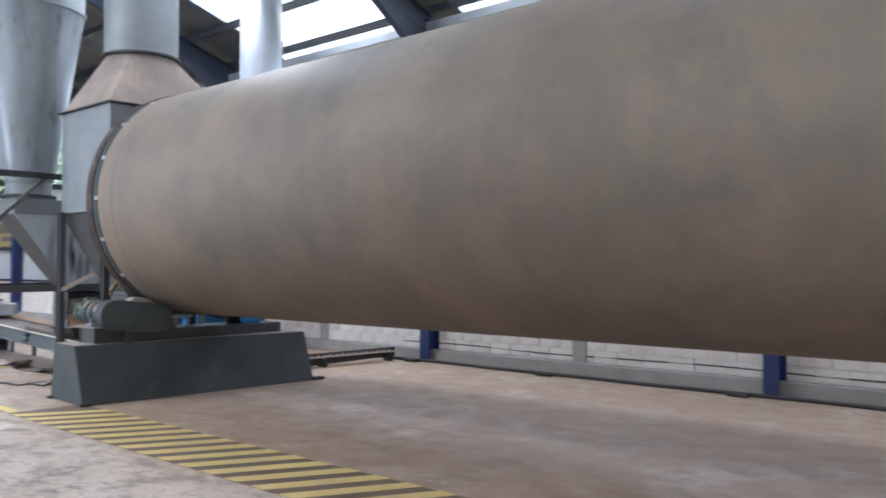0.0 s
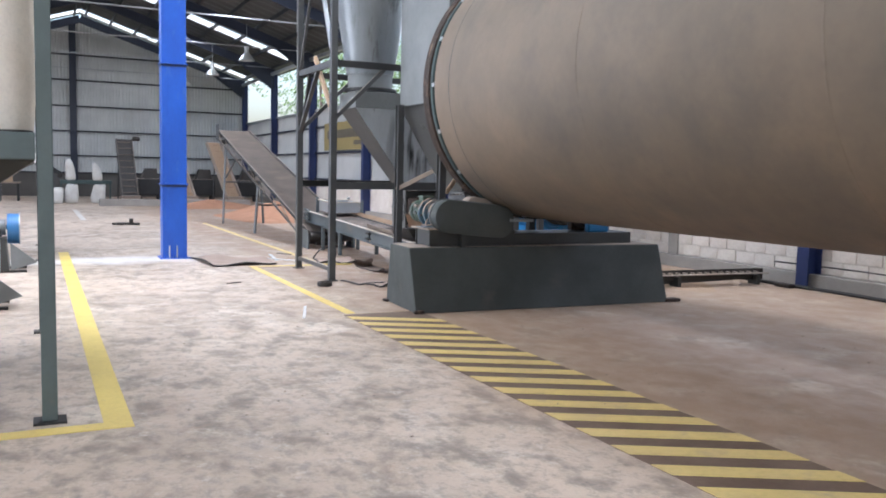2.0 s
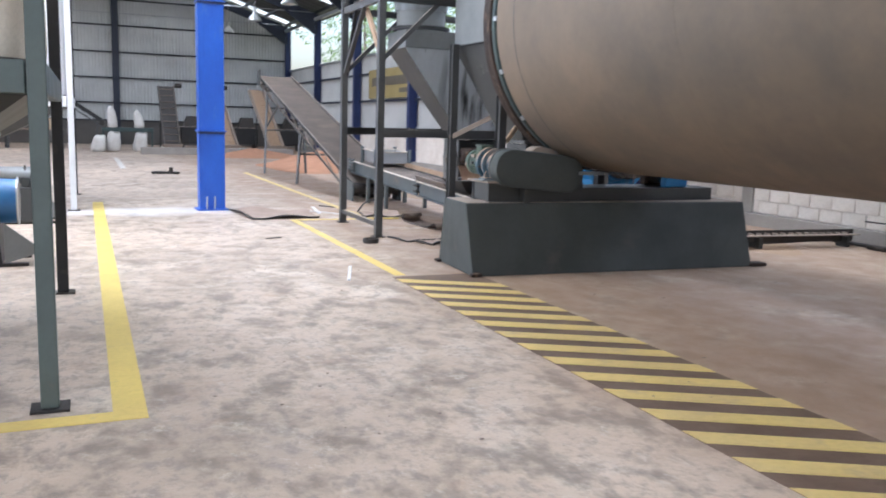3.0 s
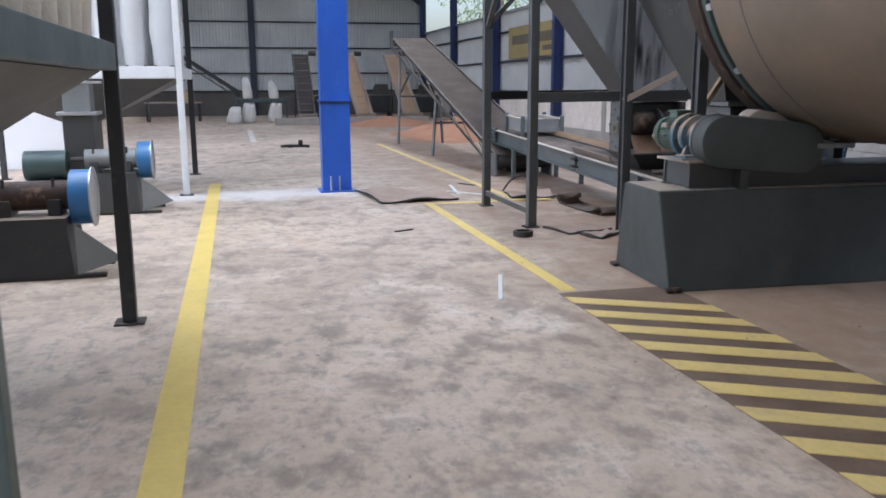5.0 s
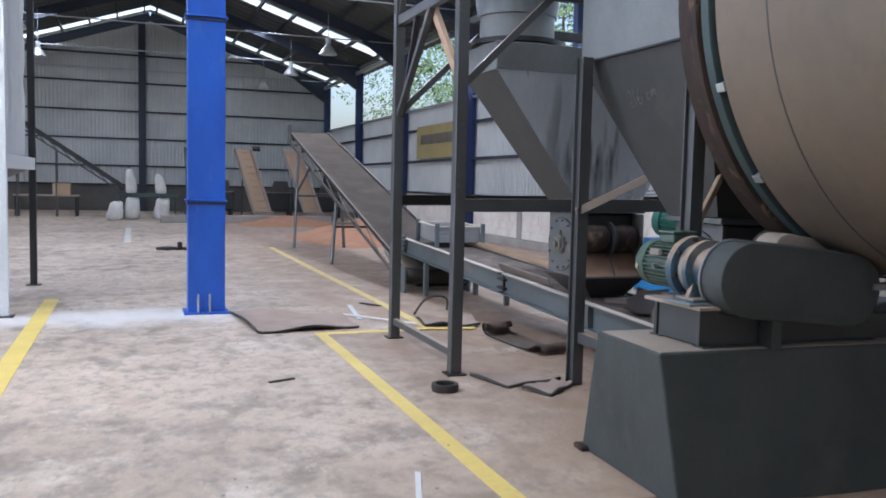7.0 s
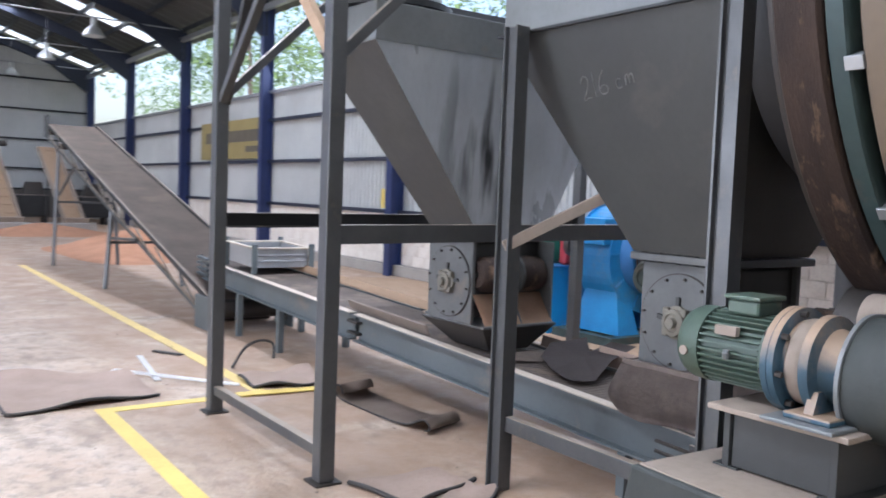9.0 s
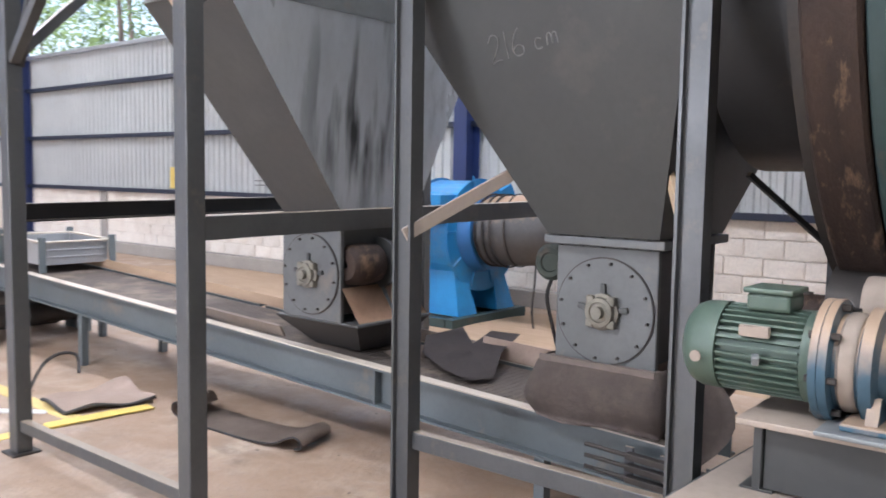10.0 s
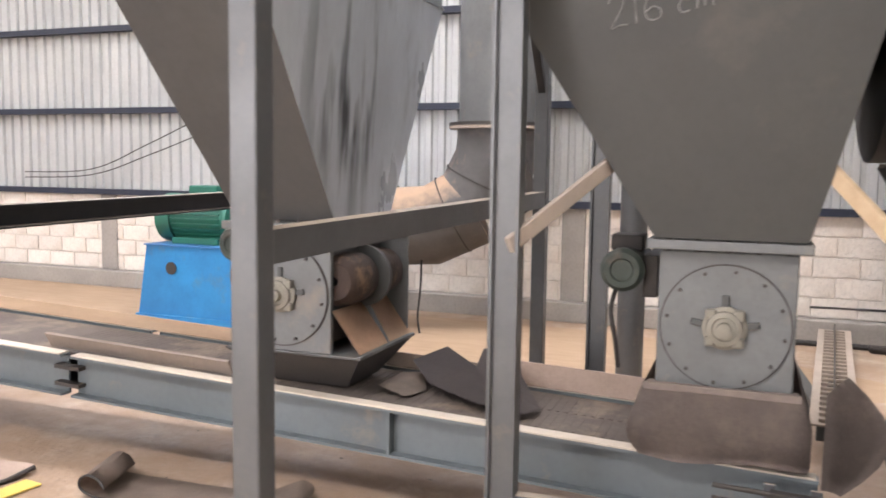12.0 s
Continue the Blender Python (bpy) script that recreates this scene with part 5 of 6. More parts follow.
# ---- inclined conveyor ----
def incline(name, a, b, width, label, group, legs, mats=("belt", "rail_edge"), rail=0.16):
    a, b = Vector(a), Vector(b)
    t = thing(name, a, label, "conveyor", group)
    d = (b - a)
    side = Vector((d.y, -d.x, 0)).normalized() * width / 2
    for s in (-1, 1):
        part("side_rail", Bar(a + side * s + Vector((0, 0, 0.02)), b + side * s + Vector((0, 0, 0.02)), 0.03, rail), mats[1], t)
        part("side_truss", Bar(a + side * s - Vector((0, 0, 0.22)), b + side * s - Vector((0, 0, 0.22)), 0.03, 0.05), "post", t)
        for k in range(9):
            p = a + d * (k + 0.3) / 9 + side * s
            part("lattice", Bar(p - Vector((0, 0, 0.2)), p + d / 14 - Vector((0, 0, 0.05)), 0.02, 0.02), "post", t)
    bm = bmesh.new()
    n = 30
    rows = []
    for k in range(n + 1):
        p = a + d * k / n
        rows.append([bm.verts.new(p + side * 0.93 * s + Vector((0, 0, 0.015 + (0.012 if abs(s) == 1 else 0)))) for s in (-1, -0.4, 0.4, 1)])
    for r0, r1 in zip(rows, rows[1:]):
        for k in range(3):
            bm.faces.new((r0[k], r0[k + 1], r1[k + 1], r1[k]))
    bmesh.ops.solidify(bm, geom=bm.faces[:], thickness=0.01)
    part("belt", bm, mats[0], t, "dusty belt")
    for p in (a, b):
        part("end_roller", Cyl(p - side * 0.95 - Vector((0, 0, 0.09)), p + side * 0.95 - Vector((0, 0, 0.09)), 0.10, None, 24), "dark_metal", t, "", "auto")
    for f, dy in legs:
        p = a + d * f
        for s in (-1, 1):
            part("leg", Bar((p + side * s * 1.25).to_2d().to_3d() + Vector((0, dy, 0)), p + side * s * 1.02 - Vector((0, 0, 0.2)), 0.05, 0.05), "post", t)
        q = p - Vector((0, 0, p.z * 0.5))
        part("leg_brace", Bar(q - side * 1.1, q + side * 1.1, 0.04, 0.04), "post", t)
    return t


main_incline = incline("inclined_conveyor", (1.55, 7.62, 0.31), (1.55, 16.6, 2.60), 0.90, "long dusty belt conveyor rising towards the gable", "", ((0.45, -0.1), (0.87, -0.15)), ("belt", "post_dark"), 0.07)
for x in (1.08, 2.02):
    part("foot_plate", Box((x - 0.012, 7.50, 0.0), (x + 0.012, 7.98, 0.36), 0.006), "beam", main_incline)
    for f in (0.30, 0.72):
        q = Vector((x, 7.62 + 8.98 * f, 0.31 + 2.29 * f - 0.2))
        g = 0.45 if f < 0.5 else 0.87
        part("knee_brace", Bar(q, (x, 7.62 + 8.98 * g - 0.08, (0.31 + 2.29 * g) * 0.55), 0.04, 0.04), "post", main_incline)
part("head_plate", Box((1.075, 16.35, 2.36), (1.09, 16.75, 2.78), 0.004), "post", main_incline)

# ---- filter houses beside the aisle ----
def filter_house(y0, y1, x1, cloth, postmats, label, ledge_mat, bags_y, top, seed):
    x0 = x1 - 2.9
    rnd = random.Random(seed)
    t = thing("filter_house", ((x0 + x1) / 2, (y0 + y1) / 2, 0), label, "dust filter", "dust filter houses")
    k = 0
    for x in (x1, x0):
        for y in (y0, y1):
            p = part("post", Bar((x, y, 0.012), (x, y, top), 0.085, 0.085, 0.006), postmats[k], t)
            part("foot_plate", Box((x - 0.09, y - 0.08, 0), (x + 0.09, y + 0.08, 0.012)), "dark_metal", p)
            k += 1
    for y in (y0, y1):
        part("ledge_beam", Box((x0 + 0.05, y - 0.04, 1.545), (x1 - 0.05, y + 0.04, 1.70), 0.005), ledge_mat, t)
        part("top_beam", Box((x0 + 0.05, y - 0.04, top - 0.12), (x1 - 0.05, y + 0.04, top), 0.005), ledge_mat, t)
    for x in (x0, x1):
        part("ledge_beam", Box((x - 0.04, y0 + 0.05, 1.545), (x + 0.04, y1 - 0.05, 1.70), 0.005), ledge_mat, t)
        part("top_beam", Box((x - 0.04, y0 + 0.05, top - 0.12), (x + 0.04, y1 - 0.05, top), 0.005), ledge_mat, t)
    part("tube_sheet", Box((x0 + 0.05, y0 + 0.05, 1.65), (x1 - 0.05, y1 - 0.05, 1.672)), ledge_mat, t)
    part("hopper", hull(bmesh.new(), rect((x0 + x1) / 2 - 0.25, (x0 + x1) / 2 + 0.25, (y0 + y1) / 2 - 0.25, (y0 + y1) / 2 + 0.25, 0.72 if y0 < 0 else 0.96),
                        rect(x0 + 0.05, x1 - 0.05, y0 + 0.05, y1 - 0.05, 1.542)), "grey", t, "dark grey pyramid hopper")
    part("outlet", Box(((x0 + x1) / 2 - 0.22, (y0 + y1) / 2 - 0.22, 0.0), ((x0 + x1) / 2 + 0.22, (y0 + y1) / 2 + 0.22, 0.72 if y0 < 0 else 0.96), 0.01), "grey", t)
    part("header", Box((x0 + 0.05, y0 + 0.05, top - 0.03), (x1 - 0.05, y1 - 0.05, top + 0.55), 0.01), ledge_mat, t)
    nx = 8
    for i in range(nx):
        for j in range(bags_y):
            if 1 < i < nx - 1 and 0 < j < bags_y - 1:
                continue
            x = x1 - 0.20 - i * (x1 - x0 - 0.4) / (nx - 1)
            y = y0 + 0.20 + j * (y1 - y0 - 0.4) / (bags_y - 1)
            r = min((y1 - y0 - 0.4) / (bags_y - 1), 0.36) * 0.485
            bm = bmesh.new()
            prof = []
            ph = rnd.uniform(0, 6)
            n = 12
            for q in range(n + 1):
                f = q / n
                w = r * (1 + 0.03 * math.sin(ph + f * 17) + 0.02 * math.sin(ph * 2 + f * 41))
                if f < 0.03:
                    w *= 0.86
                prof.append((f * (top - 1.70), w))
            lathe(bm, prof, (x, y, 1.672), (0, 0, 1), 14)
            for v in bm.verts:
                v.co.x += 0.012 * math.sin(9 * v.co.z + ph)
                v.co.y += 0.012 * math.cos(7 * v.co.z + ph)
            part("filter_bag", bm, cloth, t, "", True)
            part("bag_clamp", lathe(bmesh.new(), [(0, r * 0.9), (0, r * 0.93), (0.025, r * 0.93), (0.025, r * 0.9)], (x, y, 1.69), (0, 0, 1), 14), "dark_metal", t)
    return t


filter_house(-2.80, 0.16, -3.62, "fabric_cream", ("green_grey", "post_dark", "green_grey", "post_dark"),
             "dust filter with stained cream cloth bags on green-grey posts", "green_grey", 9, 4.9, 3)
filter_house(6.50, 9.25, -3.60, "fabric_white", ("daylit_steel", "post_dark", "daylit_steel", "post_dark"),
             "dust filter with clean white cloth bags on posts whitened as daylit", "daylit_steel", 9, 4.7, 5)


def fan_unit(x, y, base_mat, body_mat, label):
    """A belt-driven blower: base box, bearing housing, guarded pulley, motor, brace."""
    t = thing("blower", (x - 0.3, y + 0.3, 0), label, "blower", "blowers beside the aisle")
    part("base_box", hull(bmesh.new(), rect(x - 0.62, x, y, y + 0.62, 0.03), rect(x - 0.58, x - 0.04, y + 0.03, y + 0.59, 0.47)), base_mat, t)
    part("skid", Box((x - 0.70, y + 0.02, 0.0), (x + 0.22, y + 0.09, 0.03)), "dark_metal", t)
    part("skid", Box((x - 0.70, y + 0.53, 0.0), (x + 0.22, y + 0.60, 0.03)), "dark_metal", t)
    part("bearing_housing", Cyl((x - 0.60, y + 0.3, 0.62), (x - 0.04, y + 0.3, 0.62), 0.115, None, 28), body_mat, t, "", "auto")
    for xx in (x - 0.50, x - 0.14):
        part("pedestal", Box((xx - 0.05, y + 0.18, 0.47), (xx + 0.05, y + 0.42, 0.60), 0.01), base_mat, t)
        part("cap_bolt", Cyl((xx, y + 0.22, 0.66), (xx, y + 0.22, 0.76), 0.014, None, 8), "dark_metal", t)
    part("shaft", Cyl((x - 0.75, y + 0.3, 0.62), (x + 0.12, y + 0.3, 0.62), 0.03, None, 16), "dark_metal", t)
    g = part("pulley_guard", Cyl((x - 0.02, y + 0.3, 0.60), (x + 0.13, y + 0.3, 0.60), 0.215, None, 36), "guard_blue", t, "blue round pulley guard", "auto")
    part("guard_rim", lathe(bmesh.new(), [(0, 0.17), (0, 0.235), (0.012, 0.235), (0.012, 0.17)], (x + 0.13, y + 0.3, 0.60), (1, 0, 0), 36), "galv", g, "pale rim", "auto")
    part("guard_face", Cyl((x + 0.131, y + 0.3, 0.60), (x + 0.137, y + 0.3, 0.60), 0.17, None, 36), "galv", g, "pale face plate")
    part("brace_plate", hull(bmesh.new(), [(x + 0.02, y + 0.02, 0.03), (x + 0.36, y + 0.02, 0.14), (x + 0.30, y + 0.02, 0.19), (x + 0.02, y + 0.02, 0.42)],
                             [(x + 0.02, y + 0.035, 0.03), (x + 0.36, y + 0.035, 0.14), (x + 0.30, y + 0.035, 0.19), (x + 0.02, y + 0.035, 0.42)]), "grey_light", t, "pale triangular brace")
    part("motor", Cyl((x - 1.25, y + 0.32, 0.56), (x - 0.80, y + 0.32, 0.56), 0.17, None, 28), "teal", t, "dark green motor", "auto")
    part("motor_stand", Box((x - 1.22, y + 0.12, 0.0), (x - 0.82, y + 0.5, 0.40), 0.01), base_mat, t)
    return t


fan_unit(-4.17, 1.52, "post_dark", "rust", "dark belt-driven blower with a blue pulley guard")
fan_unit(-4.02, 4.88, "grey", "grey_light", "grey belt-driven blower with a blue pulley guard")
dt = thing("flanged_duct", (-4.65, 5.5, 0), "square grey duct stub with a pale flange", "duct")
part("duct_body", Box((-4.86, 5.30, 0.0), (-4.52, 5.64, 1.12), 0.008), "grey", dt)
part("flange", Box((-4.91, 5.25, 1.12), (-4.47, 5.69, 1.16), 0.004), "galv", dt)
part("upper_duct", Box((-4.84, 5.32, 1.16), (-4.54, 5.62, 1.48), 0.008), "grey_light", dt)
part("upper_flange", Box((-4.80, 5.30, 1.48), (-4.44, 5.62, 1.51), 0.004), "galv", dt)
shp = thing("white_sheet", (-6.6, 11.0, 0.3), "white sheet panel leaning in the hall", "panel")
part("panel", Box((-7.3, 10.9, 0.0), (-5.85, 10.93, 1.05), 0.004, None), "fabric_white", shp)
part("panel_foot", Box((-7.2, 10.93, 0.0), (-5.9, 11.3, 0.03), 0.004), "dark_metal", shp)

# ---- the far end ----
def cloth_bag(x, y, z0, z1, r0, r1, ph):
    """A slack cloth bag, squarish across, with folds and an uneven tied top."""
    bm = bmesh.new()
    rings = []
    for f, w in ((0, 0.7), (0.04, 0.95), (0.3, 1.06), (0.6, 1.0), (0.85, 0.93), (0.95, 0.75), (1.0, 0.3)):
        r = (r0 + (r1 - r0) * f) * w
        ring = []
        for k in range(24):
            q = 2 * math.pi * k / 24
            c, d = math.cos(q), math.sin(q)
            e = 1 / (abs(c) ** 3.2 + abs(d) ** 3.2) ** (1 / 3.2)
            fold = 1 + 0.07 * math.sin(4 * q + 5 * f + ph) + 0.04 * math.sin(7 * q - 9 * f + 2 * ph)
            ring.append(bm.verts.new((x + 0.10 * f * f * math.sin(ph) + r * e * fold * c, y + r * e * fold * d, z0 + (z1 - z0) * f * (1 + (0.05 * math.sin(2 * q + ph) if f > 0.8 else 0)))))
        rings.append(ring)
    for a, b in zip(rings, rings[1:]):
        for k in range(24):
            bm.faces.new((a[k], a[(k + 1) % 24], b[(k + 1) % 24], b[k]))
    bm.faces.new(rings[0][::-1])
    bm.faces.new(rings[-1])
    return bm


def dust_extractor():
    t = thing("dust_extractor", (-2.0, 28.1, 0), "twin dust extractor with white cloth bags on a green bar", "dust extractor")
    part("bar", Box((-2.80, 28.0, 0.78), (-0.9, 28.25, 0.93), 0.01), "teal", t, "dark green bar")
    for x, top in ((-2.40, 1.72), (-1.42, 1.60)):
        part("upper_bag", cloth_bag(x, 28.12, 0.93, top, 0.19, 0.13, x), "sack", t, "", True)
        part("lower_bag", cloth_bag(x, 28.12, 0.02, 0.78, 0.25, 0.24, x + 3), "sack", t, "", True)
    for x in (-2.75, -0.95):
        part("leg", Bar((x, 28.12, 0), (x, 28.12, 0.78), 0.06, 0.06), "teal", t)
    return t


dust_extractor()
sk = thing("sack", (-2.95, 27.9, 0), "slumped woven white sack on the floor", "sack")
bm = cloth_bag(-2.95, 27.9, 0.0, 0.62, 0.27, 0.22, 1.3)
part("bag", bm, "sack", sk, "", True)


def steep_conveyor(x, y, lean, mat, label, w=0.62):
    t = thing("steep_conveyor", (x, y, 0), label, "conveyor", "steep conveyors at the far end")
    a, b = Vector((x, y, 0.25)), Vector((x - lean, y + 1.5, 2.68))
    for s in (-1, 1):
        part("side_rail", Bar(a + Vector((s * w / 2, 0, 0)), b + Vector((s * w / 2, 0, 0)), 0.06, 0.16), "grey_dusty" if mat != "rubber" else "post_dark", t)
        part("leg", Bar((x + s * w / 2 - lean * 0.5, y + 1.6, 0), (x + s * w / 2 - lean * 0.6, y + 0.9, 1.6), 0.05, 0.05), "post", t)
    part("belt", Bar(a, b, w - 0.06, 0.03), mat, t, "belt")
    for k in range(9):
        p = a + (b - a) * (k + 0.5) / 9 + Vector((0, -0.03, 0.015))
        part("cleat", Bar(p - Vector((w / 2 - 0.06, 0, 0)), p + Vector((w / 2 - 0.06, 0, 0)), 0.03, 0.03), "belt" if mat == "rubber" else "plywood", t)
    part("head_motor", Cyl(b + Vector((w / 2 + 0.05, 0, 0.05)), b + Vector((w / 2 + 0.35, 0, 0.05)), 0.10, None, 20), "dark_metal", t, "", "auto")
    part("feed_tray", hull(bmesh.new(), rect(x - w / 2, x + w / 2, y - 0.45, y + 0.05, 0.02), rect(x - w / 2 - 0.08, x + w / 2 + 0.08, y - 0.55, y + 0.05, 0.28)), "grey_dusty", t)
    return t


steep_conveyor(-0.05, 29.6, 0.1, "rubber", "steep black-belted conveyor leaning at the far end")
steep_conveyor(2.35, 29.8, 0.55, "plywood", "steep dusty tan conveyor leaning at the far end")
steep_conveyor(4.3, 29.6, 0.6, "plywood", "steep dusty tan conveyor leaning at the far end")
incline("dark_conveyor", (-2.75, 30.3, 1.15), (-6.4, 30.3, 3.6), 0.45, "dark narrow conveyor rising along the gable", "", ((0.05, 0), (0.6, 0), (0.95, 0)), ("rubber", "post_dark"))
wb = thing("workbench", (-5.2, 30.8, 0), "low grey workbench with pale boxes by the gable", "bench")
part("top", Box((-6.4, 30.4, 0.72), (-4.2, 31.1, 0.78), 0.01), "grey_dusty", wb)
for x in (-6.3, -4.3):
    part("leg", Box((x - 0.05, 30.45, 0), (x + 0.05, 31.05, 0.72)), "post_dark", wb)
cbx = thing("carton", (-4.8, 30.7, 0.78), "pale brown carton on the workbench", "carton")
part("body", Box((-5.1, 30.5, 0.78), (-4.5, 30.95, 1.2), 0.01), "pine", cbx)
kb = thing("concrete_kerb", (1.3, 26.2, 0), "low pale concrete kerb on the hall floor", "kerb")
part("kerb", Box((-1.5, 25.9, 0), (4.2, 26.3, 0.26), 0.02), "cement", kb)


def dark_machine(x, y, label):
    t = thing("chipper", (x, y, 0), label, "machine", "dark machines at the far end")
    part("body", Box((x - 0.5, y - 0.4, 0.25), (x + 0.5, y + 0.4, 1.0), 0.05), "post_dark", t)
    part("hood", hull(bmesh.new(), rect(x - 0.35, x + 0.35, y - 0.3, y + 0.3, 1.0), rect(x - 0.2, x + 0.3, y - 0.2, y + 0.2, 1.45)), "dark_metal", t)
    part("flywheel", Cyl((x - 0.62, y, 0.62), (x - 0.5, y, 0.62), 0.36, None, 28), "dark_metal", t, "", "auto")
    for dx in (-0.4, 0.4):
        part("leg", Box((x + dx - 0.06, y - 0.35, 0), (x + dx + 0.06, y + 0.35, 0.25), 0.01), "dark_metal", t)
    return t


dark_machine(0.95, 31.6, "dark grey wood chipper at the far wall")
dark_machine(3.35, 31.8, "dark grey wood chipper at the far wall")
dark_machine(5.2, 31.0, "dark grey wood chipper at the far wall")


def heap(name, cx, cy, rx, ry, h, label, mat="sawdust", seed=1):
    bm = bmesh.new()
    n, m = 40, 14
    rnd = random.Random(seed)
    ph = [rnd.uniform(0, 6.28) for _ in range(6)]
    rings = []
    for j in range(m + 1):
        f = j / m
        ring = []
        for k in range(n):
            a = 2 * math.pi * k / n
            rr = 1 + 0.16 * math.sin(2 * a + ph[0]) + 0.09 * math.sin(5 * a + ph[1])
            x, y = cx + rx * f * rr * math.cos(a), cy + ry * f * rr * math.sin(a)
            z = h * (1 - f) ** 1.3 * (1 + 0.2 * math.sin(3 * x + ph[2]) * math.sin(2.3 * y + ph[3])) + 0.012 * noise.noise((x * 4, y * 4, 0)) * (1 - f)
            ring.append(bm.verts.new((x, y, max(z, 0.0015) if j < m else -0.004)))
        rings.append(ring)
    for a, b in zip(rings, rings[1:]):
        for k in range(n):
            q = (k + 1) % n
            bm.faces.new((a[k], a[q], b[q], b[k]))
    bm.faces.new(rings[0])
    ob = part(name, bm, mat, None, label, True)
    return tagged(ob, label, "sawdust", "", "stuff")


heap("sawdust_pile", 3.3, 18.8, 1.9, 3.4, 0.5, "low heap of reddish sawdust under the conveyor", seed=2)
heap("sawdust_pile", 2.6, 25.2, 1.6, 2.0, 0.35, "low heap of reddish sawdust", seed=4)
heap("sawdust_drift", 4.9, 6.6, 1.45, 5.6, 0.07, "thin drift of pale sawdust along the wall", "plywood", seed=6)
heap("sawdust_drift", 4.2, 9.5, 1.9, 4.0, 0.10, "thin drift of pale sawdust along the wall", "plywood", seed=8)

for x, y, z in ((3.66, 24.25, 5.62), (3.5, 30.25, 5.62), (3.3, 36.25, 5.6), (-5.5, 24.25, 5.7), (-5.5, 30.25, 5.7)):
    t = thing("pendant_lamp", (x, y, z), "unlit bell-shaped metal pendant lamp under the roof", "lamp", "pendant lamps")
    part("shade", lathe(bmesh.new(), [(0, 0.30), (0.03, 0.29), (0.18, 0.20), (0.30, 0.09), (0.34, 0.08)], (x, y, z), (0, 0, 1), 28), "lamp_metal", t, "", True)
    part("ballast", Cyl((x, y, z + 0.32), (x, y, z + 0.52), 0.085, None, 20), "lamp_metal", t, "", "auto")
    part("rod", Cyl((x, y, z + 0.5), (x, y, roof_z(x) - 0.12), 0.012, None, 8), "galv", t)

# banner on the side wall
bn = thing("banner", (X_E - 0.11, 20.6, 2.3), "faded yellow banner with dark unreadable print", "banner")
part("cloth", Box((X_E - 0.115, 18.3, 2.28), (X_E - 0.105, 22.9, 3.30)), "banner_yellow", bn)
part("print_bar", Box((X_E - 0.122, 18.7, 2.72), (X_E - 0.118, 22.5, 3.02)), "banner_dark", bn, "dark print")
part("print_bar", Box((X_E - 0.122, 18.7, 2.45), (X_E - 0.118, 19.6, 2.60)), "banner_dark", bn, "dark print")
ys = thing("yellow_plate", (X_E - 0.1, 12.9, 1.25), "small yellow plate on the wall rail", "sign")
part("plate", Box((X_E - 0.115, 12.62, 1.25), (X_E - 0.10, 12.80, 1.62)), "yellow", ys)

# wall foot: plinth, pilasters, hose
structure("plinth", Box((X_E - 0.16, Y_S, 0.0), (X_E - 0.002, Y_N, 0.20), 0.01), "cement", "grey cement plinth along the wall foot")
for y in (-8.6, -2.75, 3.25, 9.2, 15.2):
    structure("pilaster", Box((X_E - 0.045, y - 0.12, 0.2), (X_E - 0.001, y + 0.12, 1.15), 0.008), "cement", "grey cement pilaster in the block wall")
hose = thing("hose", (6.05, -4.0, 0), "black hose lying along the wall foot", "hose")
rnd = random.Random(11)
pts = [(6.08 + rnd.uniform(-0.05, 0.05), 1.4 - k * 0.9, 0.025) for k in range(14)]
part("hose_run", tube(bmesh.new(), pts, 0.025, 8, 5), "rubber", hose)
cbl = thing("wall_cable", (6.3, -4.0, 0.3), "thin dark cable along the block wall", "cable")
part("cable_run", tube(bmesh.new(), [(X_E - 0.012, 1.0 - k * 1.5, 0.30 + 0.015 * math.sin(k * 2.1)) for k in range(9)], 0.012, 6, 4), "rubber", cbl)
for y in (0.4, -2.4, -5.4):
    c = thing("pipe_clamp", (6.0, y, 0), "dark lump of scrap beside the hose", "scrap", "scrap along the hose")
    part("lump", Box((5.93, y - 0.14, 0.0), (6.06, y + 0.14, 0.06), 0.02), "dark_metal", c)
rail = thing("floor_channel", (4.7, 1.15, 0), "grey steel channel lying on the floor", "steel channel")
part("channel", Box((3.55, 1.05, 0.0), (5.9, 1.13, 0.12), 0.005, Matrix.Translation((3.55, 1.05, 0)) @ pose(0, 0, 0, 0, 0, 6) @ Matrix.Translation((-3.55, -1.05, 0))), "grey", rail)

# ---- blue fan set behind the hoppers ----
FX, FY, FZ = 5.10, 5.36, 0.98
fan = thing("blue_fan", (FX, FY, 0), "big sky-blue scroll fan on a dark steel base", "fan")
seg = 44
ring = []
for k in range(seg):
    a = 2 * math.pi * k / seg + 0.9
    rr = 0.50 + 0.19 * k / seg
    ring.append((rr * math.cos(a), rr * math.sin(a)))


def scroll_slice(y0, y1, f):
    return hull(bmesh.new(), [(FX + u * f, y0, FZ + v * f) for u, v in ring], [(FX + u * f, y1, FZ + v * f) for u, v in ring])


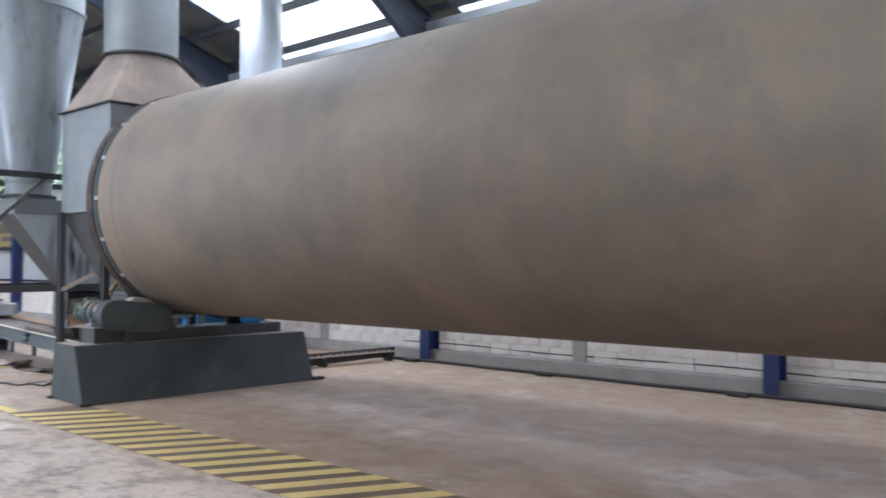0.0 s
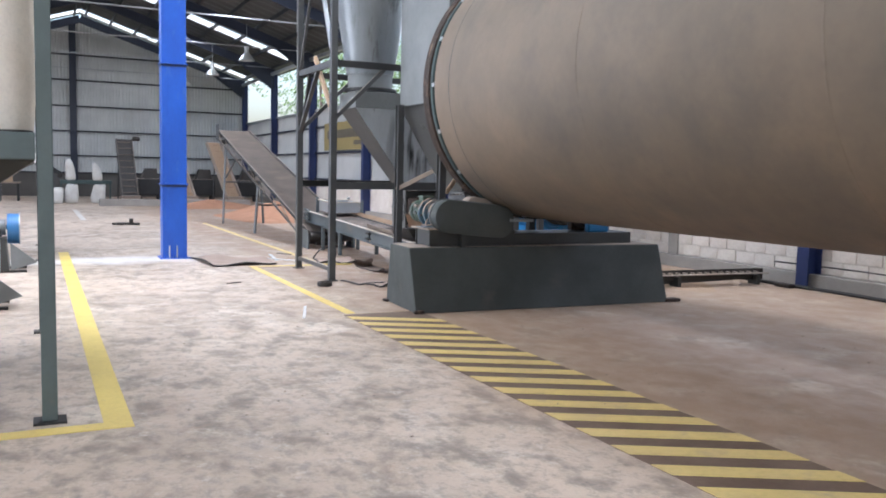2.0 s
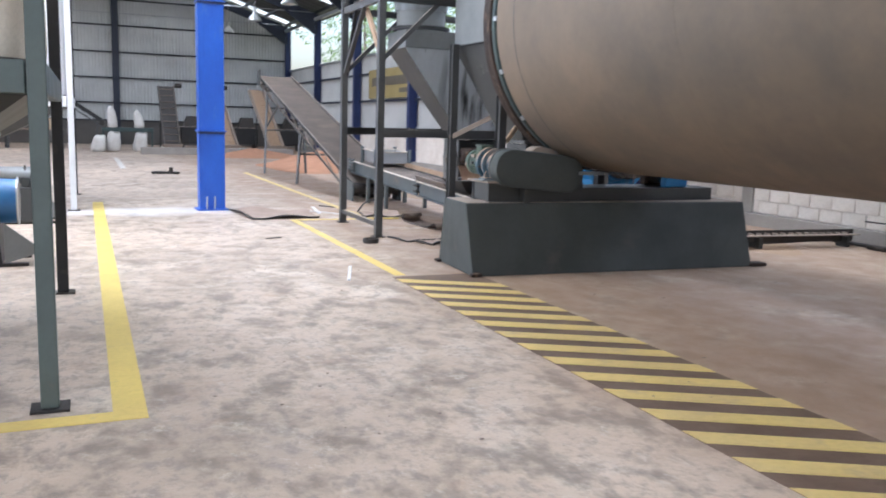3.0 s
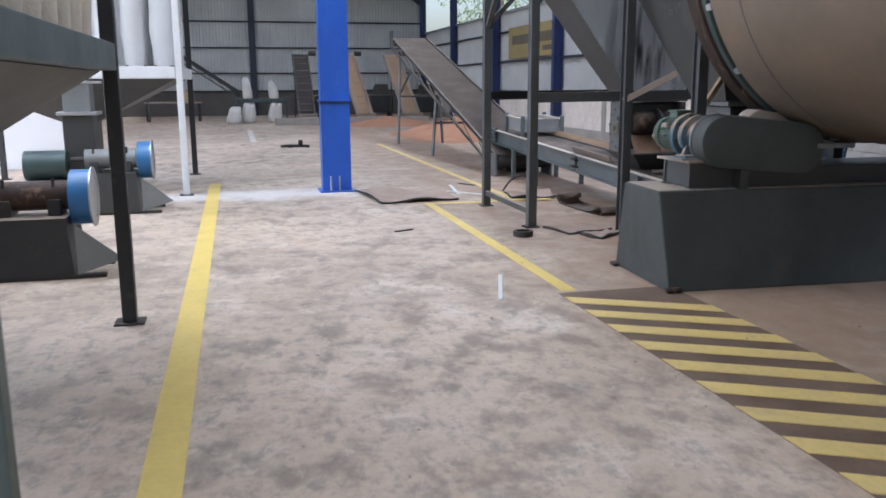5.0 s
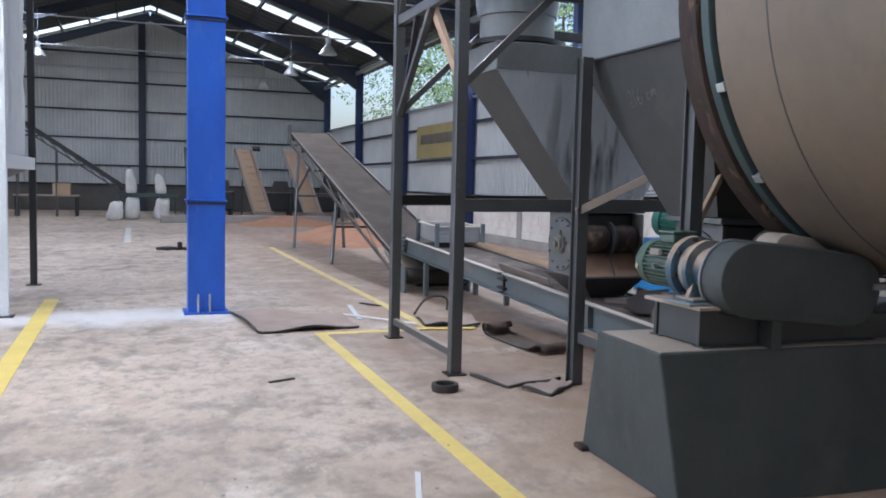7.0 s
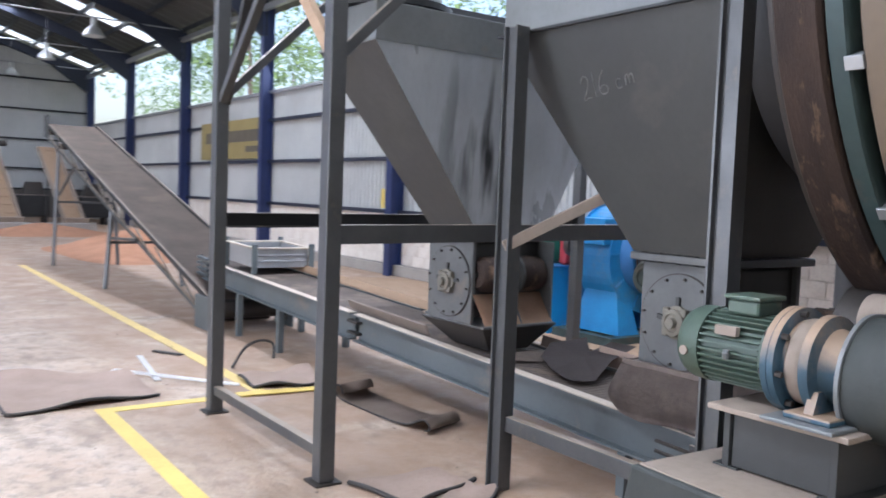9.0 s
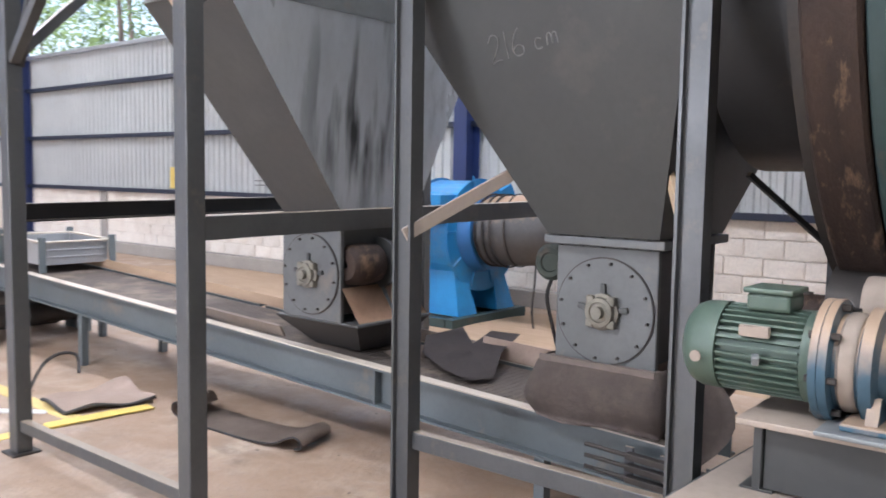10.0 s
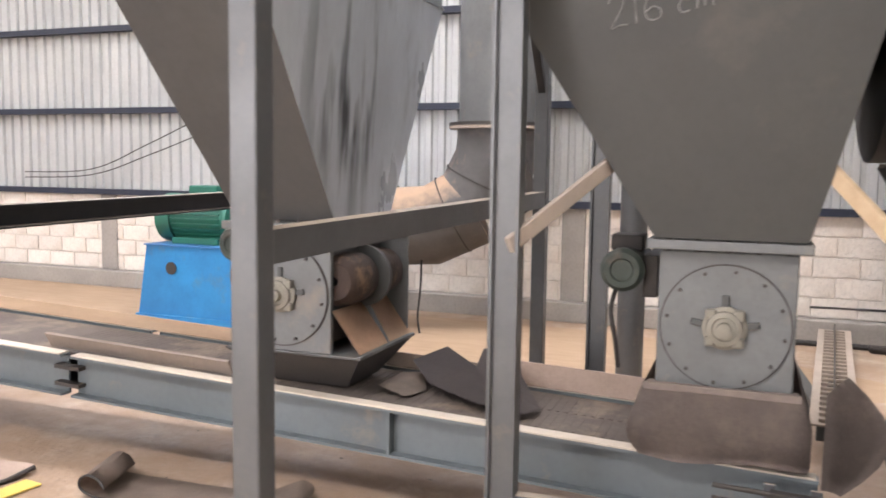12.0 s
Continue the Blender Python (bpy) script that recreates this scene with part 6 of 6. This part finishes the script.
part("scroll", scroll_slice(FY - 0.24, FY + 0.28, 1.0), "cyan", fan)
part("side_flange", scroll_slice(FY - 0.255, FY - 0.241, 1.05), "cyan", fan)
part("side_flange", scroll_slice(FY + 0.281, FY + 0.295, 1.05), "cyan", fan)
part("inlet_ring", lathe(bmesh.new(), [(0, 0.44), (0.06, 0.40), (0.14, 0.40), (0.14, 0.36)], (FX, FY - 0.255, FZ), (0, -1, 0), 36), "guard_blue", fan, "darker blue inlet ring", "auto")
part("outlet", Box((FX - 0.66, FY - 0.22, FZ + 0.1), (FX - 0.36, FY + 0.26, FZ + 0.38), 0.01), "cyan", fan)
for dx in (-0.34, 0.34):
    part("support_leg", hull(bmesh.new(), rect(FX + dx - 0.16, FX + dx + 0.16, FY - 0.34, FY + 0.36, 0.12), rect(FX + dx - 0.07, FX + dx + 0.07, FY - 0.20, FY + 0.22, 0.66)), "cyan", fan)
for dy in (-0.38, 0.42):
    part("base_rail", Box((FX - 0.70, FY + dy - 0.05, 0.0), (FX + 0.60, FY + dy + 0.05, 0.12), 0.004), "teal", fan, "dark base rail")
for dx in (-0.65, 0.55):
    part("base_rail", Box((FX + dx - 0.05, FY - 0.325, 0.0), (FX + dx + 0.05, FY + 0.365, 0.12), 0.004), "teal", fan, "dark base rail")
for k in range(10):
    a = 2 * math.pi * k / 10
    part("scroll_rib", Bar((FX + 0.46 * math.cos(a), FY - 0.262, FZ + 0.46 * math.sin(a)), (FX + 0.60 * math.cos(a), FY - 0.262, FZ + 0.60 * math.sin(a)), 0.02, 0.02), "cyan", fan)

ped = thing("blue_motor_stand", (4.8, 6.45, 0), "bright blue sheet-steel motor stand with a round hole", "motor stand")
part("stand_body", hull(bmesh.new(), rect(4.40, 5.22, 5.87, 7.05, 0.0), rect(4.44, 5.18, 5.91, 6.96, 0.775)), "cyan", ped)
part("foot_band", hull(bmesh.new(), rect(4.375, 5.24, 5.86, 7.08, 0.0), rect(4.385, 5.23, 5.865, 7.06, 0.12)), "cyan", ped)
part("top_plate", Box((4.42, 5.89, 0.776), (5.20, 6.98, 0.79), 0.004), "guard_blue", ped, "darker blue top plate")
part("hole_disc", Cyl((4.413, 6.66, 0.57), (4.42, 6.66, 0.57), 0.06, None, 24), "rubber", ped, "dark round hole")
GX, GZ = 4.78, 1.03
gm = thing("green_motor", (GX, 6.5, 0.79), "bright green electric motor on the blue stand", "motor")
part("body", Cyl((GX, 6.18, GZ), (GX, 6.80, GZ), 0.205, None, 32), "green_bright", gm, "", "auto")
for k in range(28):
    a = 2 * math.pi * k / 28
    part("fin", Box((0.2, -0.27, -0.006), (0.232, 0.27, 0.006), 0, Matrix.Translation((GX, 6.50, GZ)) @ Euler((0, -a, 0)).to_matrix().to_4x4()), "green_bright", gm)
part("fan_cowl", lathe(bmesh.new(), [(0, 0.235), (0.16, 0.235), (0.20, 0.18), (0.20, 0.0)], (GX, 6.79, GZ), (0, 1, 0), 32), "green_bright", gm, "", "auto")
part("end_bell", lathe(bmesh.new(), [(0, 0.22), (0.03, 0.21), (0.05, 0.10), (0.05, 0.0)], (GX, 6.19, GZ), (0, -1, 0), 32), "green_bright", gm, "", "auto")
part("terminal_box", Box((GX - 0.14, 6.30, GZ + 0.21), (GX + 0.14, 6.62, GZ + 0.32), 0.015), "green_bright", gm)
part("foot", Box((GX - 0.22, 6.24, 0.79), (GX - 0.10, 6.76, 0.85), 0.008), "green_bright", gm)
part("foot", Box((GX + 0.10, 6.24, 0.79), (GX + 0.22, 6.76, 0.85), 0.008), "green_bright", gm)
rp = thing("red_coupling_guard", (GX, 6.0, 0.79), "red sheet coupling guard beside the motor", "guard")
part("guard", Box((GX - 0.05, 6.0, 0.79), (GX + 0.15, 6.12, 1.12), 0.03), "red", rp)
part("pulley", Cyl((GX - 0.05, 5.84, GZ), (GX - 0.05, 5.92, GZ), 0.13, None, 28), "dark_metal", rp, "", "auto")

EX, EY = 5.30, 3.74
ed = thing("elbow_duct", (EX, EY, 0.7), "dusty round elbow duct joining the fan to a riser", "duct")
part("riser", Cyl((EX, EY, 1.96), (EX, EY, 6.05), 0.35, None, 40), "valve_grey", ed, "", "auto")
part("flange", Cyl((EX, EY, 1.90), (EX, EY, 1.925), 0.44, None, 40), "grey_dusty", ed, "rusty bolted flange", "auto")
part("flange", Cyl((EX, EY, 1.93), (EX, EY, 1.955), 0.44, None, 40), "dark_metal", ed, "dark bolted flange", "auto")
segs = [(EX, EY, 1.90), (EX, EY + 0.02, 1.62), (EX - 0.02, EY + 0.20, 1.22), (EX - 0.12, EY + 0.58, 1.02), (FX, FY - 0.39, FZ)]
rads = [0.36, 0.37, 0.38, 0.37, 0.36]
bm = bmesh.new()
tube(bm, segs[:3], rads[:3], 32)
part("elbow", bm, "elbow_dust", ed, "brown dusty mitred elbow", "auto")
part("lower_elbow", tube(bmesh.new(), segs[2:], rads[2:], 32), "elbow_dust", ed, "dark grey lower elbow", "auto")
for p, q in zip(segs[1:-1], segs[2:]):
    d = Vector(q) - Vector(p)
    part("mitre_seam", lathe(bmesh.new(), [(-0.006, 0.37), (-0.006, 0.381), (0.006, 0.381), (0.006, 0.37)], Vector(p) + d * 0.5, d, 32), "dark_metal", ed)
for k in range(3):
    part("strap", lathe(bmesh.new(), [(0, 0.37), (0, 0.383), (0.02, 0.383), (0.02, 0.37)], (FX, FY - 0.62 + 0.09 * k, FZ + 0.012), (0, 1, -0.05), 32), "dark_metal", ed)
part("side_sheet", Box((-0.006, -0.13, -0.24), (0.006, 0.13, 0.24), 0.002, Matrix.Translation((EX - 0.28, EY - 0.32, 1.42)) @ Euler((radians(-28), 0, radians(-30))).to_matrix().to_4x4()), "dark_metal", ed, "dark bent sheet on the elbow")
part("cable", tube(bmesh.new(), [(EX - 0.3, 4.35, 0.80), (EX - 0.36, 4.33, 0.5), (EX - 0.35, 4.36, 0.2), (EX - 0.33, 4.34, 0.01)], 0.010, 6, 5), "rubber", ed, "thin black cable")

tp = thing("white_riser", (4.2, 2.35, 0.0), "broad pale sheet-metal riser pipe behind the drum", "duct")
part("pipe", Cyl((4.2, 2.35, 4.3), (4.2, 2.35, 6.8), 0.36, None, 40), "galv", tp, "", "auto")
part("lower_pipe", Cyl((4.2, 2.35, 0.0), (4.2, 2.35, 4.3), 0.10, None, 20), "post", tp, "", "auto")
part("reducer", Cyl((4.2, 2.35, 3.9), (4.2, 2.35, 4.3), 0.10, 0.36, 40), "galv", tp, "", "auto")
lad = thing("rung_chain_conveyor", (3.5, 1.0, 0), "dusty narrow rung conveyor running to the wall", "conveyor")
for dy in (-0.085, 0.085):
    part("side_plate", Bar((2.9, 1.06 + dy, 0.17), (6.0, 0.82 + dy, 0.17), 0.09, 0.012, 0.002), "grey_dusty", lad)
for k in range(24):
    f = k / 24
    part("rung", Bar((2.95 + 3.0 * f, 1.057 - 0.232 * f - 0.08, 0.19), (2.95 + 3.0 * f, 1.057 - 0.232 * f + 0.08, 0.19), 0.025, 0.02, 0.002), "grey_dusty", lad)
part("bed", Bar((2.9, 1.06, 0.15), (6.0, 0.82, 0.15), 0.16, 0.008, 0.0, 90), "dark_metal", lad)
for f in (0.1, 0.5, 0.95):
    part("leg", Box((2.9 + 3.1 * f - 0.03, 1.06 - 0.24 * f - 0.09, 0), (2.9 + 3.1 * f + 0.03, 1.06 - 0.24 * f + 0.09, 0.14)), "grey", lad)
wires = thing("hanging_wires", (6.4, 9.0, 1.5), "two thin dark wires sagging along the cladding", "cable")
for z0, z1 in ((1.42, 2.15), (1.35, 1.95)):
    part("wire", tube(bmesh.new(), [(6.44, 10.6, z0), (6.35, 9.4, z0 + 0.05), (6.33, 8.5, (z0 + z1) / 2), (6.44, 7.7, z1)], 0.007, 6, 5), "dark_metal", wires)

# ---- loose things on the floor ----
def mat_sheet(name, corners, label, mat, curl=0.05, edge="rubber", n=10):
    """A floppy sheet with curled edges lying on the floor."""
    c = [Vector((*p, 0)) for p in corners]
    ctr = sum(c, Vector()) / 4
    t = thing(name, ctr, label, "rubber mat", "rubber mats on the floor")
    bm = bmesh.new()
    g = []
    for i in range(n + 1):
        row = []
        for j in range(n + 1):
            u, v = i / n, j / n
            p = (c[0] * (1 - u) + c[1] * u) * (1 - v) + (c[3] * (1 - u) + c[2] * u) * v
            e = min(u, v, 1 - u, 1 - v)
            z = 0.006 + curl * max(0, 0.16 - e) / 0.16 * (0.6 + 0.4 * math.sin(5 * u + 8 * v + corners[0][0])) + 0.008 * math.sin(9 * u) * math.sin(7 * v)
            row.append(bm.verts.new((p.x, p.y, max(z, 0.004))))
        g.append(row)
    for a, b in zip(g, g[1:]):
        for k in range(n):
            bm.faces.new((a[k], a[k + 1], b[k + 1], b[k]))
    bmesh.ops.recalc_face_normals(bm, faces=bm.faces[:])
    part("sheet", bm, mat, t, "", True)
    rim = []
    for i in range(n + 1):
        rim.append((i / n, 0.0))
    for j in range(1, n + 1):
        rim.append((1.0, j / n))
    P = []
    for u, v in rim:
        p = (c[0] * (1 - u) + c[1] * u) * (1 - v) + (c[3] * (1 - u) + c[2] * u) * v
        z = 0.006 + curl * (0.6 + 0.4 * math.sin(5 * u + 8 * v + corners[0][0]))
        P.append((p.x, p.y, z * 0.75))
    part("edge", tube(bmesh.new(), P, 0.013, 6, 2), edge, t, "dark cut edge", True)
    return t


mat_sheet("rubber_mat", [(-1.34, 6.28), (-1.22, 4.90), (-0.20, 5.03), (-0.24, 5.85)], "brown dusty rubber mat with dark curled edges", "mat_dusty", 0.06)
mat_sheet("rubber_mat", [(0.52, 5.32), (0.50, 4.95), (1.05, 4.82), (1.20, 5.45)], "brown rubber mat piece with curled edges", "mat_dusty", 0.05)
mat_sheet("rubber_mat", [(0.10, 2.75), (0.22, 2.32), (0.72, 2.46), (0.62, 2.72)], "thin dusty rubber scrap on the floor", "mat_dusty", 0.02, "rubber", 6)
mat_sheet("rubber_mat", [(0.30, 2.25), (0.42, 2.02), (0.76, 2.30), (0.62, 2.48)], "thin dusty rubber scrap on the floor", "mat_dusty", 0.03, "rubber", 6)


def curled_strip():
    """A belt offcut with a roll at each end."""
    t = thing("curled_belt", (1.1, 4.0, 0), "brown belt offcut curled up at both ends", "belt offcut")
    knots = [(4.36, 0.085), (4.40, 0.118), (4.47, 0.128), (4.53, 0.095), (4.53, 0.045), (4.45, 0.014), (4.25, 0.009), (4.0, 0.008), (3.80, 0.012),
             (3.64, 0.030), (3.54, 0.072), (3.48, 0.092), (3.435, 0.070), (3.445, 0.030), (3.52, 0.012)]
    path = []
    for p0, p1, p2, p3 in zip([knots[0]] + knots, knots, knots[1:], knots[2:] + [knots[-1]]):
        for q in (0, 0.25, 0.5, 0.75):
            path.append(tuple(0.5 * (2 * p1[i] + (p2[i] - p0[i]) * q + (2 * p0[i] - 5 * p1[i] + 4 * p2[i] - p3[i]) * q * q + (3 * p1[i] - p0[i] - 3 * p2[i] + p3[i]) * q ** 3) for i in (0, 1)))
    bm = bmesh.new()
    rows = []
    for k, (y, z) in enumerate(path):
        f = k / len(path)
        x0 = 0.86 + 0.14 * f
        rows.append([bm.verts.new((x0 + 0.32 * w + 0.0, y - 0.15 + 0.10 * w, max(z, 0.006))) for w in (0, 0.5, 1)])
    for a, b in zip(rows, rows[1:]):
        for k in range(2):
            bm.faces.new((a[k], a[k + 1], b[k + 1], b[k]))
    edge_pts = [r[0].co.copy() for r in rows]
    bmesh.ops.solidify(bm, geom=bm.faces[:], thickness=0.008)
    part("strip", bm, "curl", t, "", True)
    part("cut_edge", tube(bmesh.new(), edge_pts, 0.006, 6), "rubber", t, "black cut edge", True)
    return t


curled_strip()


def offcut(name, a, b, w, label, mat, z=0.012, cat="strip", group="white strips on the floor"):
    t = thing(name, ((a[0] + b[0]) / 2, (a[1] + b[1]) / 2, 0), label, cat, group)
    part("strip", Bar((a[0], a[1], z), (b[0], b[1], z), w, 0.010, 0.002, 0), mat, t)
    return t


offcut("white_strip", (0.07, 6.52), (-0.07, 5.50), 0.05, "white plastic strip lying on the floor", "fabric_white")
offcut("white_strip", (-0.30, 5.95), (0.41, 5.04), 0.035, "white plastic strip lying on the floor", "fabric_white", 0.024)
offcut("white_strip", (-0.26, 6.05), (0.44, 5.12), 0.02, "thin white plastic strip lying on the floor", "fabric_white", 0.012)
offcut("white_strip", (-1.21, 0.09), (-0.985, 0.80), 0.030, "white plastic strip lying on the aisle floor", "fabric_white", 0.006)
offcut("yellow_board", (0.30, 4.80), (0.95, 4.72), 0.11, "yellow painted board on the floor", "yellow", 0.012, "board", "boards on the floor")
offcut("rubber_strip", (0.25, 6.70), (0.42, 6.42), 0.05, "short dark rubber strip on the floor", "rubber", 0.012, "rubber strip", "rubber strips on the floor")
offcut("rubber_strip", (-1.42, 2.92), (-1.22, 3.00), 0.03, "short dark rubber strip on the floor", "rubber", 0.008, "rubber strip", "rubber strips on the floor")
rg = thing("rubber_ring", (-0.25, 2.38, 0), "small dark rubber ring on the floor", "ring")
part("ring", lathe(bmesh.new(), [(0, 0.070), (0, 0.095), (0.03, 0.10), (0.055, 0.095), (0.055, 0.070), (0, 0.070)], (-0.25, 2.38, 0), (0, 0, 1), 28), "dark_metal", rg, "", "auto")
bl = thing("black_scrap", (-1.5, 14.9, 0), "small heap of black scrap on the aisle floor", "scrap")
bm = bmesh.new()
rnd = random.Random(3)
for k in range(7):
    box(bm, (-0.12, -0.05, 0), (0.12, 0.05, 0.06), 0.01, pose(-1.52 + rnd.uniform(-0.28, 0.28), 14.9 + rnd.uniform(-0.12, 0.12), 0.0, 0, 0, rnd.uniform(0, 180)))
box(bm, (-0.04, -0.04, 0.05), (0.04, 0.04, 0.17), 0.01, pose(-1.45, 14.9, 0, 8, 0, 20))
part("scrap", bm, "rubber", bl)
tl = thing("frame_stand", (0.95, 5.95, 0), "bent dark strap standing on the floor", "strap")
part("strap", tube(bmesh.new(), [(0.62, 5.72, 0.01), (0.78, 5.85, 0.14), (0.98, 6.0, 0.17), (1.12, 6.02, 0.13), (1.10, 5.95, 0.01)], 0.013, 6, 4), "rubber", tl)
pit = thing("drive_unit", (1.75, 8.6, 0), "dark drive unit under the conveyor transfer point", "drive")
part("body", Box((1.45, 8.15, 0.0), (2.05, 8.75, 0.26), 0.03), "dark_metal", pit)
part("pulley", Cyl((1.36, 8.45, 0.17), (1.45, 8.45, 0.17), 0.16, None, 24), "rubber", pit, "", "auto")
# small chips and crumbs strewn on the floor
bm = bmesh.new()
rnd = random.Random(21)
for k in range(220):
    x, y = rnd.uniform(-3.0, 3.2), rnd.uniform(-4.0, 8.0)
    if -0.1 < x < 3.4 and -0.3 < y < 0.95:
        continue
    s = rnd.uniform(0.005, 0.015)
    v = [bm.verts.new((x + s * math.cos(a) * rnd.uniform(0.5, 1.4), y + s * math.sin(a) * rnd.uniform(0.5, 1.4), 0.004 + rnd.uniform(0, 0.004))) for a in (0.2, 1.9, 3.4, 5.0)]
    top = bm.verts.new((x, y, 0.006 + s * 0.4))
    for q in range(4):
        bm.faces.new((v[q], v[(q + 1) % 4], top))
tagged(part("wood_chips", bm, "belt", None, "small wood chips and crumbs strewn on the floor"), "", "wood chips", "", "stuff")

# ---- trees outside the east side ----
def tree(x, y, h, seed):
    rnd = random.Random(seed)
    t = thing("tree", (x, y, -0.12), "leafy green tree outside the hall", "tree", "trees outside the hall")
    part("trunk", tube(bmesh.new(), [(x, y, -0.12), (x + 0.1, y, h * 0.4), (x - 0.1, y + 0.1, h * 0.8)], [0.22, 0.15, 0.06], 8), "skirt", t)
    bm = bmesh.new()
    for k in range(420):
        a, u = rnd.uniform(0, 6.28), rnd.uniform(0, 1)
        zz = h * (0.32 + 0.68 * rnd.random())
        r = h * 0.36 * math.sin(math.pi * min(1, max(0.08, (zz / h - 0.25) / 0.8))) * u ** 0.5 * (1 + 0.3 * math.sin(3 * a + seed))
        c = Vector((x + r * math.cos(a), y + r * math.sin(a), zz))
        for q in range(9):
            p = c + Vector((rnd.gauss(0, 0.26), rnd.gauss(0, 0.26), rnd.gauss(0, 0.18)))
            s = rnd.uniform(0.07, 0.17)
            d1 = Vector((rnd.uniform(-1, 1), rnd.uniform(-1, 1), rnd.uniform(-1, 1))).normalized()
            d2 = d1.orthogonal().normalized()
            bm.faces.new([bm.verts.new(p + s * v) for v in (d1, d2 * 0.6, -d1, -d2 * 0.6)])
    part("crown", bm, "foliage", t)


for k, (x, y) in enumerate(((17, -6), (19, 1), (16, 8), (20, 14), (16, 20), (21, 26), (16, 31), (20, 37), (16, 43), (22, 50), (17, 57), (24, 66))):
    tree(x, y, 11.5 + 1.5 * (k % 3), k + 1)

# ---- blocks of the east wall ----
def block_mesh(w):
    bm = Box((0.0, -w / 2 + 0.006, 0.006), (0.03, w / 2 - 0.006, 0.184), 0.004)
    me = bpy.data.meshes.new("block")
    bm.to_mesh(me)
    bm.free()
    me.materials.append(M["block"])
    return me


BLOCK = block_mesh(0.40)
rnd = random.Random(5)
rest = bmesh.new()
count = 0
for course in range(5):
    z = 0.205 + course * 0.19
    off = 0.2 if course % 2 else 0.0
    for k in range(-38, 90):
        y = k * 0.40 + off
        if y < Y_S + 0.3 or y > Y_N - 0.3:
            continue
        out = -0.002 - rnd.uniform(0, 0.008)
        if -3.5 < y < 12.4 and count < 300:
            ob = new("block", BLOCK)
            ob.matrix_basis = pose(X_E + out - 0.012, y, z, 0, 0, rnd.uniform(-0.5, 0.5))
            ob.parent = wall_east
            count += 1
        else:
            w = 0.40
            box(rest, (X_E + out - 0.012, y - w / 2 + 0.006, z + 0.006), (X_E + out + 0.018, y + w / 2 - 0.006, z + 0.184))
tagged(part("far_blocks", rest, "block", wall_east), "", "", "", "stuff")
